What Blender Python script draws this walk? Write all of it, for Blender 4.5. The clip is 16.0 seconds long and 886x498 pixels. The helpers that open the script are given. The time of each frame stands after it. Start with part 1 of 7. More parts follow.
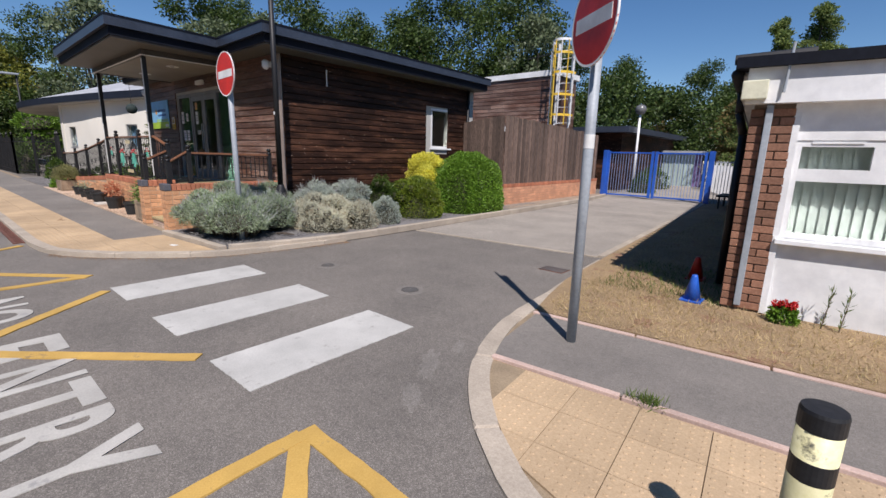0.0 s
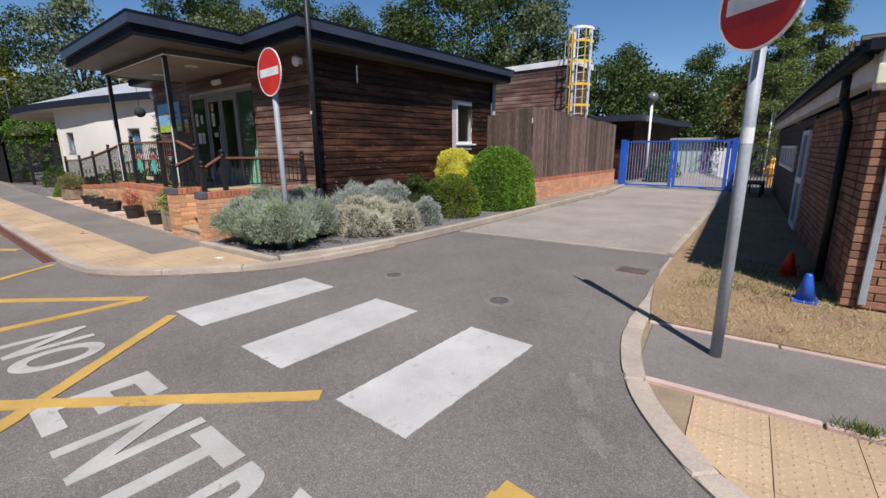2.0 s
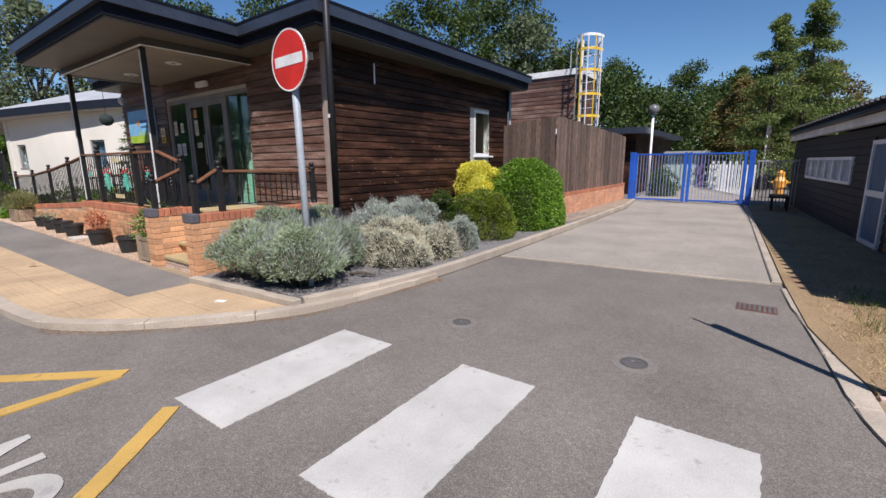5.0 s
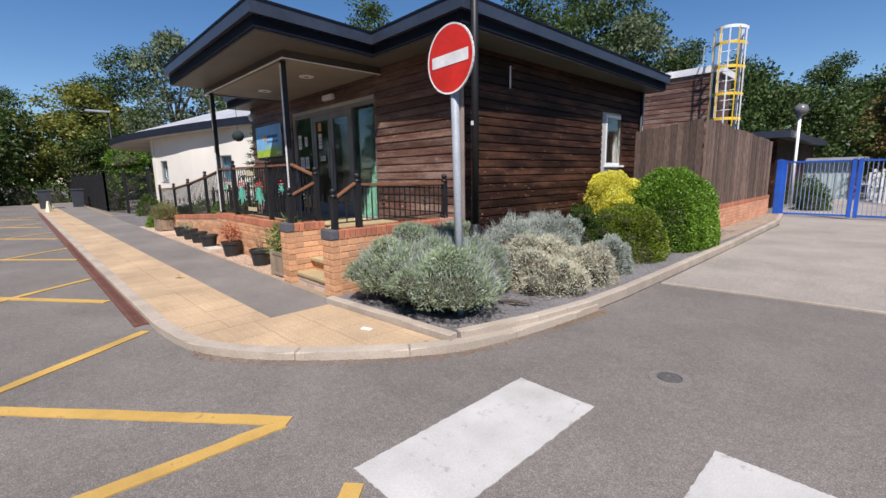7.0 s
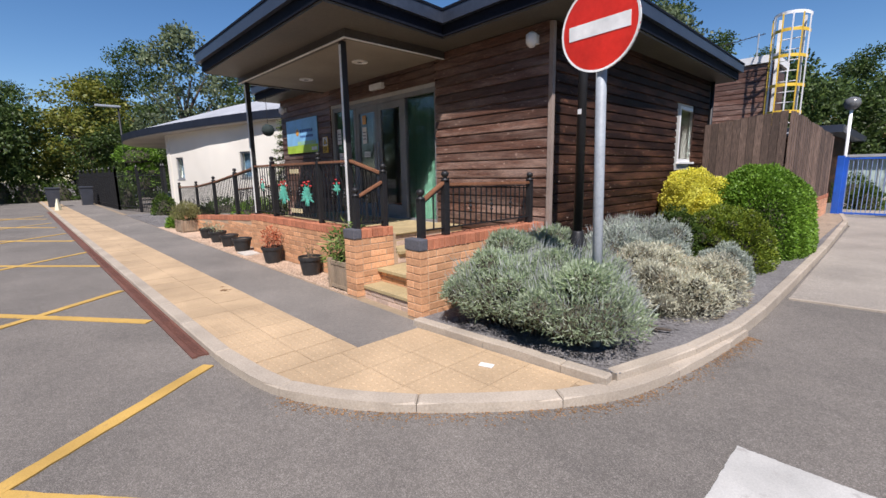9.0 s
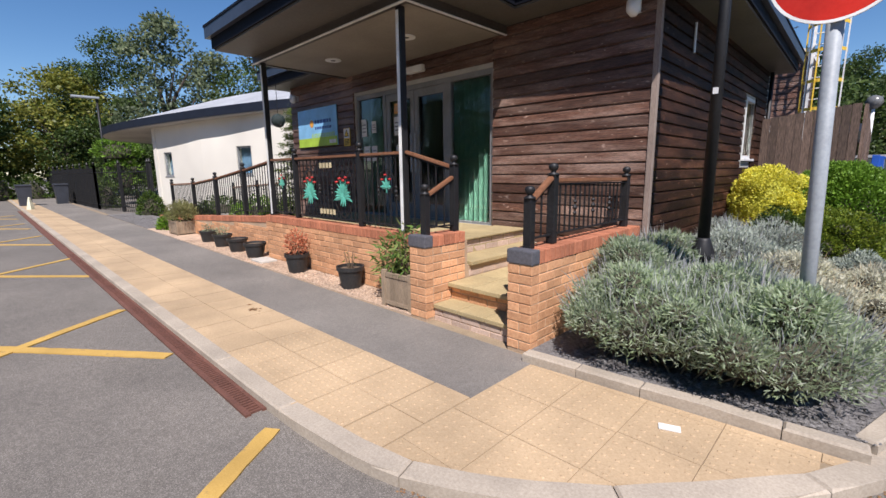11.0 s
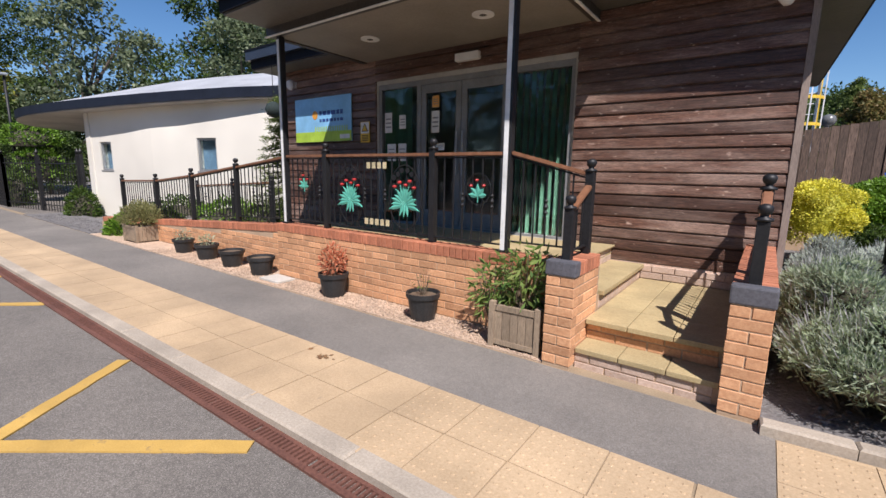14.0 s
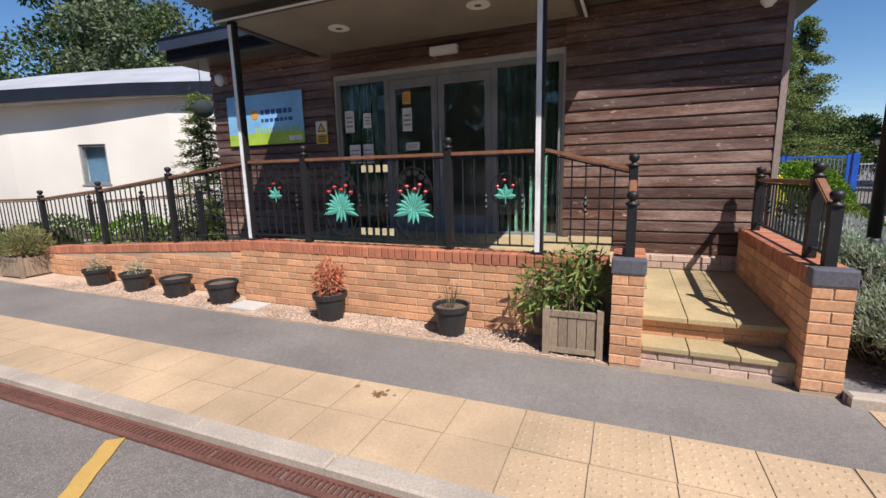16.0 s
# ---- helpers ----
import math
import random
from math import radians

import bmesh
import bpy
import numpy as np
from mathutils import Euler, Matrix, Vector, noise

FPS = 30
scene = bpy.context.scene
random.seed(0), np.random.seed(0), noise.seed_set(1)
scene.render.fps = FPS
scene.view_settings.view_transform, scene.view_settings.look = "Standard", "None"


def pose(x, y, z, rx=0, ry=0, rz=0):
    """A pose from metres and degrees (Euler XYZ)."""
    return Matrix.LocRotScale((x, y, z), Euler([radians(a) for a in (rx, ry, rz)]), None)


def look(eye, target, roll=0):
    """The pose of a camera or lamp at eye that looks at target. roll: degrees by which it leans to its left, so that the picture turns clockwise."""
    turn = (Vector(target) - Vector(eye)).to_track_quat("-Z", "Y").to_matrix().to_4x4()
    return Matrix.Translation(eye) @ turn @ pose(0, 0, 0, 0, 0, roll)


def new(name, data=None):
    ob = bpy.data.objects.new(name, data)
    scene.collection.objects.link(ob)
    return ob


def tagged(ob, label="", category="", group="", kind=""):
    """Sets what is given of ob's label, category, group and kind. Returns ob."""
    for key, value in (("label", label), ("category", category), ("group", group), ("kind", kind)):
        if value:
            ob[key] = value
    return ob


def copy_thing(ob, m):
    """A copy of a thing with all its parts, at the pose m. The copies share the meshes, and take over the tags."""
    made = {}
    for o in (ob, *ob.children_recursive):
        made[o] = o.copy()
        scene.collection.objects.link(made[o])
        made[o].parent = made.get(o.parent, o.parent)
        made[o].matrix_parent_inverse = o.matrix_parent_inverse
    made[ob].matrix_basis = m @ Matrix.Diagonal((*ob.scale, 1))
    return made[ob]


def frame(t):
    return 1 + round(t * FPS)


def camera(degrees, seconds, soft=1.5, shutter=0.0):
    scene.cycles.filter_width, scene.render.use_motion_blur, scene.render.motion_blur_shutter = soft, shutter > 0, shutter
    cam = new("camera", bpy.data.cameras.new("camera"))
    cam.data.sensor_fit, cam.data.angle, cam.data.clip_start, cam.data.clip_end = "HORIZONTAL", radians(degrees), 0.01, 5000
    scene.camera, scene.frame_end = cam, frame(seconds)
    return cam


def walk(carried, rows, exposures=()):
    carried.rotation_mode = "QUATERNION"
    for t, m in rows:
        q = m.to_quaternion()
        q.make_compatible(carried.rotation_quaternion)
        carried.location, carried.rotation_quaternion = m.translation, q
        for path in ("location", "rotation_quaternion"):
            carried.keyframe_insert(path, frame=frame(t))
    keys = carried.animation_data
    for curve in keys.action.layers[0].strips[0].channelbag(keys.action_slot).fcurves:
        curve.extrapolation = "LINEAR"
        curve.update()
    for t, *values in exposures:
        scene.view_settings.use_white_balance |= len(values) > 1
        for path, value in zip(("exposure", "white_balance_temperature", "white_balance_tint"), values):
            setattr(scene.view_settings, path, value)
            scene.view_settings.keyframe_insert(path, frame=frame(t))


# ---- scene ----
cam = camera(90.7, 16.0)
PATH = [
    (0, (0.286, 0.121, 1.444), (-0.982, 1.609, 1.021), 1.4),
    (0.5, (0.002, 0.014, 1.416), (-1.411, 1.357, 0.973), 1.2),
    (1, (-0.225, -0.062, 1.456), (-1.64, 1.271, 0.986), 1.0),
    (1.5, (-0.449, -0.175, 1.465), (-1.7, 1.316, 1.004), 1.6),
    (2, (-0.723, -0.227, 1.496), (-1.958, 1.28, 1.046), -0.4),
    (2.5, (-1.027, -0.111, 1.478), (-2.233, 1.423, 1.04), -0.4),
    (3, (-1.279, -0.018, 1.474), (-2.463, 1.536, 1.044), 1.1),
    (3.2, (-1.388, -0.019, 1.472), (-2.532, 1.565, 1.044), 1.8),
    (5.3, (-2.494, 0.15, 1.442), (-3.65, 1.737, 1.06), -0.7),
    (5.5, (-2.611, 0.132, 1.459), (-3.775, 1.713, 1.081), -0.7),
    (6, (-2.868, 0.078, 1.479), (-4.103, 1.613, 1.134), -1.2),
    (6.5, (-3.151, 0.098, 1.444), (-4.53, 1.509, 1.113), -1.3),
    (7, (-3.413, 0.159, 1.458), (-4.844, 1.515, 1.125), -1.0),
    (7.5, (-3.677, 0.135, 1.435), (-5.108, 1.489, 1.089), -0.7),
    (8, (-4.023, 0.053, 1.483), (-5.445, 1.415, 1.134), -0.9),
    (8.5, (-4.36, 0.009, 1.452), (-5.779, 1.374, 1.104), -1.0),
    (9, (-4.714, -0.021, 1.49), (-6.149, 1.328, 1.143), -1.0),
    (9.2, (-4.829, -0.036, 1.491), (-6.276, 1.3, 1.141), -0.9),
    (11.3, (-6.311, -0.112, 1.441), (-7.651, 1.331, 1.094), -0.5),
    (11.5, (-6.442, -0.152, 1.462), (-7.752, 1.319, 1.119), -0.4),
    (12, (-6.722, -0.196, 1.453), (-8.016, 1.29, 1.111), -0.7),
    (12.5, (-7.058, -0.172, 1.453), (-8.352, 1.313, 1.103), -0.7),
    (13, (-7.342, -0.192, 1.448), (-8.639, 1.29, 1.103), 0.5),
    (13.5, (-7.663, -0.286, 1.48), (-8.845, 1.291, 1.138), 0.9),
    (14, (-7.945, -0.388, 1.472), (-9.111, 1.201, 1.129), 1.0),
    (14.5, (-8.285, -0.467, 1.478), (-9.441, 1.129, 1.137), 0.3),
    (15, (-8.538, -0.555, 1.489), (-9.568, 1.126, 1.153), 0.1),
    (15.5, (-8.842, -0.636, 1.529), (-9.701, 1.139, 1.199), -1.4),
    (16, (-9.109, -0.659, 1.497), (-9.882, 1.153, 1.148), -1.4),
]
walk(cam, [(t, look(eye, target, roll)) for t, eye, target, roll in PATH], [(0.0, 0.21, 6400, 15), (5.5, 0.37, 6400, 15), (9.0, 0.45, 6400, 15), (14.5, 0.48, 6400, 15), (16.0, 0.47, 6400, 15)])


# ---- light ----
SUN_AZ, SUN_EL = (0.752, -0.66), 53.0
sun_dir = Vector((SUN_AZ[0], SUN_AZ[1], math.hypot(*SUN_AZ) * math.tan(radians(SUN_EL)))).normalized()
sun = new("sun", bpy.data.lights.new("sun", "SUN"))
sun.data.energy, sun.data.angle, sun.data.color = 5.0, radians(0.55), (1.0, 0.955, 0.9)
sun.matrix_world = look(sun_dir * 60, (0, 0, 0))
world = bpy.data.worlds.new("sky")
scene.world = world
world.use_nodes = True
wn = world.node_tree.nodes
sky = wn.new("ShaderNodeTexSky")
sky.sky_type, sky.sun_disc = "NISHITA", False
sky.sun_elevation = radians(SUN_EL)
sky.sun_rotation = math.atan2(SUN_AZ[0], SUN_AZ[1])
sky.air_density, sky.dust_density, sky.ozone_density = 0.85, 0.0, 2.0
hsv = wn.new("ShaderNodeHueSaturation")
hsv.inputs["Saturation"].default_value = 1.22
world.node_tree.links.new(sky.outputs[0], hsv.inputs["Color"])
world.node_tree.links.new(hsv.outputs[0], wn["Background"].inputs[0])
wn["Background"].inputs[1].default_value = 0.087


# ---- materials ----
def nodes_of(name, rough=0.7, metal=0.0):
    m = bpy.data.materials.new(name)
    m.use_nodes = True
    nt = m.node_tree
    b = nt.nodes["Principled BSDF"]
    b.inputs["Roughness"].default_value = rough
    b.inputs["Metallic"].default_value = metal
    return m, nt, b


def ramp(nt, src, stops):
    r = nt.nodes.new("ShaderNodeValToRGB")
    els = r.color_ramp.elements
    while len(els) < len(stops):
        els.new(0.5)
    for e, (p, c) in zip(els, stops):
        e.position, e.color = p, (*c, 1)
    nt.links.new(src, r.inputs[0])
    return r.outputs[0]


def noise_tex(nt, scale, detail=4, rough=0.6, stretch=None, world_space=True):
    n = nt.nodes.new("ShaderNodeTexNoise")
    n.inputs["Scale"].default_value, n.inputs["Detail"].default_value, n.inputs["Roughness"].default_value = scale, detail, rough
    if world_space:
        v = nt.nodes.new("ShaderNodeNewGeometry").outputs["Position"]
    else:
        v = nt.nodes.new("ShaderNodeTexCoord").outputs["Object"]
    if stretch:
        mp = nt.nodes.new("ShaderNodeMapping")
        mp.inputs["Scale"].default_value = stretch
        nt.links.new(v, mp.inputs[0])
        v = mp.outputs[0]
    nt.links.new(v, n.inputs["Vector"])
    return n.outputs[0]


def mix(nt, a, b, f, mode="MIX"):
    m = nt.nodes.new("ShaderNodeMix")
    m.data_type, m.blend_type = "RGBA", mode
    for s, v in ((m.inputs[6], a), (m.inputs[7], b), (m.inputs[0], f)):
        if hasattr(v, "is_linked"):
            nt.links.new(v, s)
        elif isinstance(v, (int, float)):
            s.default_value = v
        else:
            s.default_value = (*v, 1)
    return m.outputs[2]


def bump(nt, b, src, strength=0.3, dist=0.01):
    bp = nt.nodes.new("ShaderNodeBump")
    bp.inputs["Strength"].default_value, bp.inputs["Distance"].default_value = strength, dist
    nt.links.new(src, bp.inputs["Height"])
    nt.links.new(bp.outputs[0], b.inputs["Normal"])


def surf(name, dark, light, rough=0.7, fine=60, coarse=1.5, bumpy=0.3, dist=0.004, metal=0.0, stretch=None, vary=0.0, patch=None, spec=0.5, island=False):
    """A surface with grain at a fine scale, stains at a coarse one, and chance variation from piece to piece."""
    m, nt, b = nodes_of(name, rough, metal)
    b.inputs["Specular IOR Level"].default_value = spec
    f = noise_tex(nt, fine, 5, 0.7, stretch)
    c = noise_tex(nt, coarse, 3, 0.6)
    col = ramp(nt, f, [(0.3, dark), (0.7, light)])
    cr = ramp(nt, c, [(0.3, (0.78, 0.78, 0.78)), (0.7, (1.12, 1.12, 1.12))])
    col = mix(nt, col, cr, 1.0, "MULTIPLY")
    if patch:
        pc, amount, scale = patch
        pm = ramp(nt, noise_tex(nt, scale, 6, 0.7), [(1 - amount, (0, 0, 0)), (min(1.0, 1 - amount + 0.08), (1, 1, 1))])
        col = mix(nt, col, pc, pm)
    if vary:
        if island:
            r = nt.nodes.new("ShaderNodeNewGeometry").outputs["Random Per Island"]
        else:
            r = nt.nodes.new("ShaderNodeObjectInfo").outputs["Random"]
        v = ramp(nt, r, [(0, (1 - vary,) * 3), (1, (1 + vary,) * 3)])
        col = mix(nt, col, v, 1.0, "MULTIPLY")
    nt.links.new(col, b.inputs["Base Color"])
    if bumpy:
        bump(nt, b, f, bumpy, dist)
    return m


def leafy(name, cols, rough=0.55, trans=0.3):
    """Leaves whose colour changes from leaf to leaf, and over the plant."""
    m, nt, b = nodes_of(name, rough)
    b.inputs["Specular IOR Level"].default_value = 0.3
    r = nt.nodes.new("ShaderNodeNewGeometry").outputs["Random Per Island"]
    n = len(cols)
    col = ramp(nt, r, [(i / max(1, n - 1), c) for i, c in enumerate(cols)])
    cr = ramp(nt, noise_tex(nt, 0.9, 3, 0.6), [(0.3, (0.7, 0.7, 0.7)), (0.7, (1.25, 1.25, 1.2))])
    col = mix(nt, col, cr, 1.0, "MULTIPLY")
    nt.links.new(col, b.inputs["Base Color"])
    tr = nt.nodes.new("ShaderNodeBsdfTranslucent")
    nt.links.new(col, tr.inputs[0])
    ms = nt.nodes.new("ShaderNodeMixShader")
    ms.inputs[0].default_value = trans
    nt.links.new(b.outputs[0], ms.inputs[1])
    nt.links.new(tr.outputs[0], ms.inputs[2])
    nt.links.new(ms.outputs[0], nt.nodes["Material Output"].inputs[0])
    return m


def planks(name, dark, light, pale, fade0=0.52, rough=0.6, spec=0.2):
    """Stained boards: grain along the board, faded streaks, pale knots, and boards that differ."""
    m, nt, b = nodes_of(name, rough)
    b.inputs["Specular IOR Level"].default_value = spec
    g = noise_tex(nt, 7, 6, 0.7, (0.8, 0.8, 16))
    col = ramp(nt, g, [(0.3, dark), (0.72, light)])
    fade = ramp(nt, noise_tex(nt, 1.3, 5, 0.7, (0.5, 0.5, 3.0)), [(fade0, (0, 0, 0)), (fade0 + 0.23, (0.55, 0.55, 0.55))])
    col = mix(nt, col, pale, fade)
    knot = ramp(nt, noise_tex(nt, 9, 2, 0.5, (0.7, 0.7, 1.6)), [(0.69, (0, 0, 0)), (0.76, (0.8, 0.8, 0.8))])
    col = mix(nt, col, pale, knot)
    fine = noise_tex(nt, 26, 6, 0.75, (0.9, 0.9, 13))
    col = mix(nt, col, ramp(nt, fine, [(0.34, (0.3, 0.3, 0.3)), (0.5, (1.0, 1.0, 1.0)), (0.66, (1.75, 1.72, 1.68))]), 1.0, "MULTIPLY")
    dots = ramp(nt, noise_tex(nt, 17, 2, 0.5, (0.8, 0.8, 2.2)), [(0.7, (0, 0, 0)), (0.75, (0.9, 0.9, 0.9))])
    col = mix(nt, col, (0.45, 0.33, 0.26), dots)
    r = nt.nodes.new("ShaderNodeObjectInfo").outputs["Random"]
    col = mix(nt, col, ramp(nt, r, [(0, (0.6, 0.6, 0.6)), (1, (1.35, 1.33, 1.3))]), 1.0, "MULTIPLY")
    nt.links.new(col, b.inputs["Base Color"])
    bump(nt, b, fine, 0.7, 0.004)
    return m


def stony(name, dark, light, fleck, scale):
    """Tarmac: stones of many greys in a dark binder, worn in large patches, with pale scuffs."""
    m, nt, b = nodes_of(name, 0.88)
    b.inputs["Specular IOR Level"].default_value = 0.3
    vor = nt.nodes.new("ShaderNodeTexVoronoi")
    vor.inputs["Scale"].default_value = scale
    nt.links.new(nt.nodes.new("ShaderNodeNewGeometry").outputs["Position"], vor.inputs["Vector"])
    sep = nt.nodes.new("ShaderNodeSeparateColor")
    nt.links.new(vor.outputs["Color"], sep.inputs[0])
    col = ramp(nt, sep.outputs[0], [(0.0, dark), (0.75, light), (0.96, fleck), (1.0, fleck)])
    col = mix(nt, col, ramp(nt, noise_tex(nt, 22, 5, 0.7), [(0.3, (0.88, 0.88, 0.88)), (0.7, (1.1, 1.1, 1.1))]), 1.0, "MULTIPLY")
    col = mix(nt, col, ramp(nt, noise_tex(nt, 0.7, 6, 0.65), [(0.32, (0.8, 0.8, 0.8)), (0.68, (1.18, 1.17, 1.15))]), 1.0, "MULTIPLY")
    scuff = ramp(nt, noise_tex(nt, 1.7, 8, 0.75), [(0.62, (0, 0, 0)), (0.8, (0.5, 0.5, 0.5))])
    col = mix(nt, col, fleck, scuff)
    nt.links.new(col, b.inputs["Base Color"])
    bump(nt, b, vor.outputs["Distance"], 0.5, 0.003)
    return m


M = {}
M["asphalt"] = stony("asphalt", (0.115, 0.103, 0.092), (0.18, 0.163, 0.146), (0.25, 0.228, 0.205), 210)
M["worn_tarmac"] = stony("worn_tarmac", (0.15, 0.136, 0.122), (0.215, 0.197, 0.178), (0.28, 0.26, 0.235), 190)
M["lane"] = stony("lane_tarmac", (0.225, 0.2, 0.172), (0.325, 0.292, 0.255), (0.38, 0.345, 0.305), 150)
M["path"] = stony("path_tarmac", (0.148, 0.134, 0.12), (0.205, 0.187, 0.17), (0.24, 0.22, 0.2), 230)
M["slab"] = surf("buff_slab", (0.38, 0.268, 0.155), (0.52, 0.38, 0.24), 0.85, 90, 1.2, 0.3, 0.002, vary=0.045, patch=((0.33, 0.245, 0.16), 0.36, 5.0))
M["kerb"] = surf("kerb_concrete", (0.31, 0.26, 0.205), (0.46, 0.395, 0.32), 0.9, 70, 2.0, 0.3, 0.003, vary=0.06)
M["pinkkerb"] = surf("pink_edging", (0.42, 0.29, 0.24), (0.56, 0.42, 0.36), 0.9, 80, 2.0, 0.3, 0.003, vary=0.08)
M["joint"] = surf("sandy_joint", (0.22, 0.165, 0.105), (0.34, 0.26, 0.17), 0.95, 90, 3.0, 0.3, 0.003)
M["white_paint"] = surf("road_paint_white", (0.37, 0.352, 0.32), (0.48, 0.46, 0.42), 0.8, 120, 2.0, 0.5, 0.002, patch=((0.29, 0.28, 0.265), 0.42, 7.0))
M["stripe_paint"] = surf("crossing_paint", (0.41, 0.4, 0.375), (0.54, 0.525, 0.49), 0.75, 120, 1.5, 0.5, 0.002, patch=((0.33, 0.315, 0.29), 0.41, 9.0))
M["yellow_paint"] = surf("road_paint_yellow", (0.45, 0.27, 0.06), (0.56, 0.36, 0.1), 0.8, 120, 2.0, 0.5, 0.002, patch=((0.27, 0.18, 0.08), 0.4, 8.0))
M["drain"] = surf("rusty_drain", (0.09, 0.035, 0.025), (0.19, 0.08, 0.055), 0.8, 60, 3.0, 0.4, 0.003)
M["iron"] = surf("cast_iron", (0.12, 0.112, 0.105), (0.23, 0.215, 0.2), 0.6, 60, 4.0, 0.3, 0.002, metal=0.5)
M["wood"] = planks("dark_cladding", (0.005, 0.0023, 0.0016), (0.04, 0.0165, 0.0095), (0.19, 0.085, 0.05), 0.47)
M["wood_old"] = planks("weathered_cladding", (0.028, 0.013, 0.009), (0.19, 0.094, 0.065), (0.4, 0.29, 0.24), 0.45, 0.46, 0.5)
M["woodtrim"] = surf("grey_trim_board", (0.2, 0.15, 0.125), (0.34, 0.27, 0.23), 0.8, 20, 2.0, 0.4, 0.003, stretch=(8, 8, 1))
M["fence"] = surf("fence_board", (0.022, 0.014, 0.011), (0.26, 0.175, 0.135), 0.85, 14, 1.0, 0.6, 0.004, stretch=(6, 6, 0.5), vary=0.45)
M["planter"] = surf("planter_wood", (0.2, 0.145, 0.095), (0.38, 0.29, 0.205), 0.85, 20, 3.0, 0.4, 0.003, stretch=(6, 6, 0.8), vary=0.15)
M["handrail"] = surf("brown_handrail", (0.16, 0.07, 0.035), (0.28, 0.13, 0.07), 0.45, 20, 3.0, 0.2, 0.001)
M["brick"] = surf("orange_brick", (0.48, 0.225, 0.11), (0.69, 0.39, 0.21), 0.85, 45, 2.5, 0.3, 0.003, vary=0.2)
M["brick_fence"] = surf("pink_orange_brick", (0.5, 0.235, 0.13), (0.68, 0.37, 0.23), 0.85, 45, 2.5, 0.3, 0.003, vary=0.12)
M["brick_red"] = surf("red_brick", (0.36, 0.12, 0.062), (0.5, 0.2, 0.11), 0.8, 45, 2.5, 0.3, 0.003, vary=0.18)
M["brick_blue"] = surf("blue_brick", (0.07, 0.07, 0.08), (0.13, 0.13, 0.15), 0.6, 45, 2.5, 0.25, 0.002, vary=0.1)
M["brick_brown"] = surf("brown_brick", (0.17, 0.075, 0.045), (0.31, 0.16, 0.1), 0.85, 45, 2.0, 0.3, 0.003, vary=0.3)
M["brick_pale"] = surf("lime_stained_brick", (0.42, 0.29, 0.22), (0.58, 0.45, 0.37), 0.85, 45, 2.5, 0.3, 0.003, vary=0.15)
M["mortar_dark"] = surf("dark_mortar", (0.13, 0.095, 0.07), (0.22, 0.17, 0.13), 0.95, 90, 2.0, 0.3, 0.003)
M["mortar"] = surf("mortar", (0.4, 0.27, 0.175), (0.52, 0.38, 0.26), 0.95, 90, 2.0, 0.3, 0.003)
M["stepslab"] = surf("step_slab", (0.33, 0.25, 0.125), (0.46, 0.365, 0.2), 0.85, 60, 2.0, 0.25, 0.003, vary=0.06)
M["render"] = surf("cream_render", (0.72, 0.68, 0.6), (0.76, 0.72, 0.64), 0.9, 120, 0.25, 0.3, 0.002)
M["fascia"] = surf("slate_blue_fascia", (0.026, 0.033, 0.052), (0.042, 0.052, 0.075), 0.4, 20, 2.0, 0.1, 0.001)
M["darkfascia"] = surf("dark_blue_fascia", (0.004, 0.0055, 0.01), (0.009, 0.011, 0.019), 0.7, 20, 2.0, 0.1, 0.001, spec=0.15)
M["navyfascia"] = surf("navy_fascia", (0.009, 0.012, 0.021), (0.018, 0.022, 0.035), 0.5, 20, 2.0, 0.1, 0.001, spec=0.3)
# Pale soffit board, darkened here with part of the shade below the roof.
M["eaves"] = surf("shaded_eaves_board", (0.085, 0.077, 0.067), (0.125, 0.115, 0.1), 0.55, 30, 1.0, 0.1, 0.001)
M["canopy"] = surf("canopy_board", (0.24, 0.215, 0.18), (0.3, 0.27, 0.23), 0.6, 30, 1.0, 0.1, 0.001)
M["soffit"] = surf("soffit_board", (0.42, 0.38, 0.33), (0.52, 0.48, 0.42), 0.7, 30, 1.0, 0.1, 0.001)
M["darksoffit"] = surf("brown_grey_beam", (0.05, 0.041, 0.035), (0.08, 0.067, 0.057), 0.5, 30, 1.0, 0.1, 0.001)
M["roofing"] = surf("grey_roofing", (0.3, 0.31, 0.33), (0.45, 0.46, 0.48), 0.6, 30, 0.8, 0.2, 0.002)
M["black"] = surf("black_paint", (0.01, 0.01, 0.011), (0.022, 0.022, 0.024), 0.5, 50, 4.0, 0.15, 0.001, spec=0.35)
M["blackplastic"] = surf("black_plastic", (0.015, 0.015, 0.016), (0.035, 0.035, 0.036), 0.5, 60, 5.0, 0.15, 0.001)
M["grey_steel"] = surf("grey_painted_post", (0.27, 0.3, 0.33), (0.36, 0.39, 0.42), 0.55, 40, 3.0, 0.15, 0.001)
M["white"] = surf("white_upvc", (0.74, 0.74, 0.74), (0.82, 0.82, 0.81), 0.4, 40, 2.0, 0.05, 0.001)
M["whiteboard"] = surf("white_board", (0.7, 0.7, 0.7), (0.8, 0.8, 0.79), 0.6, 12, 1.5, 0.1, 0.001)
M["greyframe"] = surf("grey_door_frame", (0.19, 0.195, 0.2), (0.25, 0.255, 0.26), 0.45, 40, 3.0, 0.1, 0.001)
M["blue"] = surf("blue_gate_paint", (0.012, 0.08, 0.42), (0.03, 0.13, 0.55), 0.4, 40, 2.0, 0.15, 0.001)
M["yellowpaint"] = surf("yellow_paint", (0.68, 0.42, 0.03), (0.8, 0.54, 0.07), 0.5, 40, 3.0, 0.15, 0.001)
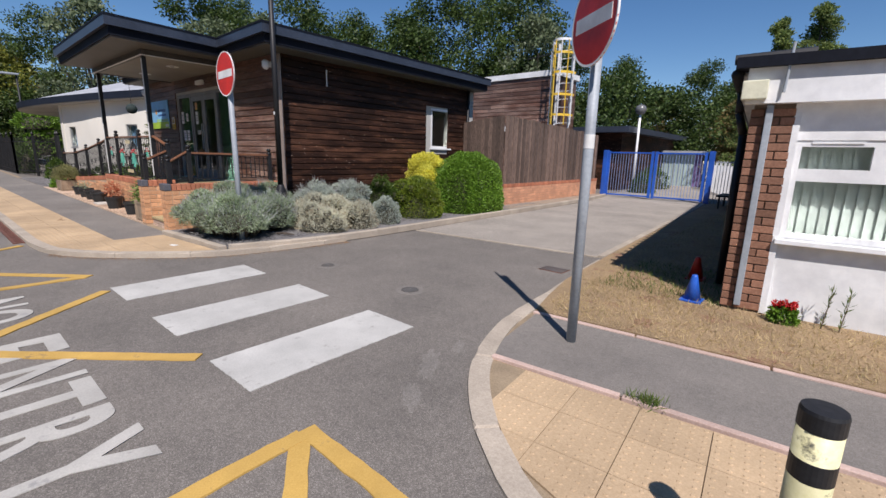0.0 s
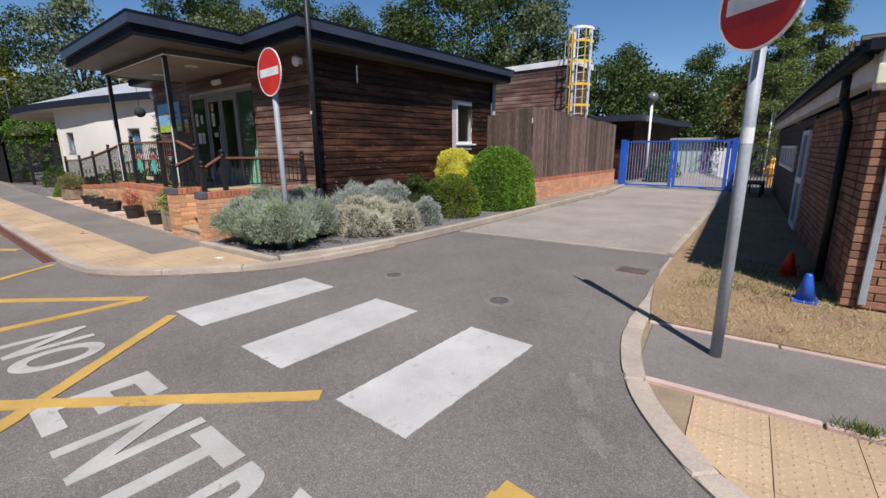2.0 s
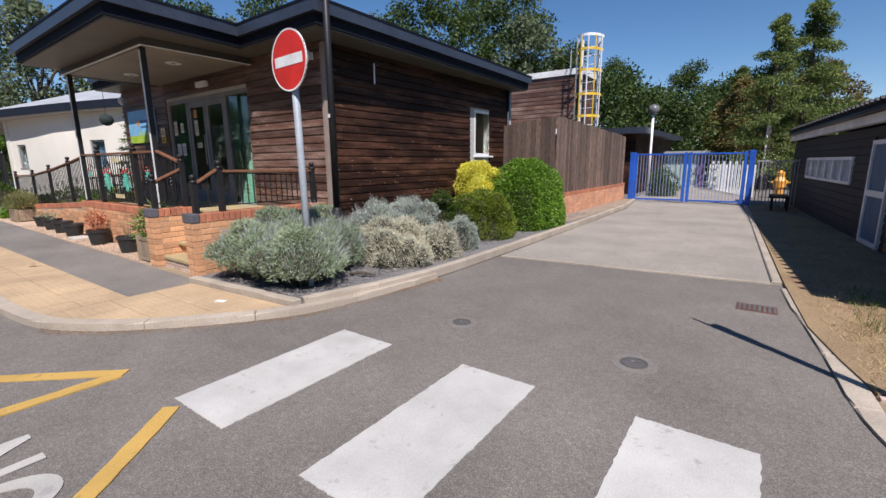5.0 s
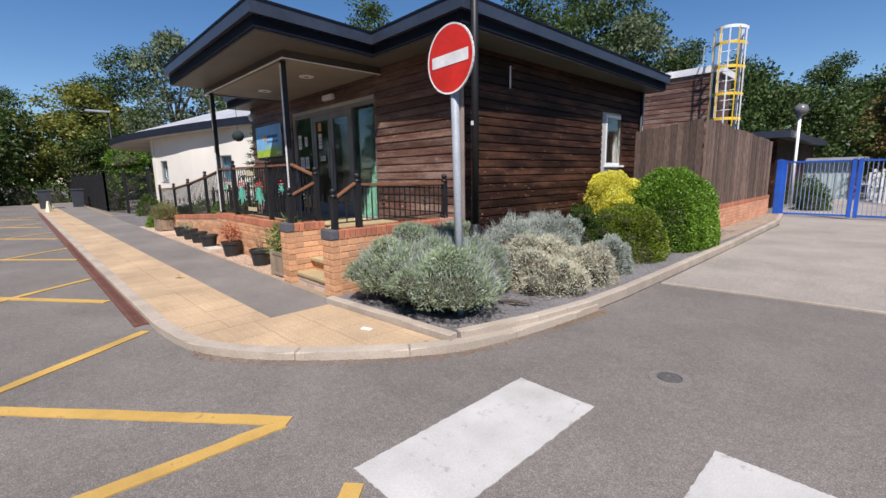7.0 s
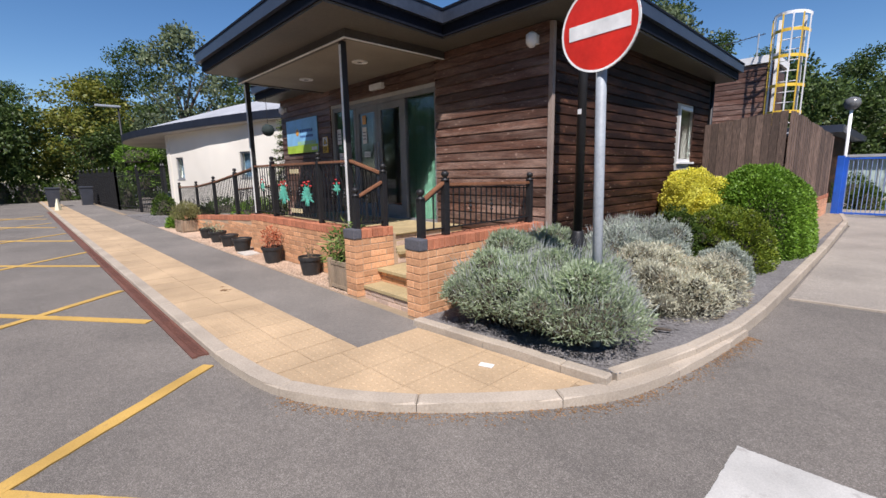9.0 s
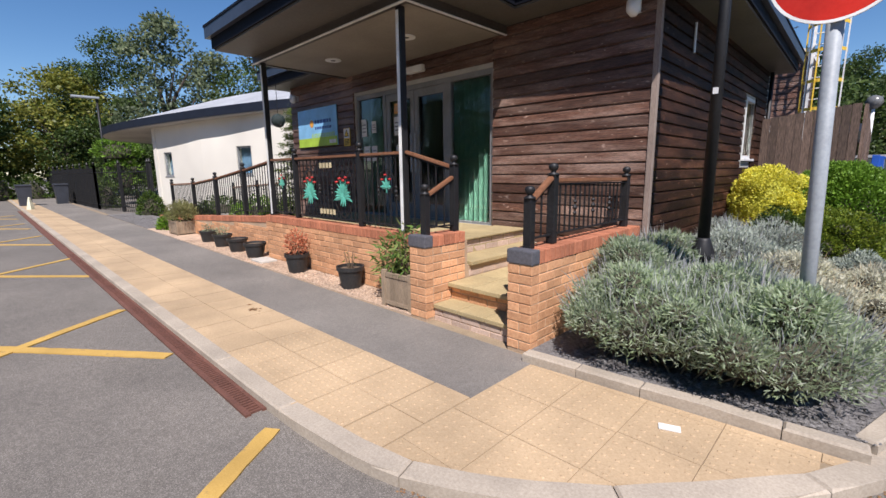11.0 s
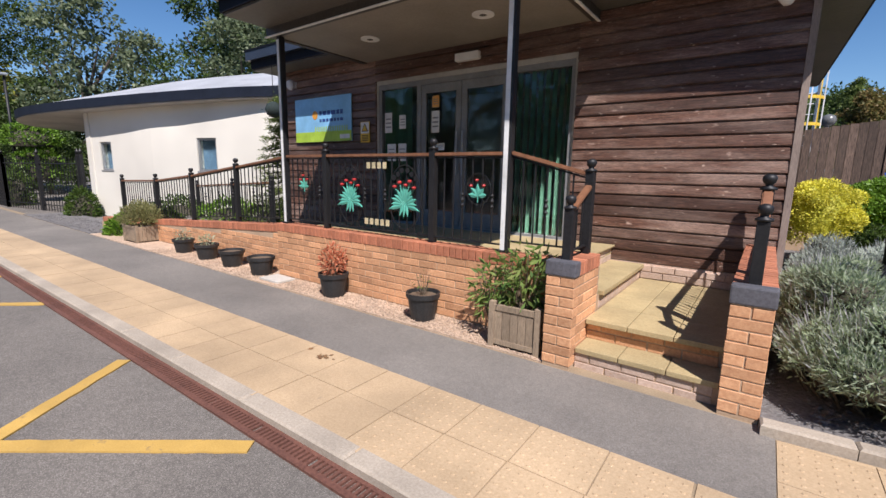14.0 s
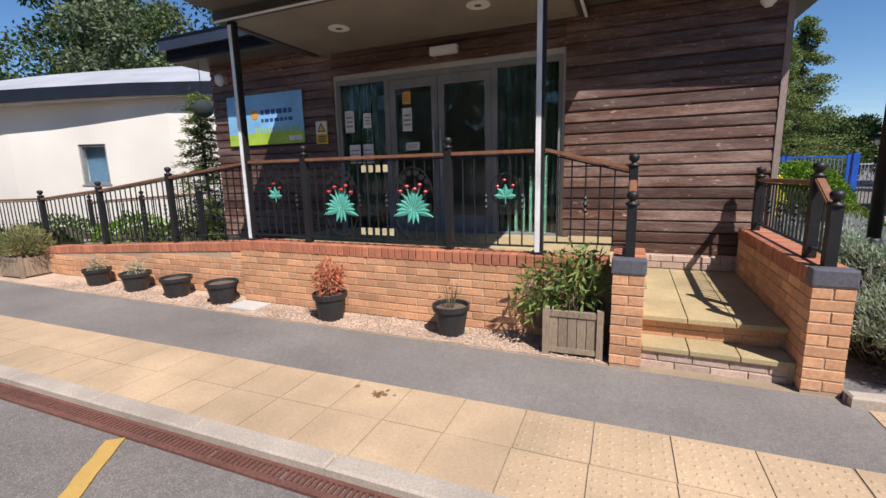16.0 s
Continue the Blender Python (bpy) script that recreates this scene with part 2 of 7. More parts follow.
M["cream"] = surf("cream_paint", (0.62, 0.57, 0.3), (0.74, 0.69, 0.42), 0.5, 40, 3.0, 0.15, 0.001, patch=((0.03, 0.03, 0.03), 0.43, 7.0))
M["palecream"] = surf("pale_cream_plastic", (0.6, 0.58, 0.42), (0.7, 0.68, 0.52), 0.5, 40, 3.0, 0.1, 0.001)
M["palebar"] = surf("pale_blue_bar", (0.16, 0.24, 0.46), (0.28, 0.36, 0.56), 0.4, 40, 3.0, 0.1, 0.001)
M["red"] = surf("sign_red", (0.58, 0.02, 0.01), (0.66, 0.034, 0.018), 0.4, 30, 4.0, 0.05, 0.001)
M["signwhite"] = surf("sign_white", (0.72, 0.72, 0.7), (0.8, 0.8, 0.78), 0.4, 30, 4.0, 0.05, 0.001)
M["bed"] = surf("slate_mulch", (0.085, 0.08, 0.079), (0.27, 0.255, 0.25), 0.9, 45, 2.0, 0.9, 0.02, vary=0.3, island=True)
M["gravel"] = surf("pale_gravel", (0.3, 0.2, 0.135), (0.58, 0.44, 0.33), 0.9, 70, 3.0, 0.9, 0.012, vary=0.3, island=True)
M["soil"] = surf("dry_soil", (0.09, 0.06, 0.04), (0.2, 0.14, 0.09), 0.95, 40, 2.0, 0.6, 0.01)
M["grassground"] = surf("parched_turf", (0.22, 0.145, 0.075), (0.42, 0.3, 0.17), 0.95, 60, 1.2, 0.8, 0.02, patch=((0.25, 0.14, 0.085), 0.44, 2.0))
M["straw"] = leafy("straw_blade", [(0.5, 0.37, 0.19), (0.6, 0.46, 0.26), (0.34, 0.27, 0.12), (0.44, 0.31, 0.16)], 0.7, 0.2)
M["blade"] = leafy("grass_blade", [(0.06, 0.11, 0.02), (0.12, 0.18, 0.04), (0.22, 0.24, 0.06)], 0.6, 0.3)
M["lavender"] = leafy("lavender_leaf", [(0.2, 0.26, 0.14), (0.42, 0.49, 0.36), (0.28, 0.37, 0.19), (0.56, 0.6, 0.5)], 0.7, 0.4)
M["santolina"] = leafy("santolina_leaf", [(0.52, 0.52, 0.4), (0.64, 0.64, 0.53), (0.5, 0.47, 0.35), (0.7, 0.68, 0.57)], 0.75, 0.35)
M["lavender_tip"] = leafy("lavender_tip", [(0.3, 0.34, 0.3), (0.46, 0.48, 0.47), (0.36, 0.35, 0.4), (0.52, 0.54, 0.5)], 0.7, 0.3)
M["dry_stalk"] = leafy("dry_stalk", [(0.42, 0.33, 0.22), (0.52, 0.43, 0.3), (0.32, 0.24, 0.15)], 0.8, 0.2)
M["hedge_olive"] = leafy("olive_hedge_leaf", [(0.065, 0.11, 0.014), (0.12, 0.17, 0.022), (0.21, 0.25, 0.025), (0.09, 0.14, 0.018)], 0.45, 0.25)
M["grit"] = surf("gritty_verge", (0.2, 0.15, 0.105), (0.4, 0.32, 0.24), 0.95, 55, 3.0, 0.8, 0.01, patch=((0.13, 0.09, 0.06), 0.45, 6.0))
M["olive"] = leafy("olive_leaf", [(0.2, 0.2, 0.08), (0.32, 0.3, 0.13), (0.14, 0.16, 0.06)], 0.6, 0.3)
M["potleaf"] = leafy("sparse_leaf", [(0.07, 0.14, 0.03), (0.15, 0.23, 0.055), (0.26, 0.3, 0.1)], 0.5, 0.35)
# Near-black filler colour that stands for the shade between leaves and twigs.
M["inner"] = surf("shaded_core", (0.035, 0.033, 0.02), (0.085, 0.075, 0.05), 0.9, 50, 4.0, 0.6, 0.01)
M["silver"] = leafy("silver_leaf", [(0.36, 0.41, 0.36), (0.48, 0.52, 0.46), (0.3, 0.35, 0.29)], 0.75, 0.2)
M["hedge"] = leafy("hedge_leaf", [(0.07, 0.15, 0.014), (0.13, 0.24, 0.026), (0.2, 0.34, 0.045)], 0.45, 0.25)
M["hedge_dark"] = leafy("dark_hedge_leaf", [(0.03, 0.065, 0.011), (0.065, 0.11, 0.018), (0.095, 0.14, 0.025)], 0.45, 0.25)
M["hedge_yellow"] = leafy("golden_leaf", [(0.72, 0.65, 0.06), (0.84, 0.77, 0.14), (0.62, 0.62, 0.07)], 0.5, 0.3)
M["tree"] = leafy("tree_leaf", [(0.025, 0.048, 0.012), (0.055, 0.092, 0.022), (0.1, 0.145, 0.035)], 0.5, 0.3)
M["tree_light"] = leafy("pale_tree_leaf", [(0.08, 0.11, 0.055), (0.13, 0.165, 0.085), (0.18, 0.21, 0.12)], 0.5, 0.3)
M["tree_yellow"] = leafy("yellowing_leaf", [(0.16, 0.17, 0.03), (0.23, 0.22, 0.035), (0.11, 0.15, 0.03)], 0.5, 0.3)
M["tree_brown"] = leafy("browning_leaf", [(0.2, 0.125, 0.045), (0.13, 0.14, 0.04), (0.27, 0.17, 0.07)], 0.55, 0.3)
M["conifer"] = leafy("conifer_needles", [(0.06, 0.1, 0.027), (0.14, 0.19, 0.05), (0.23, 0.27, 0.075)], 0.6, 0.35)
M["bark"] = surf("bark", (0.05, 0.038, 0.03), (0.12, 0.095, 0.075), 0.9, 14, 2.0, 0.7, 0.02, stretch=(3, 3, 0.7))
M["litter"] = leafy("dry_leaf_litter", [(0.2, 0.1, 0.05), (0.34, 0.2, 0.1), (0.14, 0.09, 0.05)], 0.8, 0.1)
M["stem"] = surf("woody_stem", (0.1, 0.07, 0.045), (0.2, 0.15, 0.1), 0.9, 40, 4.0, 0.3, 0.003)
M["orange_leaf"] = leafy("scorched_leaf", [(0.5, 0.14, 0.07), (0.62, 0.25, 0.14), (0.4, 0.1, 0.05)], 0.6, 0.3)
M["red_flower"] = leafy("red_petal", [(0.5, 0.01, 0.015), (0.62, 0.03, 0.03)], 0.5, 0.2)
M["reddeco"] = surf("red_enamel", (0.4, 0.02, 0.02), (0.52, 0.04, 0.035), 0.4, 40, 5.0, 0.05, 0.001)
M["teal"] = surf("teal_enamel", (0.07, 0.36, 0.27), (0.13, 0.48, 0.37), 0.45, 40, 5.0, 0.1, 0.001)
M["gold"] = surf("pale_gold_letters", (0.5, 0.42, 0.24), (0.64, 0.56, 0.36), 0.5, 40, 5.0, 0.1, 0.001)
M["concrete"] = surf("pale_concrete", (0.4, 0.37, 0.33), (0.55, 0.52, 0.47), 0.9, 40, 1.0, 0.3, 0.004)
M["purple"] = surf("purple_panel", (0.16, 0.1, 0.24), (0.22, 0.15, 0.31), 0.6, 30, 2.0, 0.1, 0.001)
M["palegreen"] = surf("pale_green_panel", (0.36, 0.46, 0.42), (0.46, 0.56, 0.52), 0.5, 30, 2.0, 0.1, 0.001)
M["bin"] = surf("bin_plastic", (0.03, 0.034, 0.045), (0.055, 0.06, 0.075), 0.45, 40, 3.0, 0.1, 0.001)
M["dullpane"] = surf("dull_pane", (0.2, 0.22, 0.25), (0.3, 0.32, 0.35), 0.25, 12, 2.0, 0.05, 0.001)
M["basket"] = surf("dark_topiary", (0.012, 0.022, 0.022), (0.03, 0.05, 0.048), 0.8, 60, 6.0, 0.9, 0.02)
M["globe"] = surf("lamp_globe", (0.1, 0.1, 0.1), (0.17, 0.17, 0.17), 0.25, 30, 3.0, 0.05, 0.001)
M["blind"] = surf("vertical_blind", (0.48, 0.52, 0.49), (0.62, 0.66, 0.62), 0.8, 20, 3.0, 0.1, 0.001, vary=0.08)
M["greenblind"] = surf("green_blind", (0.1, 0.25, 0.17), (0.16, 0.34, 0.24), 0.8, 20, 3.0, 0.1, 0.001, vary=0.12)
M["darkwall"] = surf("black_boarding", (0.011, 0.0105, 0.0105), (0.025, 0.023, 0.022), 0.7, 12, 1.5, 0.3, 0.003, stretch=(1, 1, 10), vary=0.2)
M["skyblue"] = surf("board_blue", (0.22, 0.5, 0.78), (0.28, 0.57, 0.84), 0.4, 20, 2.0, 0.03, 0.001)
M["boardgreen"] = surf("board_green", (0.36, 0.55, 0.05), (0.45, 0.63, 0.08), 0.4, 20, 3.0, 0.03, 0.001)
M["dimblue"] = surf("dim_blue_blind", (0.06, 0.12, 0.2), (0.1, 0.18, 0.28), 0.7, 20, 3.0, 0.05, 0.001)
M["navy"] = surf("board_navy", (0.03, 0.07, 0.25), (0.04, 0.09, 0.3), 0.4, 20, 3.0, 0.03, 0.001)
M["orange"] = surf("board_orange", (0.75, 0.33, 0.05), (0.82, 0.4, 0.08), 0.4, 20, 3.0, 0.03, 0.001)
M["paper"] = surf("paper_notice", (0.66, 0.66, 0.64), (0.76, 0.76, 0.74), 0.8, 30, 3.0, 0.03, 0.001)
M["interior"] = surf("interior_paint", (0.4, 0.39, 0.36), (0.5, 0.49, 0.46), 0.8, 20, 1.0, 0.05, 0.001)
M["floorin"] = surf("interior_floor", (0.2, 0.19, 0.17), (0.28, 0.26, 0.24), 0.6, 20, 1.0, 0.05, 0.001)
mg, ng, bg = nodes_of("window_glass", 0.02)
bg.inputs["Base Color"].default_value = (0.8, 0.86, 0.84, 1)
bg.inputs["Transmission Weight"].default_value, bg.inputs["IOR"].default_value = 1.0, 1.45
M["glass"] = mg


# ---- building blocks ----
def bm_box(bm, x0, y0, z0, x1, y1, z1):
    v = [bm.verts.new(p) for p in ((x0, y0, z0), (x1, y0, z0), (x1, y1, z0), (x0, y1, z0), (x0, y0, z1), (x1, y0, z1), (x1, y1, z1), (x0, y1, z1))]
    for f in ((3, 2, 1, 0), (4, 5, 6, 7), (0, 1, 5, 4), (1, 2, 6, 5), (2, 3, 7, 6), (3, 0, 4, 7)):
        bm.faces.new([v[i] for i in f])


def box(x0, y0, z0, x1, y1, z1, bev=0.0):
    bm = bmesh.new()
    bm_box(bm, x0, y0, z0, x1, y1, z1)
    if bev:
        bmesh.ops.bevel(bm, geom=bm.edges[:], offset=bev, segments=2, affect="EDGES", profile=0.6)
    return bm


def bm_tube(bm, a, b, r0, r1=None, n=10, caps=True):
    a, b = Vector(a), Vector(b)
    r1 = r0 if r1 is None else r1
    q = (b - a).to_track_quat("Z", "Y").to_matrix()
    rings = []
    for p, r in ((a, r0), (b, r1)):
        rings.append([bm.verts.new(p + q @ Vector((math.cos(2 * math.pi * i / n) * r, math.sin(2 * math.pi * i / n) * r, 0))) for i in range(n)])
    for i in range(n):
        bm.faces.new((rings[0][i], rings[0][(i + 1) % n], rings[1][(i + 1) % n], rings[1][i]))
    if caps:
        bm.faces.new(rings[0][::-1])
        bm.faces.new(rings[1])


def bm_lathe(bm, profile, n=16, at=(0, 0, 0)):
    """A turned shape from (radius, height) pairs."""
    rings = [[bm.verts.new((at[0] + math.cos(2 * math.pi * i / n) * r, at[1] + math.sin(2 * math.pi * i / n) * r, at[2] + z)) for i in range(n)] for r, z in profile]
    for a, b in zip(rings, rings[1:]):
        for i in range(n):
            bm.faces.new((a[i], a[(i + 1) % n], b[(i + 1) % n], b[i]))
    bm.faces.new(rings[0][::-1])
    bm.faces.new(rings[-1])


def bm_prism(bm, pts, z0, z1):
    """A flat shape, given as (x, y) corners anticlockwise, with depth."""
    lo = [bm.verts.new((x, y, z0)) for x, y in pts]
    hi = [bm.verts.new((x, y, z1)) for x, y in pts]
    n = len(pts)
    bm.faces.new(hi)
    bm.faces.new(lo[::-1])
    for i in range(n):
        bm.faces.new((lo[i], lo[(i + 1) % n], hi[(i + 1) % n], hi[i]))


def tube(a, b, r0, r1=None, n=10):
    bm = bmesh.new()
    bm_tube(bm, a, b, r0, r1, n)
    return bm


def lathe(profile, n=16, at=(0, 0, 0)):
    bm = bmesh.new()
    bm_lathe(bm, profile, n, at)
    return bm


def prism(pts, z0, z1):
    bm = bmesh.new()
    bm_prism(bm, pts, z0, z1)
    bmesh.ops.recalc_face_normals(bm, faces=bm.faces[:])
    return bm


def to_mesh(name, bm, material, smooth=False):
    me = bpy.data.meshes.new(name)
    bm.to_mesh(me)
    bm.free()
    me.materials.append(M[material])
    if smooth:
        me.shade_smooth()
    return me


def part(name, bm, material, parent=None, label="", smooth=False):
    ob = new(name, to_mesh(name, bm, material, smooth))
    ob.parent = parent
    if label:
        tagged(ob, label)
    return ob


def thing(name, label, category, group="", kind="", at=(0, 0, 0), rz=0):
    ob = new(name)
    ob.matrix_world = pose(*at, 0, 0, rz)
    return tagged(ob, label, category, group, kind)


def structure(name, bm, material, label="", category="", smooth=False):
    return tagged(part(name, bm, material, None, "", smooth), label, category, "", "structure")


def offset_line(pts, d):
    """The line pts moved d to its left."""
    out = []
    for i, p in enumerate(pts):
        a, b = pts[max(i - 1, 0)], pts[min(i + 1, len(pts) - 1)]
        t = Vector((b[0] - a[0], b[1] - a[1])).normalized()
        out.append((p[0] - t.y * d, p[1] + t.x * d))
    return out


def resample(pts, step):
    out = [pts[0]]
    for a, b in zip(pts, pts[1:]):
        n = max(1, round(math.dist(a, b) / step))
        out += [(a[0] + (b[0] - a[0]) * i / n, a[1] + (b[1] - a[1]) * i / n) for i in range(1, n + 1)]
    return out


def smooth_line(pts, rounds=2):
    for _ in range(rounds):
        q = [pts[0]]
        for a, b in zip(pts, pts[1:]):
            q += [(a[0] * 0.75 + b[0] * 0.25, a[1] * 0.75 + b[1] * 0.25), (a[0] * 0.25 + b[0] * 0.75, a[1] * 0.25 + b[1] * 0.75)]
        pts = q + [pts[-1]]
    return pts


# ---- ground ----
ground = structure("ground", box(-300, -300, -0.6, 300, 300, -0.012), "asphalt", "grey asphalt ground reaching the horizon", "ground")
lane = structure("road", prism([(-5.52, 6.16), (-2.1, 6.5), (-2.2, 8.3), (-2.56, 14.9), (-2.75, 17.3), (-3.1, 60), (-9.5, 60), (-6.25, 17.3), (-5.62, 14.5)], -0.3, 0.003), "lane", "pale worn concrete lane down to the blue gate", "road")
structure("road_joint", prism([(-5.52, 6.12), (-2.1, 6.46), (-2.1, 6.51), (-5.52, 6.17)], -0.1, 0.006), "kerb", "pale joint between tarmac and lane", "road")

PAVE_Z = 0.05
SL = 0.012


def yline(x, y0):
    """A line along the pavement, which runs 1.7 degrees off the building."""
    return y0 + SL * (x + 8.7)


outer = [(-60, yline(-60, 0.93)), (-20, yline(-20, 0.93)), (-9.5, yline(-9.5, 0.93)), (-8.5, 0.935)] + smooth_line([(-8.3, 0.94), (-7.59, 1.01), (-7.03, 1.29), (-6.5, 1.77), (-6.0, 2.38), (-5.79, 2.81), (-5.66, 3.5), (-5.6, 4.05), (-5.56, 4.5)], 2)
kerb_line = resample([outer[0], outer[1]], 0.92)[:-1] + resample([outer[1], outer[2]], 0.92)[:-1] + outer[2:]
inner = offset_line(kerb_line, 0.13)


def kerb_run(parent, a_line, b_line, z0, z1, material, length=0.9):
    i = 0
    while i < len(a_line) - 1:
        j = i + 1
        while j < len(a_line) - 1 and math.dist(a_line[i], a_line[j]) < length - 0.05:
            j += 1
        a, b = a_line[i:j + 1], b_line[i:j + 1]
        i = j
        g = 0.0025
        d = Vector((a[-1][0] - a[0][0], a[-1][1] - a[0][1])).normalized() * g
        a = [(a[0][0] + d.x, a[0][1] + d.y)] + a[1:-1] + [(a[-1][0] - d.x, a[-1][1] - d.y)]
        b = [(b[0][0] + d.x, b[0][1] + d.y)] + b[1:-1] + [(b[-1][0] - d.x, b[-1][1] - d.y)]
        bm = bmesh.new()
        bm_prism(bm, a + b[::-1], z0, z1)
        top = [e for e in bm.edges if all(v.co.z > z1 - 1e-4 for v in e.verts)]
        bmesh.ops.bevel(bm, geom=top, offset=0.012, segments=1, affect="EDGES")
        bmesh.ops.recalc_face_normals(bm, faces=bm.faces[:])
        part("kerb_stone", bm, material, parent)


kerb = tagged(new("kerb"), "pale concrete kerb stones along the pavement", "kerb", "", "structure")
kerb_run(kerb, kerb_line, inner, -0.1, PAVE_Z + 0.006, "kerb", 0.9)

pavement = structure("pavement", prism([p for p in inner if p[1] < 3.95] + [(-6.2, 3.95), (-6.2, 2.9), (-7.6, 2.75), (-60, 2.75)], -0.1, PAVE_Z - 0.006), "joint", "pavement of buff slabs with a strip of grey tarmac", "pavement")


def path_front(x):
    return 1.83 + 0.02 * (x + 7.75)


part("tarmac_strip", prism([(-60, path_front(-60)), (-7.755, path_front(-7.75)), (-7.755, 2.5), (-7.86, 2.6), (-60, 2.6)], -0.05, PAVE_Z - 0.004), "path", pavement, "smooth grey tarmac strip")


def clip_poly(poly, line):
    """Keep what lies left of each piece of line."""
    for a, b in zip(line, line[1:]):
        ex, ey = b[0] - a[0], b[1] - a[1]
        out = []
        for i, p in enumerate(poly):
            q = poly[(i + 1) % len(poly)]
            sp = ex * (p[1] - a[1]) - ey * (p[0] - a[0])
            sq = ex * (q[1] - a[1]) - ey * (q[0] - a[0])
            if sp >= 0:
                out.append(p)
            if sp * sq < 0:
                f = sp / (sp - sq)
                out.append((p[0] + (q[0] - p[0]) * f, p[1] + (q[1] - p[1]) * f))
        poly = out
        if len(poly) < 3:
            return []
    return poly


def area(poly):
    return 0.5 * sum(poly[i][0] * poly[(i + 1) % len(poly)][1] - poly[(i + 1) % len(poly)][0] * poly[i][1] for i in range(len(poly)))


def slab_mesh(poly, z0, z1, blisters=None):
    bm = bmesh.new()
    c = Vector((sum(p[0] for p in poly) / len(poly), sum(p[1] for p in poly) / len(poly)))
    bm_prism(bm, [((p[0] - c.x) * 0.988 + c.x, (p[1] - c.y) * 0.988 + c.y) for p in poly], z0, z1)
    for x, y in blisters or ():
        q = clip_poly([(x - 0.02, y - 0.02), (x + 0.02, y - 0.02), (x + 0.02, y + 0.02), (x - 0.02, y + 0.02)], list(poly) + [poly[0]])
        if len(q) == 4 and area(q) > 0.0015:
            ring = [bm.verts.new((x + 0.013 * math.cos(k * math.pi / 3), y + 0.013 * math.sin(k * math.pi / 3), z1)) for k in range(6)]
            hi = [bm.verts.new((x + 0.008 * math.cos(k * math.pi / 3), y + 0.008 * math.sin(k * math.pi / 3), z1 + 0.004)) for k in range(6)]
            bm.faces.new(hi)
            for k in range(6):
                bm.faces.new((ring[k], ring[(k + 1) % 6], hi[(k + 1) % 6], hi[k]))
    bmesh.ops.recalc_face_normals(bm, faces=bm.faces[:])
    return bm


# ---- boards, bricks ----
BRICK = {}


def brick_mesh(kind, material, depth=0.1):
    key = (kind, material, depth)
    if key not in BRICK:
        L = {"full": 0.215, "half": 0.1025, "edge": 0.065}[kind]
        H = 0.1025 if kind == "edge" else 0.065
        bm = box(-L / 2, -depth / 2, -H / 2, L / 2, depth / 2, H / 2, 0)
        ed = [e for e in bm.edges if abs(e.verts[0].co.y + depth / 2) < 1e-5 and abs(e.verts[1].co.y + depth / 2) < 1e-5]
        bmesh.ops.bevel(bm, geom=ed, offset=0.003, segments=1, affect="EDGES")
        BRICK[key] = to_mesh("brick", bm, material)
    return BRICK[key]


def put_brick(parent, kind, material, x, y, z, rz, depth=0.1):
    ob = new("brick", brick_mesh(kind, material, depth))
    ob.parent = parent
    ob.matrix_basis = pose(x + random.uniform(-0.002, 0.002), y + random.uniform(-0.002, 0.002), z, random.uniform(-0.5, 0.5), 0, rz + random.uniform(-0.3, 0.3))
    return ob


def brick_face(parent, a, b, z0, courses, material, capping=None, cap_slope=0.0):
    """Bricks with their faces on the line a-b (outside to its right), in courses up from z0, and a brick-on-edge capping."""
    a, b = Vector(a), Vector(b)
    L = (b - a).length
    d = (b - a) / L
    rz = math.degrees(math.atan2(d.y, d.x))
    nrm = Vector((-d.y, d.x))
    for c in range(courses):
        s = 0.0
        z = z0 + 0.0375 + c * 0.075
        first = "half" if c % 2 else "full"
        while s < L - 0.04:
            kind = first if s == 0 else "full"
            w = 0.215 if kind == "full" else 0.1025
            if s + w > L + 0.02:
                kind, w = "half", 0.1025
                if s + w > L + 0.03:
                    break
            p = a + d * (s + w / 2) + nrm * 0.048
            put_brick(parent, kind, material, p.x, p.y, z, rz)
            s += w + 0.01
    if capping:
        s = 0.0
        while s < L - 0.03:
            p = a + d * (s + 0.0325) + nrm * 0.1
            put_brick(parent, "edge", capping, p.x, p.y, z0 + courses * 0.075 + 0.052 + cap_slope * s, rz, 0.215)
            s += 0.075


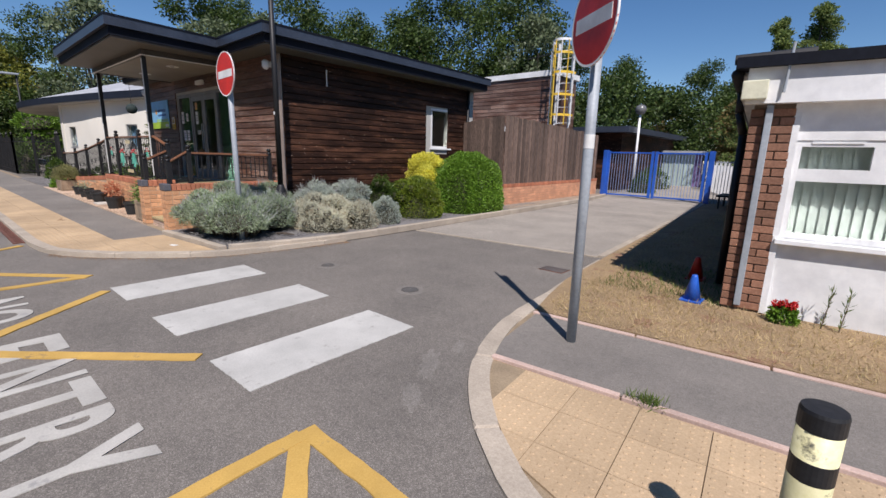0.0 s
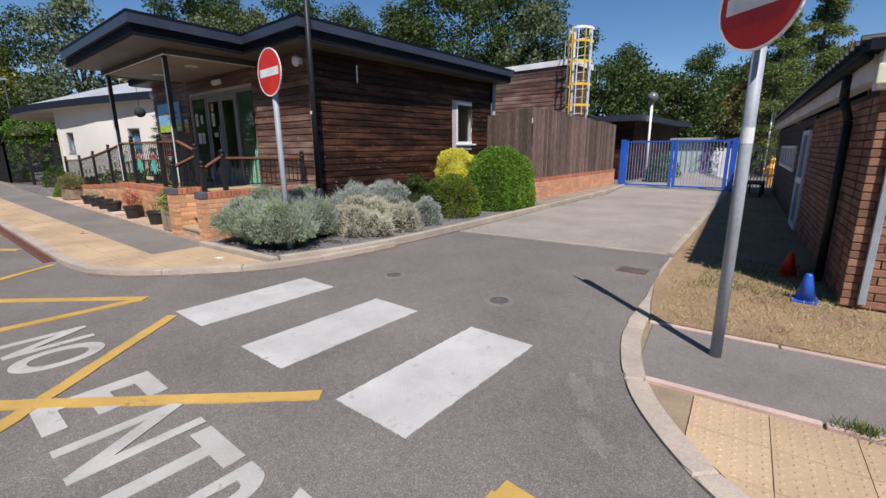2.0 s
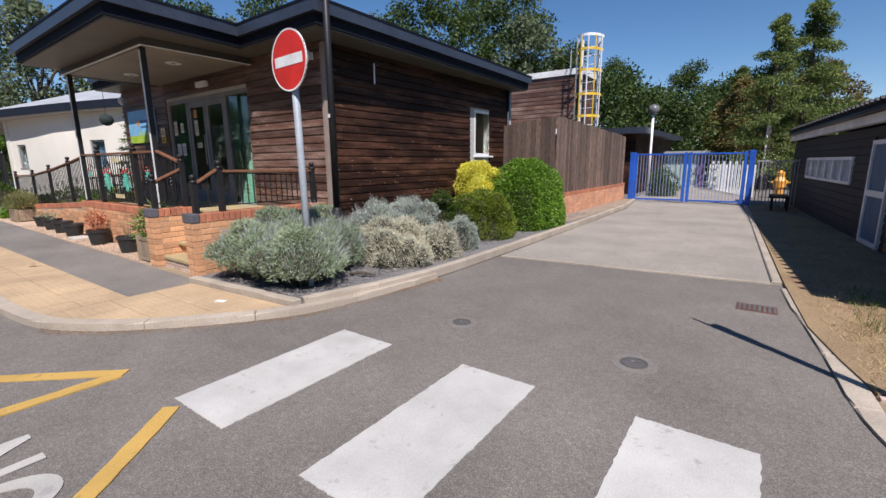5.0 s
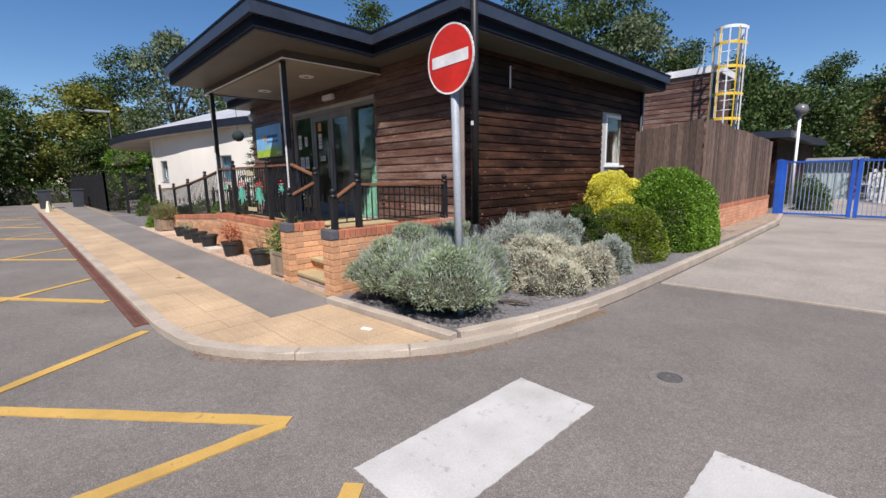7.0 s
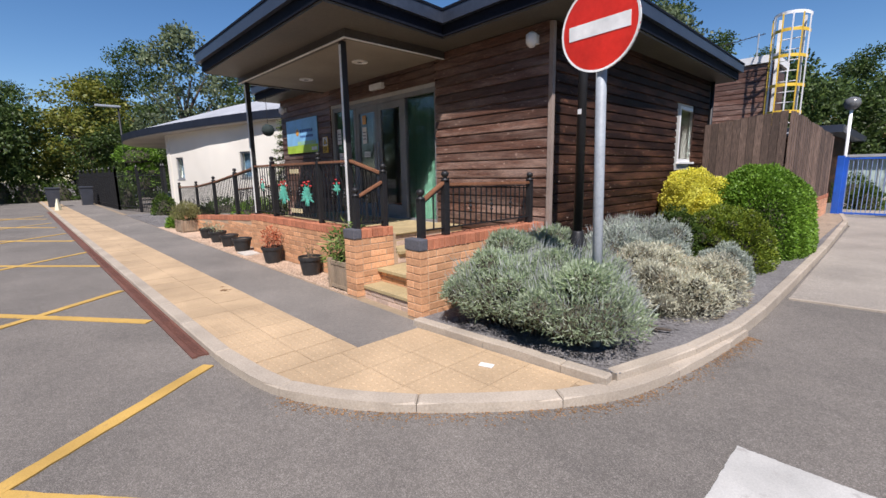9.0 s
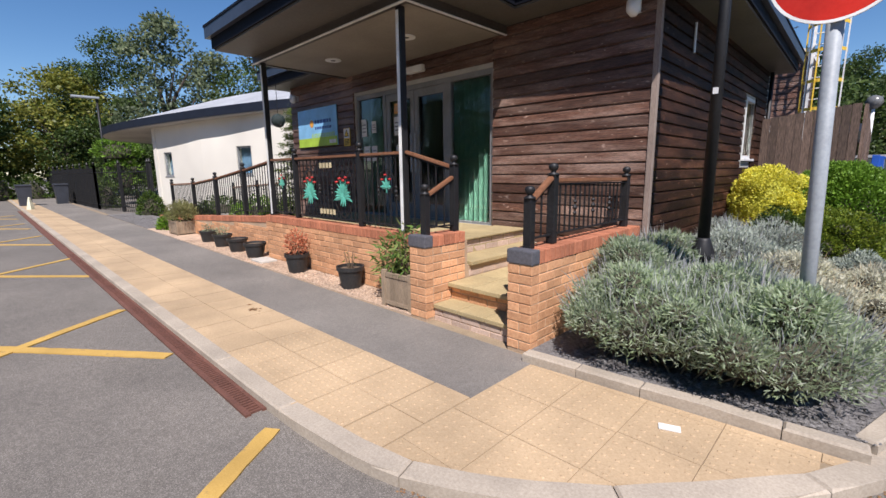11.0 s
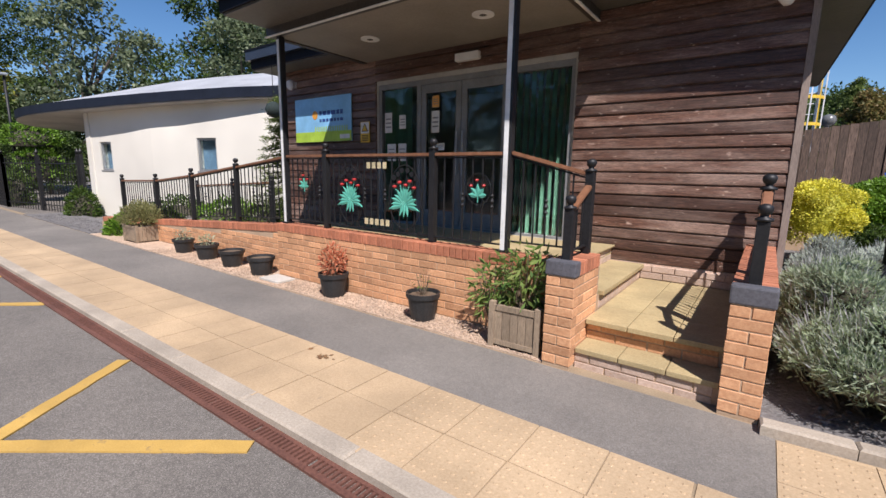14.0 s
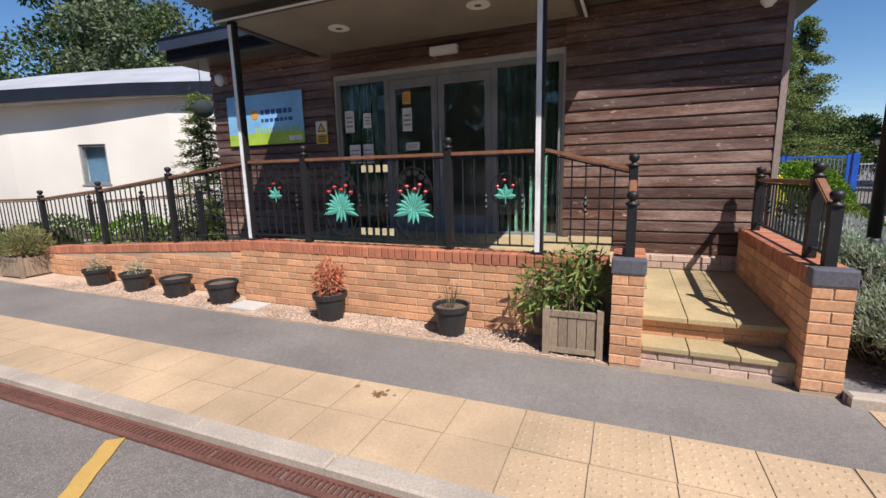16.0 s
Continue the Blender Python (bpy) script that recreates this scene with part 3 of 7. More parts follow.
def clad(parent, a, b, z0, z1, material, holes=(), pitch=0.122):
    """Horizontal boards on the line a-b (outside to its right), leaving out the holes (s0, s1, z0, z1)."""
    a, b = Vector(a), Vector(b)
    L = (b - a).length
    d = (b - a) / L
    rz = math.degrees(math.atan2(d.y, d.x))
    n = int(round((z1 - z0) / pitch))
    for i in range(n):
        lo, hi = z0 + i * pitch, z0 + (i + 1) * pitch
        cuts = [(0, L)]
        for s0, s1, h0, h1 in holes:
            if lo < h1 - 0.02 and hi > h0 + 0.02:
                cuts = [q for p in cuts for q in ((p[0], min(p[1], s0)), (max(p[0], s1), p[1])) if q[1] - q[0] > 0.03]
        spans = []
        for s0, s1 in cuts:
            if s1 - s0 > 3.2:
                k = s0 + (s1 - s0) * random.uniform(0.35, 0.65)
                spans += [(s0, k - 0.002), (k + 0.002, s1)]
            else:
                spans.append((s0, s1))
        for s0, s1 in spans:
            bm = bmesh.new()
            h = pitch
            prof = [(0.0, 0.0), (-0.03, 0.0), (-0.03, h * 0.14), (-0.024, h * 0.78), (-0.008, h * 0.9), (-0.008, h), (0.0, h)]
            l = [bm.verts.new((s0, y, z)) for y, z in prof]
            r = [bm.verts.new((s1, y, z)) for y, z in prof]
            m = len(prof)
            for k in range(m):
                bm.faces.new((l[k], r[k], r[(k + 1) % m], l[(k + 1) % m]))
            bm.faces.new(l)
            bm.faces.new(r[::-1])
            bmesh.ops.recalc_face_normals(bm, faces=bm.faces[:])
            ob = part("plank", bm, material, parent)
            ob.matrix_basis = pose(a.x, a.y, lo, random.uniform(-0.25, 0.25), 0, rz)


# ---- the timber building ----
def wall_with_holes(name, a, b, z0, z1, thick, holes, material, label):
    """A wall whose outer face is the line a-b, with openings that go through it."""
    a, b = Vector(a), Vector(b)
    L = (b - a).length
    d = (b - a) / L
    bm = bmesh.new()
    xs = sorted({0, L, *[h[0] for h in holes], *[h[1] for h in holes]})
    for s0, s1 in zip(xs, xs[1:]):
        spans = [(z0, z1)]
        for h in holes:
            if h[0] < (s0 + s1) / 2 < h[1]:
                spans = [q for p in spans for q in ((p[0], h[2]), (h[3], p[1])) if q[1] - q[0] > 0.01]
        for lo, hi in spans:
            bm_box(bm, s0, 0, lo, s1, thick, hi)
    ob = structure(name, bm, material, label, "wall")
    ob.matrix_world = pose(a.x, a.y, 0, 0, 0, math.degrees(math.atan2(d.y, d.x)))
    return ob


X0, X1, YS, YN = -15.35, -7.81, 4.71, 10.62
DOOR = (-12.98, -9.86, 0.69, 2.78)
dh = (DOOR[0] - X0, DOOR[1] - X0, DOOR[2], DOOR[3])
wall_s = wall_with_holes("wall_south", (X0, YS), (X1, YS), 0.0, 3.26, 0.22, [dh], "interior", "dark stained timber clad wall with glazed entrance")
WIN = (9.0, 9.78, 1.6, 2.62)
wh = (WIN[0] - YS, WIN[1] - YS, WIN[2], WIN[3])
wall_e = wall_with_holes("wall_east", (X1, YS + 0.22), (X1, YN), 0.0, 3.26, 0.22, [(wh[0] - 0.22, wh[1] - 0.22, wh[2], wh[3])], "interior", "long dark timber clad wall with one small window")
structure("wall_north", box(X0, YN, 0, X1, YN + 0.2, 3.26), "interior", "plain rear wall", "wall")
structure("wall_west", box(X0, YS + 0.22, 0, X0 + 0.2, YN, 3.26), "interior", "plain side wall", "wall")
structure("interior_floor", box(X0 + 0.2, YS + 0.22, 0.5, X1 - 0.22, YN, 0.68), "floorin", "dull vinyl lobby floor", "floor")
structure("interior_wall", box(X0 + 0.2, 7.2, 0.68, X1 - 0.22, 7.3, 3.2), "interior", "painted lobby wall", "wall")
structure("ceiling", box(X0 + 0.2, YS + 0.22, 3.0, X1 - 0.22, YN, 3.1), "interior", "plain lobby ceiling", "ceiling")

ROOF = [(-15.72, 4.22), (-13.3, 4.22), (-13.3, 2.42), (-8.98, 2.38), (-9.16, 4.22), (-7.25, 4.16), (-7.38, 10.95), (-15.72, 10.95)]


def grow(poly, d):
    out = []
    n = len(poly)
    for i in range(n):
        p0, p1, p2 = (Vector(poly[(i + k) % n]) for k in (-1, 0, 1))
        n1 = Vector(((p1 - p0).y, -(p1 - p0).x)).normalized()
        n2 = Vector(((p2 - p1).y, -(p2 - p1).x)).normalized()
        q = p1 + (n1 + n2) * d
        out.append((q.x, q.y))
    return out


roof = tagged(new("roof"), "flat roof with slate blue fascia and deep eaves", "roof", "", "structure")
part("fascia", prism(grow(ROOF, -0.02), 3.245, 3.385), "darkfascia", roof, "dark blue lower fascia board")
part("roof_cap", prism(grow(ROOF, 0.045), 3.385, 3.535), "fascia", roof, "slate blue upper fascia board")
part("roof_trim", prism(grow(ROOF, 0.055), 3.535, 3.565), "darkfascia", roof, "thin dark roof edge trim")
part("soffit", prism(grow(ROOF, -0.05), 3.22, 3.245), "eaves", roof, "soffit boards coloured dark for the shade under the eaves")
part("roof_deck", prism(grow(ROOF, -0.1), 3.565, 3.58), "roofing", roof)
canopy = tagged(new("canopy"), "entrance canopy ceiling with two recessed lights", "canopy", "", "structure")
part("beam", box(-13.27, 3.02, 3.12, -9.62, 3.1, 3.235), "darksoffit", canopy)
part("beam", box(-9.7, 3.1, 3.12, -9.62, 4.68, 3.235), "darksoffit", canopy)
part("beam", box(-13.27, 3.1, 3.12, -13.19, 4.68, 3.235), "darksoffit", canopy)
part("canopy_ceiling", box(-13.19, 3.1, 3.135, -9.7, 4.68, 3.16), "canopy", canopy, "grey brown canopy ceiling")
part("ceiling_trim", box(-13.28, 3.0, 3.108, -9.61, 3.03, 3.12), "whiteboard", canopy)
part("ceiling_trim", box(-9.64, 3.03, 3.108, -9.61, 4.68, 3.12), "whiteboard", canopy)


def downlight(x, y):
    t = thing("ceiling_light", "round recessed downlight with white rim", "light", "canopy lights", at=(x, y, 3.135))
    part("rim", lathe([(0.075, -0.012), (0.12, -0.012), (0.12, 0.0), (0.075, 0.0)], 20), "white", t)
    part("lamp", lathe([(0.03, -0.014), (0.07, -0.006), (0.07, 0.0)], 16), "globe", t)


downlight(-10.59, 3.86)
downlight(-12.24, 3.82)

for x in (-9.81, -13.09):
    c = thing("column", "slim black steel canopy post with white sunlit strip", "column", "canopy posts", at=(x, 3.1, 0.78))
    part("shaft", box(-0.035, -0.035, 0, 0.035, 0.035, 2.34, 0.006), "black", c)
    # White strip on the south side paints the post's bright sunlit face.
    part("lit_face_strip", box(-0.03, -0.041, 0.0, 0.012, -0.035, 2.3), "signwhite", c, "white strip painted as the sunlit face")
    part("foot_plate", box(-0.06, -0.06, 0, 0.06, 0.06, 0.015), "black", c)

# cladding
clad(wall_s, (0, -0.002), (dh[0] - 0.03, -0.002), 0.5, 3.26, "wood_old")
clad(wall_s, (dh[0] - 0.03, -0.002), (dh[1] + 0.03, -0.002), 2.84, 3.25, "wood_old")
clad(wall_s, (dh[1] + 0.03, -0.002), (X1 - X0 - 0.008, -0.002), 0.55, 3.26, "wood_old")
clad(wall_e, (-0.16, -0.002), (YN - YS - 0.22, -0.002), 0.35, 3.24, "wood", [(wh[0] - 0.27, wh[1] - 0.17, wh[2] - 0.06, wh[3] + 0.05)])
part("corner_board", box(X1 - X0 - 0.008, -0.04, 0.3, X1 - X0 + 0.048, 0.02, 3.2, 0.003), "woodtrim", wall_s, "weathered grey corner board")
part("plinth", box(dh[1] + 0.03, -0.03, 0.0, X1 - X0, -0.001, 0.54), "brick_pale", wall_s)


def window_unit(name, label, w, h, m, frame_mat="white", lights=(1,), sill=True):
    t = tagged(new(name), label, "window", "", "structure")
    t.matrix_world = m
    f = 0.055
    bm = bmesh.new()
    bm_box(bm, 0, 0, 0, w, 0.07, f)
    bm_box(bm, 0, 0, h - f, w, 0.07, h)
    bm_box(bm, 0, 0, f, f, 0.07, h - f)
    bm_box(bm, w - f, 0, f, w, 0.07, h - f)
    part("window_frame", bm, frame_mat, t)
    n = len(lights)
    xs = [f + (w - 2 * f) * i / n for i in range(n + 1)]
    for i in range(n):
        p = part("pane", box(xs[i] + 0.02, 0.03, f, xs[i + 1] - 0.02, 0.036, h - f), "glass", t)
        p.visible_shadow = False
        if i:
            part("mullion", box(xs[i] - 0.02, 0.0, f, xs[i] + 0.02, 0.07, h - f), frame_mat, t)
    if sill:
        part("window_sill", box(-0.03, -0.045, -0.04, w + 0.03, 0.07, 0.0, 0.006), frame_mat, t)
    return t


window_unit("window_1", "small white framed window in timber wall", WIN[1] - WIN[0], WIN[3] - WIN[2], pose(X1 + 0.005, WIN[0], WIN[2], 0, 0, 90))

# glazed entrance
ent = tagged(new("door_1"), "grey framed glazed double doors with side lights", "door", "", "structure")
ent.matrix_world = pose(DOOR[0], YS + 0.02, DOOR[2])
DW, DH = DOOR[1] - DOOR[0], DOOR[3] - DOOR[2]
EX = [0.0, 0.80, 1.54, 2.30, DW]
bm = bmesh.new()
bm_box(bm, 0, 0, DH - 0.07, DW, 0.08, DH)
bm_box(bm, 0, 0, 0, DW, 0.08, 0.03)
for i, x in enumerate(EX):
    w = 0.05 if i not in (1, 3) else 0.07
    x = min(max(x, w / 2), DW - w / 2)
    if i != 2:
        bm_box(bm, x - w / 2, 0, 0.03, x + w / 2, 0.08, DH - 0.07)
part("door_frame", bm, "greyframe", ent)
for a, b in ((EX[0] + 0.05, EX[1] - 0.035), (EX[3] + 0.035, EX[4] - 0.05)):
    p = part("pane", box(a, 0.035, 0.03, b, 0.043, DH - 0.07), "glass", ent)
    p.visible_shadow = False
for a, b, s in ((EX[1] + 0.04, EX[2] - 0.005, 1), (EX[2] + 0.005, EX[3] - 0.04, -1)):
    bm = bmesh.new()
    bm_box(bm, a, 0.01, 0.035, b, 0.06, 0.24)
    bm_box(bm, a, 0.01, DH - 0.19, b, 0.06, DH - 0.075)
    bm_box(bm, a, 0.01, 0.24, a + 0.085, 0.06, DH - 0.19)
    bm_box(bm, b - 0.085, 0.01, 0.24, b, 0.06, DH - 0.19)
    leaf = part("door_leaf", bm, "greyframe", ent)
    p = part("pane", box(a + 0.085, 0.03, 0.24, b - 0.085, 0.038, DH - 0.19), "glass", leaf)
    p.visible_shadow = False
    hx = b - 0.045 if s > 0 else a + 0.045
    part("handle", tube((hx, -0.035, 0.75), (hx, -0.035, 1.35), 0.014), "grey_steel", leaf, "steel pull handle")

# ---- ramp, deck and steps ----
deck = structure("deck", prism([(-13.2, 3.12), (-9.3, 3.12), (-9.3, YS - 0.005), (-13.2, YS - 0.005)], 0.0, 0.69), "stepslab", "paved entrance deck", "floor")
structure("ramp", prism([(-20.6, 3.32), (-13.2, 3.32), (-13.2, YS - 0.005), (-20.6, YS - 0.005)], 0.0, 0.3), "path", "entrance ramp", "floor")

front_wall = tagged(new("brick_wall"), "low orange brick wall below the entrance railing", "wall", "", "structure")
part("wall_core", box(-13.2, 3.004, 0, -9.2, 3.2, 0.68), "mortar", front_wall)
brick_face(front_wall, (-13.2, 3.0), (-9.2, 3.0), 0.07, 8, "brick", "brick_red")

ramp_wall = tagged(new("ramp_wall"), "orange brick wall beside the ramp", "wall", "", "structure")
bm = bmesh.new()
vs = [(-20.6, 0, 0.205), (-13.2, 0, 0.627), (-13.2, 0, -0.1), (-20.6, 0, -0.1)]
a = [bm.verts.new((x, 3.143, z)) for x, y, z in vs]
b = [bm.verts.new((x, 3.33, z)) for x, y, z in vs]
bm.faces.new(a), bm.faces.new(b[::-1])
for k in range(4):
    bm.faces.new((a[k], b[k], b[(k + 1) % 4], a[(k + 1) % 4]))
bmesh.ops.recalc_face_normals(bm, faces=bm.faces[:])
part("wall_core", bm, "mortar", ramp_wall)
for c in range(8):
    s = 0.0 if c % 2 else 0.11
    x = -13.31 - s
    while x > -20.5:
        top = 0.07 + (c + 1) * 0.075
        if top < 0.62 + (x + 13.2) * 0.057:
            put_brick(ramp_wall, "full", "brick", x, 3.188, 0.07 + 0.0375 + c * 0.075, 0)
        x -= 0.225
x = -13.25
while x > -20.5:
    ob = put_brick(ramp_wall, "edge", "brick_red", x, 3.24, 0.68 + (x + 13.2) * 0.057, 0, 0.215)
    x -= 0.075

steps = tagged(new("steps"), "buff paved entrance steps with brick risers", "steps", "", "structure")
SX0, SX1 = -8.975, -8.05
part("riser", box(SX0, 2.724, 0, SX1, 3.1, 0.165), "mortar", steps)
brick_face(steps, (SX0, 2.72), (SX1, 2.72), 0.02, 2, "brick_pale")
part("riser", box(SX0, 2.964, 0.165, SX1, YS - 0.03, 0.335), "mortar", steps)
brick_face(steps, (SX0, 2.96), (SX1, 2.96), 0.2, 2, "brick")
part("riser", box(-9.3, 3.2, 0, -8.98, YS - 0.03, 0.5), "mortar", steps)
for k in range(3):
    w = (SX1 - SX0) / 3.0
    part("tread", box(SX0 + k * w + 0.003, 2.7, 0.165, SX0 + (k + 1) * w - 0.003, 3.0, 0.205, 0.006), "stepslab", steps)
for i in range(3):
    for j in range(4):
        w, h = (SX1 - SX0) / 3, (YS - 0.04 - 2.9) / 4
        part("tread", box(SX0 + i * w + 0.003, 2.9 + j * h + 0.003, 0.335, SX0 + (i + 1) * w - 0.003, 2.9 + (j + 1) * h - 0.003, 0.375, 0.005), "stepslab", steps)
for j in range(3):
    h = (YS - 0.04 - 3.22) / 3
    part("tread", box(-9.32, 3.22 + j * h + 0.003, 0.495, -8.94, 3.22 + (j + 1) * h - 0.003, 0.535, 0.005), "stepslab", steps)
    part("tread", box(-9.75, 3.22 + j * h + 0.003, 0.69, -9.26, 3.22 + (j + 1) * h - 0.003, 0.71, 0.005), "stepslab", steps)
brick_face(wall_s, (-8.97 - X0, -0.045), (-8.06 - X0, -0.045), 0.378, 2, "brick_pale")
brick_face(steps, (-8.98, 3.22), (-8.98, YS - 0.05), 0.375, 1, "brick_pale")
brick_face(steps, (-9.3, 3.22), (-9.3, YS - 0.05), 0.53, 2, "brick_pale")


def pier(name, x0, x1, y0, y1, label):
    t = tagged(new(name), label, "wall", "", "structure")
    part("wall_core", box(x0 + 0.005, y0 + 0.005, 0, x1 - 0.005, y1, 0.76), "mortar", t)
    for c in range(9):
        z = 0.07 + c * 0.075 + 0.0375
        if c % 2:
            put_brick(t, "full", "brick", (x0 + x1) / 2, y0 + 0.05, z, 0)
            s0 = y0 + 0.11
        else:
            put_brick(t, "half", "brick", x0 + 0.052, y0 + 0.05, z, 0)
            put_brick(t, "half", "brick", x1 - 0.052, y0 + 0.05, z, 0)
            s0 = y0 + 0.225
        y = s0
        while y + 0.1 < y1:
            k, w = ("full", 0.215) if y + 0.215 < y1 + 0.03 else ("half", 0.1025)
            put_brick(t, k, "brick", x0 + 0.05, y + w / 2, z, -90)
            put_brick(t, k, "brick", x1 - 0.05, y + w / 2, z, 90)
            y += w + 0.01
        if c % 2 == 0:
            put_brick(t, "half", "brick", x0 + 0.05, y0 + 0.16, z, -90)
            put_brick(t, "half", "brick", x1 - 0.05, y0 + 0.16, z, 90)
    part("end_cap", box(x0 - 0.008, y0 - 0.008, 0.748, x1 + 0.008, y0 + 0.1, 0.86, 0.012), "brick_blue", t, "blue engineering brick cap")
    y = y0 + 0.14
    while y < y1 - 0.02:
        put_brick(t, "edge", "brick_red", (x0 + x1) / 2, y, 0.8, 90, 0.225)
        y += 0.075
    return t


pier("pier_1", -9.195, -8.98, 2.61, 3.2, "short orange brick wall with red brick coping")
pier("pier_2", -8.05, -7.835, 2.61, 4.66, "orange brick wall beside the steps with red coping")

# ---- brick house opposite ----
R2 = 5.4
brk = pose(-0.31, 5.11, -0.02, 0, 0, R2)


def in_brk(ob):
    ob.matrix_world = brk @ ob.matrix_basis
    return ob


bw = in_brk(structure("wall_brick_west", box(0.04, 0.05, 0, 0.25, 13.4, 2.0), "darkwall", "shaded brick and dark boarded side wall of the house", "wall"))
front = tagged(new("wall_brick_front"), "brown brick corner pier of the low house", "wall", "", "structure")
in_brk(front)
part("wall_core", box(0.02, 0.02, 0, 0.33, 0.2, 2.0), "mortar_dark", front)
for c in range(25):
    z = 0.06 + c * 0.075 + 0.0375
    if c % 2:
        put_brick(front, "full", "brick_brown", 0.1075, 0.05, z, 0)
        put_brick(front, "half", "brick_brown", 0.276, 0.05, z, 0)
    else:
        put_brick(front, "half", "brick_brown", 0.051, 0.05, z, 0)
        put_brick(front, "full", "brick_brown", 0.22, 0.05, z, 0)
    put_brick(front, "full", "brick_brown", 0.05, 0.21, z, -90)
brick_face(bw, (0.0, 4.3), (0.0, 0.33), 0.06, 25, "brick_brown")
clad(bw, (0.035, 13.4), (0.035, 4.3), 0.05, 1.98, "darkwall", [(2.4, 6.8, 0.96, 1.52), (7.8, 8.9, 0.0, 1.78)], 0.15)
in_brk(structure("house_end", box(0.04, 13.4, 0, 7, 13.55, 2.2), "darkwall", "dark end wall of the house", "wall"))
in_brk(structure("wall_panel", box(0.33, 0.03, 0, 7, 0.15, 0.78), "whiteboard", "white panel below the house window", "wall"))
in_brk(structure("wall_lintel", box(0.33, 0.03, 1.66, 7, 0.15, 1.98), "whiteboard", "white board over the window", "wall"))
in_brk(structure("house_roof", box(-0.16, -0.16, 2.27, 8, 13.6, 2.36), "darkfascia", "flat felt roof with dark edge", "roof"))
in_brk(structure("house_fascia", box(-0.06, -0.1, 1.97, 8, 0.1, 2.27), "whiteboard", "deep white fascia board", "trim"))
in_brk(structure("house_fascia_side", box(-0.1, 0.1, 2.05, 0.04, 13.6, 2.27), "whiteboard", "side fascia board", "trim"))
in_brk(structure("house_back", box(0.3, 2.5, 0, 8, 2.6, 2.2), "interior", "plain room wall", "wall"))

# ---- gate, fence, tower ----
fence = tagged(new("fence"), "tall dark timber board fence on a brick plinth", "fence", "", "structure")
FZ = -0.1
part("wall_core", box(-6.5, 10.42, FZ, -6.352, 16.95, 0.66), "mortar", fence)
part("wall_core", box(-7.81, 10.42, FZ, -6.5, 10.6, 0.68), "mortar", fence)
brick_face(fence, (-6.34, 10.42), (-6.34, 16.95), -0.02, 8, "brick_fence", "brick_red")
n = int((16.9 - 10.4) / 0.125)
for i in range(n):
    y = 10.4 + i * 0.125
    h = 2.5 - (y - 10.4) * 0.035 + random.uniform(-0.02, 0.02)
    o = 0.02 * (i % 2)
    part("board", box(-6.38 + o, y - 0.01 * (i % 2), 0.66, -6.355 + o, y + 0.117 + 0.01 * (i % 2), h), "fence", fence)
for i in range(11):
    x = -7.8 + i * 0.125 + 0.02
    part("board", box(x, 10.38, 0.66, x + 0.119, 10.405, 2.35 + i * 0.015), "fence", fence)

gate = thing("metal_gate", "blue painted double gate of steel bars", "gate", at=(0, 0, 0))
GY, GX0, GX1 = 17.25, -6.1, -2.75
GZ = -0.05
for x in (GX0 - 0.08, GX1 + 0.12):
    part("post", box(x - 0.08, GY - 0.08, GZ - 0.05, x + 0.08, GY + 0.08, 1.75, 0.01), "blue", gate)
mid = (GX0 + GX1) / 2
for x0, x1 in ((GX0, mid - 0.02), (mid + 0.02, GX1)):
    bm = bmesh.new()
    bm_box(bm, x0, GY - 0.02, 1.64, x1, GY + 0.02, 1.69)
    bm_box(bm, x0, GY - 0.02, 0.08, x1, GY + 0.02, 0.13)
    bm_box(bm, x0, GY - 0.03, 0.05, x0 + 0.09, GY + 0.03, 1.72)
    bm_box(bm, x1 - 0.09, GY - 0.03, 0.05, x1, GY + 0.03, 1.72)
    leaf = part("gate_frame", bm, "blue", gate)
    k = 17
    for i in range(1, k):
        x = x0 + (x1 - x0) * i / k
        part("bar", tube((x, GY, 0.12), (x, GY, 1.66), 0.009, None, 6), "palebar", leaf)

tower = tagged(new("tower"), "brown timber clad block with white parapet", "building", "", "structure")
part("wall", box(-14, 15.95, 0, -7.8, 17.6, 4.4), "wood_old", tower)
part("parapet", box(-14.1, 15.85, 4.42, -7.72, 17.7, 4.62), "whiteboard", tower)
part("white_trim", box(-14, 15.6, 2.42, -8.3, 15.92, 2.6), "whiteboard", tower)
clad(tower, (-14, 15.94), (-7.78, 15.94), 2.3, 4.4, "wood_old", (), 0.15)

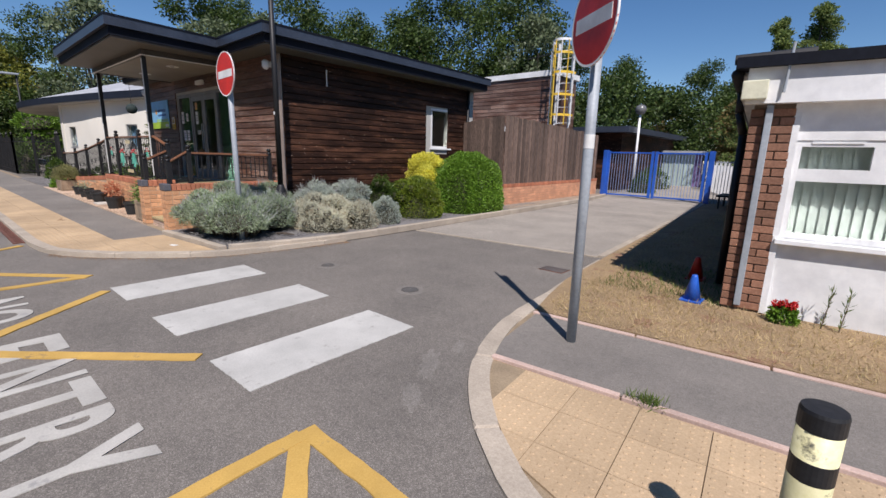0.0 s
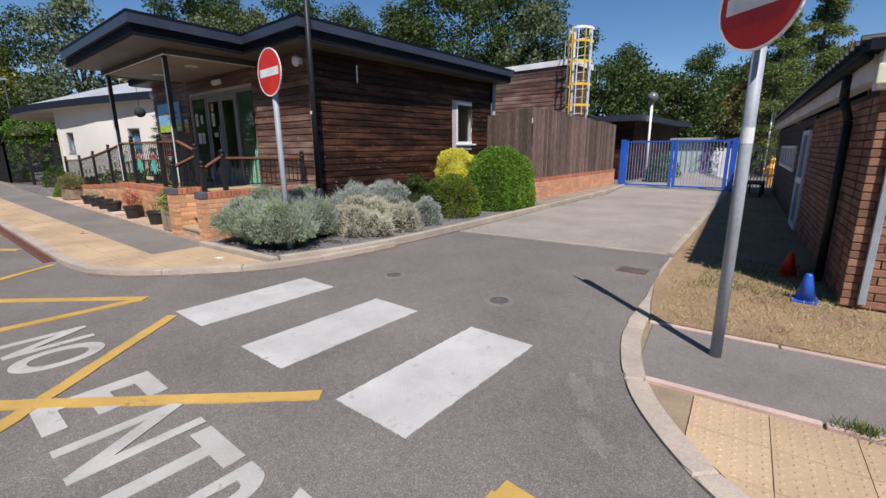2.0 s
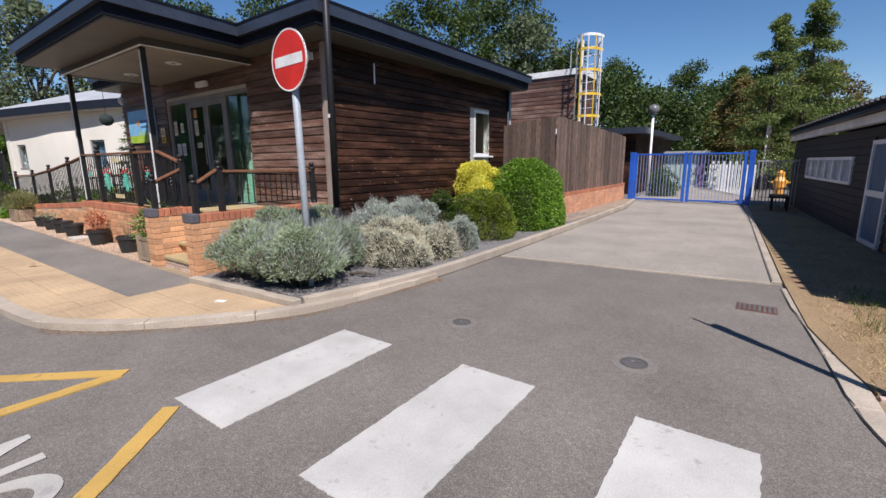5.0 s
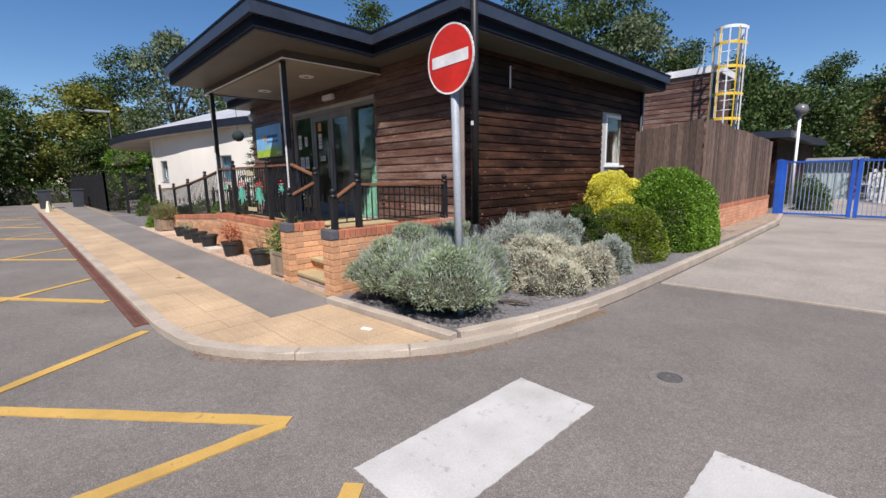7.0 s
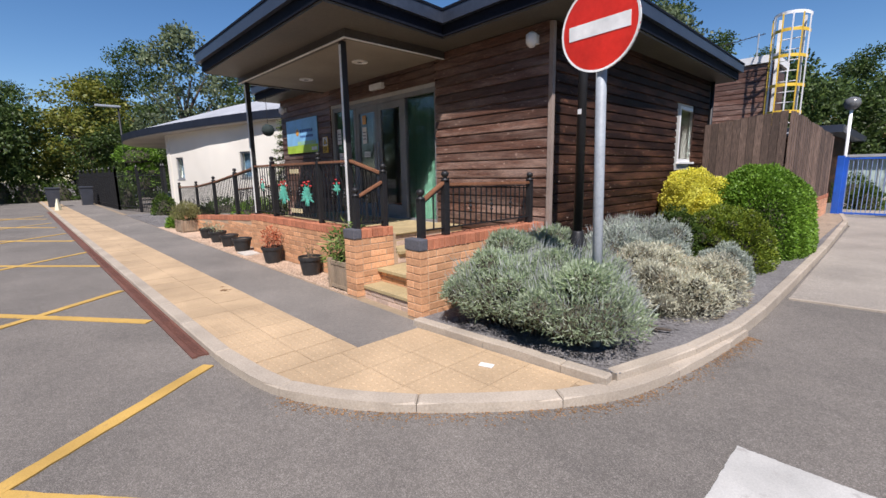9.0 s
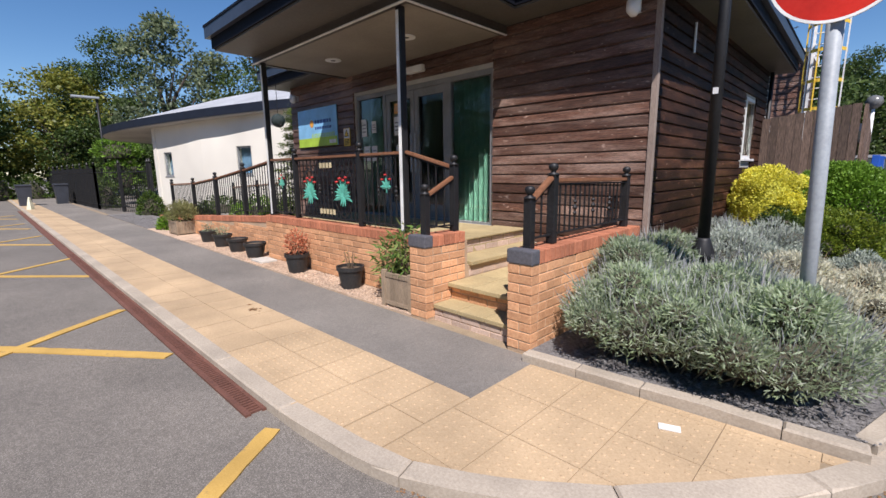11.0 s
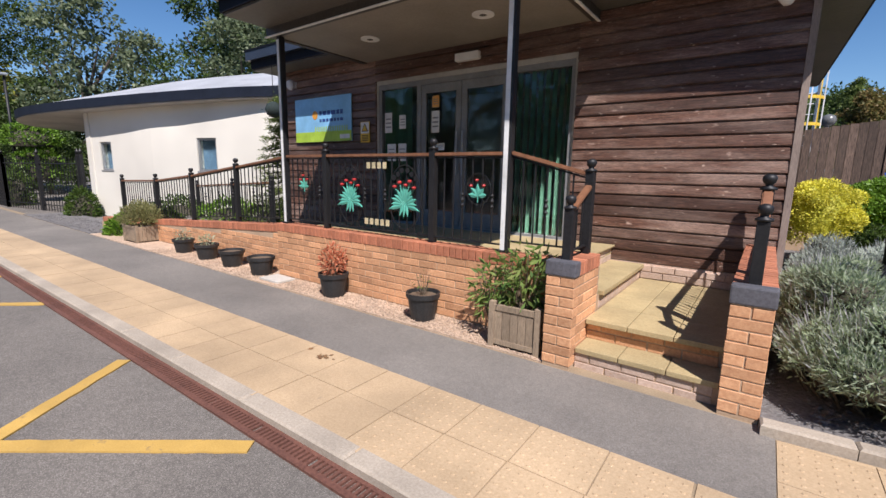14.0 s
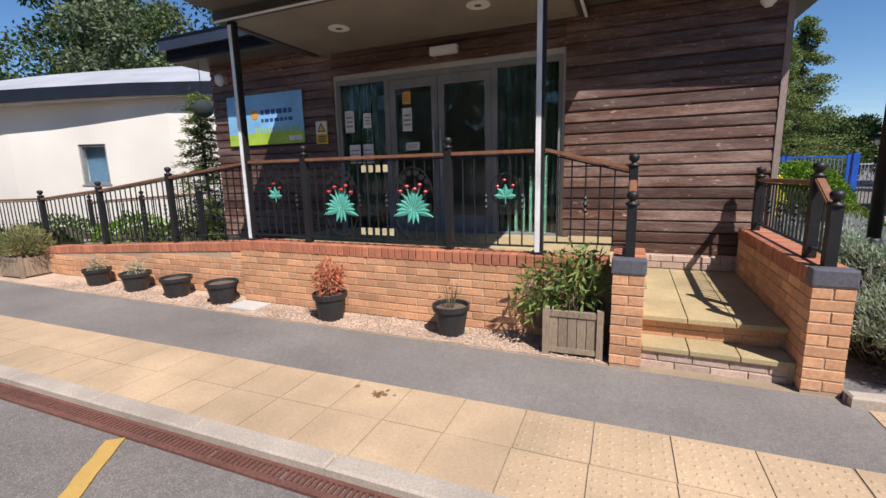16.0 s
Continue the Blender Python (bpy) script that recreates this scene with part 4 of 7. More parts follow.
# ---- near poles and bollard ----
def no_entry(x, y, z0, rz, label, hc, lean=0.0):
    t = thing("road_sign", label, "road sign", "no entry signs", at=(x, y, z0), rz=rz)
    t.matrix_world = pose(x, y, z0, 0, lean, rz)
    part("post", tube((0, 0, -0.1), (0, 0, hc + 0.22), 0.038, None, 16), "grey_steel", t, smooth=True)
    bm = bmesh.new()
    bm_tube(bm, (0, -0.045, hc), (0, -0.052, hc), 0.3, None, 40)
    d = part("disc", bm, "red", t, "round red disc")
    bm = bmesh.new()
    n = 48
    lo = [[bm.verts.new((math.cos(a) * r, yy, hc + math.sin(a) * r)) for a in (2 * math.pi * i / n for i in range(n))] for r, yy in ((0.285, -0.0525), (0.3, -0.0545), (0.3, -0.04))]
    for a, b in zip(lo, lo[1:]):
        for i in range(n):
            bm.faces.new((a[i], a[(i + 1) % n], b[(i + 1) % n], b[i]))
    part("rim", bm, "signwhite", d, "thin white rim")
    part("bar", box(-0.235, -0.056, hc - 0.05, 0.235, -0.0525, hc + 0.05), "signwhite", d, "white bar")
    part("back_plate", tube((0, -0.044, hc), (0, -0.038, hc), 0.298, None, 40), "grey_steel", d)
    for z in (hc - 0.16, hc + 0.14):
        part("clip", box(-0.06, -0.045, z - 0.015, 0.06, 0.042, z + 0.015), "grey_steel", t)
    return t


sg = no_entry(-1.05, 3.3, 0.01, -38, "round red no entry sign on a grey post", 2.36)
part("sticker", lathe([(0.0385, 1.5), (0.0392, 1.5), (0.0392, 1.6), (0.0385, 1.6)], 20), "signwhite", sg, "torn white sticker round the post")
no_entry(-6.3, 3.12, 0.1, -2, "round red no entry sign standing in the lavender", 2.38, -1.3)

bol = thing("bollard", "cream and black banded bollard with scuffed paint", "bollard", at=(0.39, 1.67, 0.01))
part("shaft", lathe([(0.056, 0), (0.056, 0.72)], 28), "cream", bol, "", True)
for z0, z1 in ((0.545, 0.61), (0.22, 0.29)):
    part("band", lathe([(0.056, z0), (0.0568, z0 + 0.001), (0.0568, z1 - 0.001), (0.056, z1)], 28), "black", bol)
part("cap", lathe([(0.0565, 0.7), (0.0575, 0.702), (0.0575, 0.752), (0.054, 0.762), (0.02, 0.764), (0.004, 0.764)], 28), "black", bol, "glossy black cap")

lamp = thing("street_lamp", "tall black lamp post rising from the lavender bed", "street lamp", at=(-7.135, 4.26, 0.1))
part("base", lathe([(0.085, 0.0), (0.085, 0.55), (0.1, 0.56), (0.1, 0.6), (0.06, 0.72), (0.052, 0.74)], 18), "black", lamp, "", True)
part("shaft", tube((0, 0, 0.72), (0, 0, 4.6), 0.048, 0.04, 16), "black", lamp, "", True)
part("lantern", lathe([(0.05, 4.58), (0.16, 4.7), (0.2, 4.9), (0.14, 5.08), (0.03, 5.14)], 18), "globe", lamp, "", True)
part("plate", box(-0.02, -0.052, 1.95, 0.02, -0.045, 2.0), "white", lamp)

# ---- road markings ----
def stroke(a, b, w=0.1):
    a, b = Vector(a), Vector(b)
    d = (b - a).normalized()
    n = Vector((-d.y, d.x)) * (w / 2)
    k = max(2, int((b - a).length / 0.08))
    left = [a + d * ((b - a).length * i / k) + n * (1 + random.uniform(-0.1, 0.1)) for i in range(k + 1)]
    right = [a + d * ((b - a).length * i / k) - n * (1 + random.uniform(-0.1, 0.1)) for i in range(k + 1)]
    return [tuple(p) for p in right + left[::-1]]


def marking(name, poly, z, material, label):
    bm = bmesh.new()
    bm_prism(bm, poly, -0.011, z)
    bmesh.ops.recalc_face_normals(bm, faces=bm.faces[:])
    return tagged(part(name, bm, material), label, "road marking", name.replace("_", " ") + "s", "structure")


def ragged(x0, y0, x1, y1):
    def side(a, b):
        n = 44
        return [(a[0] + (b[0] - a[0]) * i / n + random.uniform(-0.004, 0.004), a[1] + (b[1] - a[1]) * i / n + random.uniform(-0.004, 0.004)) for i in range(n)]
    return side((x0, y0), (x1, y0)) + side((x1, y0), (x1, y1)) + side((x1, y1), (x0, y1)) + side((x0, y1), (x0, y0))


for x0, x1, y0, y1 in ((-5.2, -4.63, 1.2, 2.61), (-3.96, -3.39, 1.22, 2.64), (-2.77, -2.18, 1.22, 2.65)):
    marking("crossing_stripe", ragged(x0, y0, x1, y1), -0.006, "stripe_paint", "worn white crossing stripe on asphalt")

HATCH = [((-5.86, 1.16), (-8.6, -1.25)), ((-5.86, 1.12), (-5.98, -1.6)), ((-5.1, 1.14), (-3.0, -1.3)), ((-2.88, 1.19), (-5.6, -1.25)),
         ((-1.57, 1.2), (-1.5, -1.5)), ((-1.55, 1.18), (0.4, -0.2)), ((-1.6, 1.24), (-0.2, 1.21)),
         ((-8.42, 0.86), (-6.85, -1.4)), ((-10.04, 0.74), (-12.6, -1.25)), ((-11.82, 0.73), (-10.2, -1.4)),
         ((-14.13, 0.76), (-16.6, -1.5)), ((-16.2, 0.76), (-14.2, -1.5)), ((-18.5, 0.66), (-21, -1.5)), ((-20.6, 0.6), (-18.6, -1.5)),
         ((-22.8, 0.5), (-25.3, -1.6)), ((-24.8, 0.45), (-22.8, -1.6)), ((-27, 0.4), (-29.5, -1.6)), ((-29, 0.35), (-27, -1.6))]
for i, (a, b) in enumerate(HATCH):
    marking("yellow_line", stroke(a, b, 0.1), -0.003 + 0.0006 * (i % 5), "yellow_paint", "worn yellow hatching line on asphalt")


def painted_word(text, x0, x1, y0, y1):
    cu = bpy.data.curves.new("lettering", "FONT")
    cu.body, cu.extrude, cu.offset = text, 0.004, 0.022
    tmp = new("tmp", cu)
    bpy.context.view_layer.update()
    me = bpy.data.meshes.new_from_object(tmp.evaluated_get(bpy.context.evaluated_depsgraph_get()))
    bpy.data.objects.remove(tmp)
    co = np.empty(len(me.vertices) * 3)
    me.vertices.foreach_get("co", co)
    co = co.reshape(-1, 3)
    lo, hi = co.min(0), co.max(0)
    me.transform(Matrix.Translation((x0, y0, -0.0055)) @ Matrix.Diagonal(((x1 - x0) / (hi[0] - lo[0]), (y1 - y0) / (hi[1] - lo[1]), 0.6, 1)) @ Matrix.Translation((-lo[0], -lo[1], -hi[2])))
    me.materials.clear()
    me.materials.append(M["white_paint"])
    return me


WORD = (("N", -5.46, -5.12), ("O", -5.06, -4.67), ("E", -4.09, -3.71), ("N", -3.52, -3.16), ("T", -3.1, -2.71), ("R", -2.65, -2.36), ("Y", -2.31, -1.94))
for ch, x0, x1 in WORD:
    tagged(new("road_lettering", painted_word(ch, x0, x1, 0.0, 0.56 if x0 < -4.5 else 0.67 if ch == "Y" else 0.62)), "worn white painted road letter " + ch, "road marking", "road words", "structure")


def disc_thing(name, label, x, y, r, material):
    t = tagged(new(name), label, "manhole", "", "structure")
    t.location = (x, y, -0.012)
    part("surround", lathe([(r * 1.7, 0), (r * 1.68, 0.003), (r * 1.05, 0.004)], 18), "path", t)
    part("rim", lathe([(r, 0), (r, 0.009), (r * 0.88, 0.009), (r * 0.88, 0.005)], 24), material, t)
    part("lid", lathe([(r * 0.84, 0), (r * 0.84, 0.008), (r * 0.3, 0.009), (r * 0.28, 0.006), (0.004, 0.006)], 20), material, t)


disc_thing("manhole_1", "small round iron cover in asphalt", -2.94, 3.37, 0.095, "iron")
disc_thing("manhole_2", "small round iron cover in asphalt", -4.44, 3.36, 0.085, "iron")
gully = tagged(new("drain_grate"), "dark iron gully grate by the kerb", "drain", "", "structure")
part("frame", box(-2.4, 5.22, -0.05, -2.06, 5.47, -0.008), "drain", gully)
for i in range(8):
    part("bar", box(-2.385 + i * 0.041, 5.235, -0.008, -2.36 + i * 0.041, 5.455, -0.001), "iron", gully)

def worn_patch(x, y, rx, ry, turn, seed):
    r = random.Random(seed)
    n = 40
    ca, sa = math.cos(turn), math.sin(turn)
    pts = []
    for i in range(n):
        a = 2 * math.pi * i / n
        k = r.uniform(0.7, 1.25)
        u, v = rx * k * math.cos(a), ry * k * math.sin(a)
        pts.append((x + u * ca - v * sa, y + u * sa + v * ca))
    tagged(part("worn_patch", prism(pts, -0.03, -0.0105), "worn_tarmac"), "pale scuffed patch of worn tarmac by the kerb", "road wear", "worn patches", "structure")


for i, (x, y, rx, ry, a) in enumerate(((-1.62, 2.25, 0.22, 0.07, 2.2), (-1.42, 1.86, 0.16, 0.06, 2.35), (-1.66, 2.62, 0.12, 0.04, 2.0))):
    worn_patch(x, y, rx, ry, a, 20 + i)

channel = tagged(new("drain_channel"), "rust brown slotted drainage channel along the kerb", "drain", "", "structure")
AX = math.degrees(math.atan(SL))
for i in range(46):
    x = -8.66 - i * 0.5
    bm = bmesh.new()
    bm_box(bm, -0.497, -0.13, -0.04, 0, -0.095, 0.004)
    bm_box(bm, -0.497, -0.025, -0.04, 0, 0.0, 0.004)
    bm_box(bm, -0.497, -0.095, -0.05, 0, -0.025, -0.035 if i < 16 else -0.004)
    if i < 16:
        for k in range(14):
            bm_box(bm, -0.49 + k * 0.035, -0.095, -0.02, -0.472 + k * 0.035, -0.025, 0.002)
    ob = part("grating", bm, "drain", channel)
    ob.matrix_basis = pose(x, yline(x, 0.93), 0, 0, 0, AX)

# ---- paving slabs ----
def blister_grid(x0, y0, s, n=6):
    return [(x0 + s * (i + 0.5) / n, y0 + s * (j + 0.5) / n) for i in range(n) for j in range(n)]


plain = slab_mesh([(0, 0), (0.388, 0), (0.388, 0.4), (0, 0.4)], 0.02, PAVE_Z)
plain_me = to_mesh("slab", plain, "slab")
blister_me = to_mesh("slab", slab_mesh([(0, 0), (0.388, 0), (0.388, 0.4), (0, 0.4)], 0.02, PAVE_Z, blister_grid(0, 0, 0.385)), "slab")
for j in range(2):
    part("slab", slab_mesh([(-8.055, 1.03 + 0.4 * j), (-7.76, 1.035 + 0.4 * j), (-7.76, 1.432 + 0.4 * j), (-8.055, 1.427 + 0.4 * j)], 0.02, PAVE_Z, [(-8.02 + 0.066 * (q % 4), 1.07 + 0.4 * j + 0.066 * (q // 4)) for q in range(20)]), "slab", pavement)
for i in range(113):
    x = -8.059 - 0.39 * (i + 1)
    for j in range(2):
        if x + 0.4 < -7.6:
            ob = new("slab", blister_me if i < 4 else plain_me)
            ob.parent = pavement
            y = 1.03 + 0.4 * j + (x + 7.78) * 0.016
            ob.matrix_basis = pose(x, y, random.uniform(-0.001, 0.001), random.uniform(-0.15, 0.15), random.uniform(-0.15, 0.15), AX)
kerb_in = [p for p in inner if -7.9 < p[0] and p[1] < 4.7]
for i in range(7):
    for j in range(5):
        x0, y0 = -7.753 + 0.405 * i, 0.86 + 0.405 * j + 0.012 * i
        poly = clip_poly([(x0, y0), (x0 + 0.405, y0), (x0 + 0.405, y0 + 0.405), (x0, y0 + 0.405)], kerb_in)
        poly = clip_poly(poly, [(-6.05, 2.62), (-7.84, 2.48)]) if poly else poly
        if poly and area(poly) > 0.004:
            part("slab", slab_mesh(poly, 0.02, PAVE_Z, blister_grid(x0, y0, 0.405)), "slab", pavement)

# ---- corner island opposite ----
isl_out = [(-2.02, 6.3), (-1.95, 5.5)] + smooth_line([(-1.87, 4.9), (-1.78, 4.0), (-1.74, 3.4), (-1.58, 2.83), (-1.4, 2.42), (-1.19, 2.12), (-0.95, 1.86), (-0.8, 1.74), (-0.54, 1.54), (0.0, 1.32), (0.7, 1.22)], 2) + [(2.0, 1.3), (8, 1.8), (40, 4.6)]
isl_out = isl_out[:2] + resample(isl_out[1:-3], 0.3)[1:] + resample(isl_out[-4:], 0.9)[1:]
isl_in = offset_line(isl_out, 0.14)
ISL = 0.004
kerb2 = tagged(new("kerb_island"), "curved pale concrete dropped kerb round the corner", "kerb", "", "structure")
kerb_run(kerb2, isl_out, isl_in, -0.1, ISL + 0.003, "kerb", 0.9)
island = structure("pavement_island", prism(isl_in + [(40, 8.0), (-0.3, 5.1), (-1.85, 6.3)], -0.1, ISL - 0.012), "joint", "corner pavement with buff blister slabs", "pavement")


def isl(x, y0):
    return y0 + 0.085 * (x + 1.32)


part("tarmac_strip", prism(clip_poly([(-1.7, isl(-1.7, 2.66)), (14, isl(14, 2.66)), (14, isl(14, 3.68)), (-1.75, isl(-1.75, 3.68))], isl_in[:-2]), -0.03, ISL), "path", island, "dark tarmac footpath")
for y0, x0, top in ((2.645, -1.36, ISL + 0.012), (3.705, -1.6, ISL + 0.012)):
    x = x0
    while x < 6:
        bm = box(0.003, -0.025, -0.05, 0.9, 0.025, top, 0.006)
        ob = part("edging_stone", bm, "pinkkerb", island)
        ob.matrix_basis = pose(x, isl(x, y0), random.uniform(-0.002, 0.002), 0, 0, math.degrees(math.atan(0.085)) + random.uniform(-0.3, 0.3))
        x += 0.91
for i in range(13):
    for j in range(5):
        ca, sa = math.cos(0.085), math.sin(0.085)
        u, v = -0.79 + 0.372 * (i - 1), -0.345 * (j + 1)
        quad = [(-0.695 + (u + 0.79 + du) * ca - (v + dv) * sa, 2.652 + (u + 0.79 + du) * sa + (v + dv) * ca) for du, dv in ((0, 0), (0.372, 0), (0.372, 0.345), (0, 0.345))]
        poly = clip_poly(quad, isl_in[:-2])
        if poly and area(poly) > 0.006:
            bl = [(quad[0][0] + (quad[1][0] - quad[0][0]) * (a + 0.5) / 6 + (quad[3][0] - quad[0][0]) * (b + 0.5) / 6, quad[0][1] + (quad[1][1] - quad[0][1]) * (a + 0.5) / 6 + (quad[3][1] - quad[0][1]) * (b + 0.5) / 6) for a in range(6) for b in range(6)]
            part("slab", slab_mesh(poly, -0.03, ISL, bl), "slab", island)

turf = structure("lawn", prism([(-1.72, 4.2), (-1.6, 3.72), (14, isl(14, 3.73)), (14, 6.7), (-0.3, 5.4), (-1.2, 15.5), (-1.3, 19.5), (-2.6, 17.2), (-2.45, 14.9), (-2.08, 8.3), (-1.98, 6.5), (-1.86, 4.9)], -0.1, 0.02), "grassground", "dry parched grass verge beside the path", "grass")
lane_edge = tagged(new("lane_edging"), "worn concrete edging along the lane", "edging", "", "structure")
le = resample([(-2.1, 6.5), (-2.2, 8.3), (-2.56, 14.9), (-2.72, 17.2)], 0.9)
kerb_run(lane_edge, offset_line(le, -0.1), le, -0.1, 0.03, "kerb", 0.9)


# ---- leaves and plants ----
def leaf_mesh(name, pts, dirs, ups, length, width, material, bend=0.0):
    """Many pointed leaves in one mesh: each is two quads wide enough to be seen, folded along the middle."""
    n = len(pts)
    side = np.cross(dirs, ups)
    side /= np.linalg.norm(side, axis=1, keepdims=True) + 1e-9
    L, W = np.asarray(length).reshape(-1, 1), np.asarray(width).reshape(-1, 1)
    tip = pts + dirs * L - np.array([0, 0, 1.0]) * bend * L
    midp = pts + dirs * L * 0.45
    v = np.stack([pts, midp + side * W * 0.5, tip, midp - side * W * 0.5], 1).reshape(-1, 3)
    me = bpy.data.meshes.new(name)
    me.vertices.add(n * 4)
    me.vertices.foreach_set("co", v.astype(np.float32).ravel())
    me.loops.add(n * 4)
    me.loops.foreach_set("vertex_index", np.arange(n * 4, dtype=np.int32))
    me.polygons.add(n)
    me.polygons.foreach_set("loop_start", np.arange(0, n * 4, 4, dtype=np.int32))
    me.update(calc_edges=True)
    me.materials.append(M[material])
    return me


def unit(a):
    return a / (np.linalg.norm(a, axis=1, keepdims=True) + 1e-9)


rng = np.random.default_rng(7)


def shell(center, radii, n, depth=0.18, power=2.0, low=-0.2):
    """Points and outward directions in the outer layer of a rounded shape."""
    d = unit(rng.normal(size=(n * 2, 3)))
    d = d[d[:, 2] > low][:n]
    k = (np.abs(d) ** power).sum(1, keepdims=True) ** (-1 / power)
    lump = 1 + (0.07 if power < 2.3 else 0.03) * np.sin(d[:, :1] * 9 + center[0] * 5) * np.sin(d[:, 1:2] * 8 + center[1] * 3) + (0.05 if power < 2.3 else 0.02) * np.sin(d[:, 2:] * 13 + center[0])
    r = k * lump * (1 - depth * rng.random((len(d), 1)) ** 1.6)
    return np.array(center) + d * r * np.array(radii), unit(d / np.array(radii))


def core_mesh(bm, center, radii, scale=0.8, n=16, power=2.0):
    prof = [(math.cos(a) * scale, math.sin(a) * scale) for a in [-0.4 + i * (math.pi / 2 + 0.38) / 6 for i in range(7)]]
    rings = []
    for r, z in prof:
        ring = []
        for i in range(n):
            u, v, w = r * math.cos(2 * math.pi * i / n), r * math.sin(2 * math.pi * i / n), z
            k = scale * (abs(u) ** power + abs(v) ** power + abs(w) ** power) ** (-1 / power)
            ring.append(bm.verts.new((center[0] + radii[0] * u * k, center[1] + radii[1] * v * k, center[2] + radii[2] * w * k)))
        rings.append(ring)
    for a, b in zip(rings, rings[1:]):
        for i in range(n):
            bm.faces.new((a[i], a[(i + 1) % n], b[(i + 1) % n], b[i]))
    bm.faces.new(rings[-1])


def shrub(name, label, blobs, material, n, length, width, upward=0.4, base=(0, 0, 0), core="", power=2.0, depth=0.18, low=-0.2, spread=0.6):
    t = thing(name, label, "shrub", "", "", at=base)
    P, D = [], []
    tot = sum(r[0] * r[1] + r[2] * (r[0] + r[1]) for c, r in blobs)
    for c, r in blobs:
        k = int(n * (r[0] * r[1] + r[2] * (r[0] + r[1])) / tot)
        c = tuple(a - b for a, b in zip(c, base))
        p, d = shell(c, r, k, depth, power, low)
        P.append(p), D.append(d)
        bm = bmesh.new()
        if core == "open":
            for k in range(12):
                a = k * 2.4
                bm_tube(bm, (c[0] + 0.03 * math.cos(a), c[1] + 0.03 * math.sin(a), min(0.0, c[2] - r[2])), (c[0] + r[0] * 0.75 * math.cos(a), c[1] + r[1] * 0.75 * math.sin(a), c[2] + r[2] * (0.2 + 0.06 * k)), 0.008, 0.003, 5)
            part("stem", bm, "stem", t)
        else:
            # Solid filler inside the leaves; its default dark colour imitates inner shade.
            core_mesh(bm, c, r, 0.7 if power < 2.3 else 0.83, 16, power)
            part("filler_core", bm, core or "inner", t, "solid core in place of shaded inner twigs")
    P, D = np.concatenate(P), np.concatenate(D)
    D = unit(D + rng.normal(size=D.shape) * spread + np.array([0, 0, upward]))
    U = unit(rng.normal(size=D.shape))
    me = leaf_mesh("foliage", P, D, U, length * rng.uniform(0.6, 1.3, len(P)), width * rng.uniform(0.7, 1.2, len(P)), material)
    ob = new("foliage", me)
    ob.parent = t
    return t


bed_edge = [(-7.83, 2.5), (-7.0, 2.56), (-6.3, 2.61), (-5.99, 2.635), (-5.85, 3.05), (-5.71, 3.6), (-5.59, 4.4), (-5.56, 5.2), (-5.56, 6.6), (-5.58, 10), (-5.68, 14.8), (-5.95, 17.0)]
bed = structure("planting_bed", prism(offset_line(bed_edge, 0.05) + [(-6.34, 17.0), (-6.34, 10.4), (-7.8, 10.4), (-7.8, 4.72), (-7.83, 2.7)], -0.1, 0.1), "bed", "raised bed of dark slate mulch", "ground")
structure("grit_strip", prism([(-6.33, 9.75), (-5.78, 9.9), (-5.8, 14.8), (-6.0, 16.95), (-6.33, 16.95)], 0.0, 0.104), "grit", "gritty soil strip below the fence plinth", "ground")
edge = tagged(new("bed_edging"), "pale block edging round the planting bed", "edging", "", "structure")
for run in (bed_edge[:3] + [(-5.962, 2.637)], [(-5.944, 2.752)] + bed_edge[4:]):
    be_line = resample(run, 0.45)
    kerb_run(edge, be_line, offset_line(be_line, 0.1), 0.0, 0.115, "kerb", 0.45)
verge = structure("bed_verge", prism([p for p in inner if p[0] > -6.6 and 2.2 < p[1] < 3.9] + [(-5.7, 3.95)] + [p for p in bed_edge[3:] if p[1] < 3.7][::-1], -0.09, 0.044), "grit", "gritty strip between bed edging and kerb", "ground")


def scatter(name, label, polyfn, n, size, z, material, flat=0.5):
    """Loose stones: small rough blocks, one mesh."""
    v, f = [], []
    oct_f = ((0, 2, 4), (2, 1, 4), (1, 3, 4), (3, 0, 4), (2, 0, 5), (1, 2, 5), (3, 1, 5), (0, 3, 5))
    for _ in range(n):
        x, y = polyfn()
        s = size * random.uniform(0.5, 1.3)
        a = random.uniform(0, 6.3)
        ca, sa = math.cos(a), math.sin(a)
        o = len(v)
        for px, py, pz in ((s, 0, 0), (-s, 0.1 * s, 0), (0, s * 0.7, 0.1 * s), (0.1 * s, -s * 0.7, 0), (0, 0, s * flat), (0, 0, -s * flat)):
            v.append((x + px * ca - py * sa, y + px * sa + py * ca, z + pz))
        f += [tuple(o + i for i in t) for t in oct_f]
    me = bpy.data.meshes.new(name)
    me.from_pydata(v, [], f)
    me.materials.append(M[material])
    return tagged(new(name, me), label, "stones", "", "stuff")


scatter("slate_chips", "loose dark grey slate chippings in the bed", lambda: (random.uniform(-7.6, -5.95), 2.75 + random.random() ** 1.4 * 9), 3500, 0.028, 0.105, "bed", 0.3)
structure("slate_patch", prism([(-25.5, 2.62), (-19.5, 2.62), (-19.5, 3.9), (-25.5, 3.6)], -0.05, 0.058), "bed", "patch of dark slate chippings by the pavement", "ground")
scatter("slate_patch_chips", "loose slate chippings", lambda: (random.uniform(-25, -19.6), random.uniform(2.66, 3.5)), 900, 0.03, 0.062, "bed", 0.3)
gravel = structure("gravel_strip", prism([(-19.5, 2.6), (-9.2, 2.62), (-9.2, 3.03), (-13.2, 3.03), (-13.2, 3.2), (-19.5, 3.2)], -0.05, 0.06), "gravel", "strip of pale gravel under the brick wall", "ground")
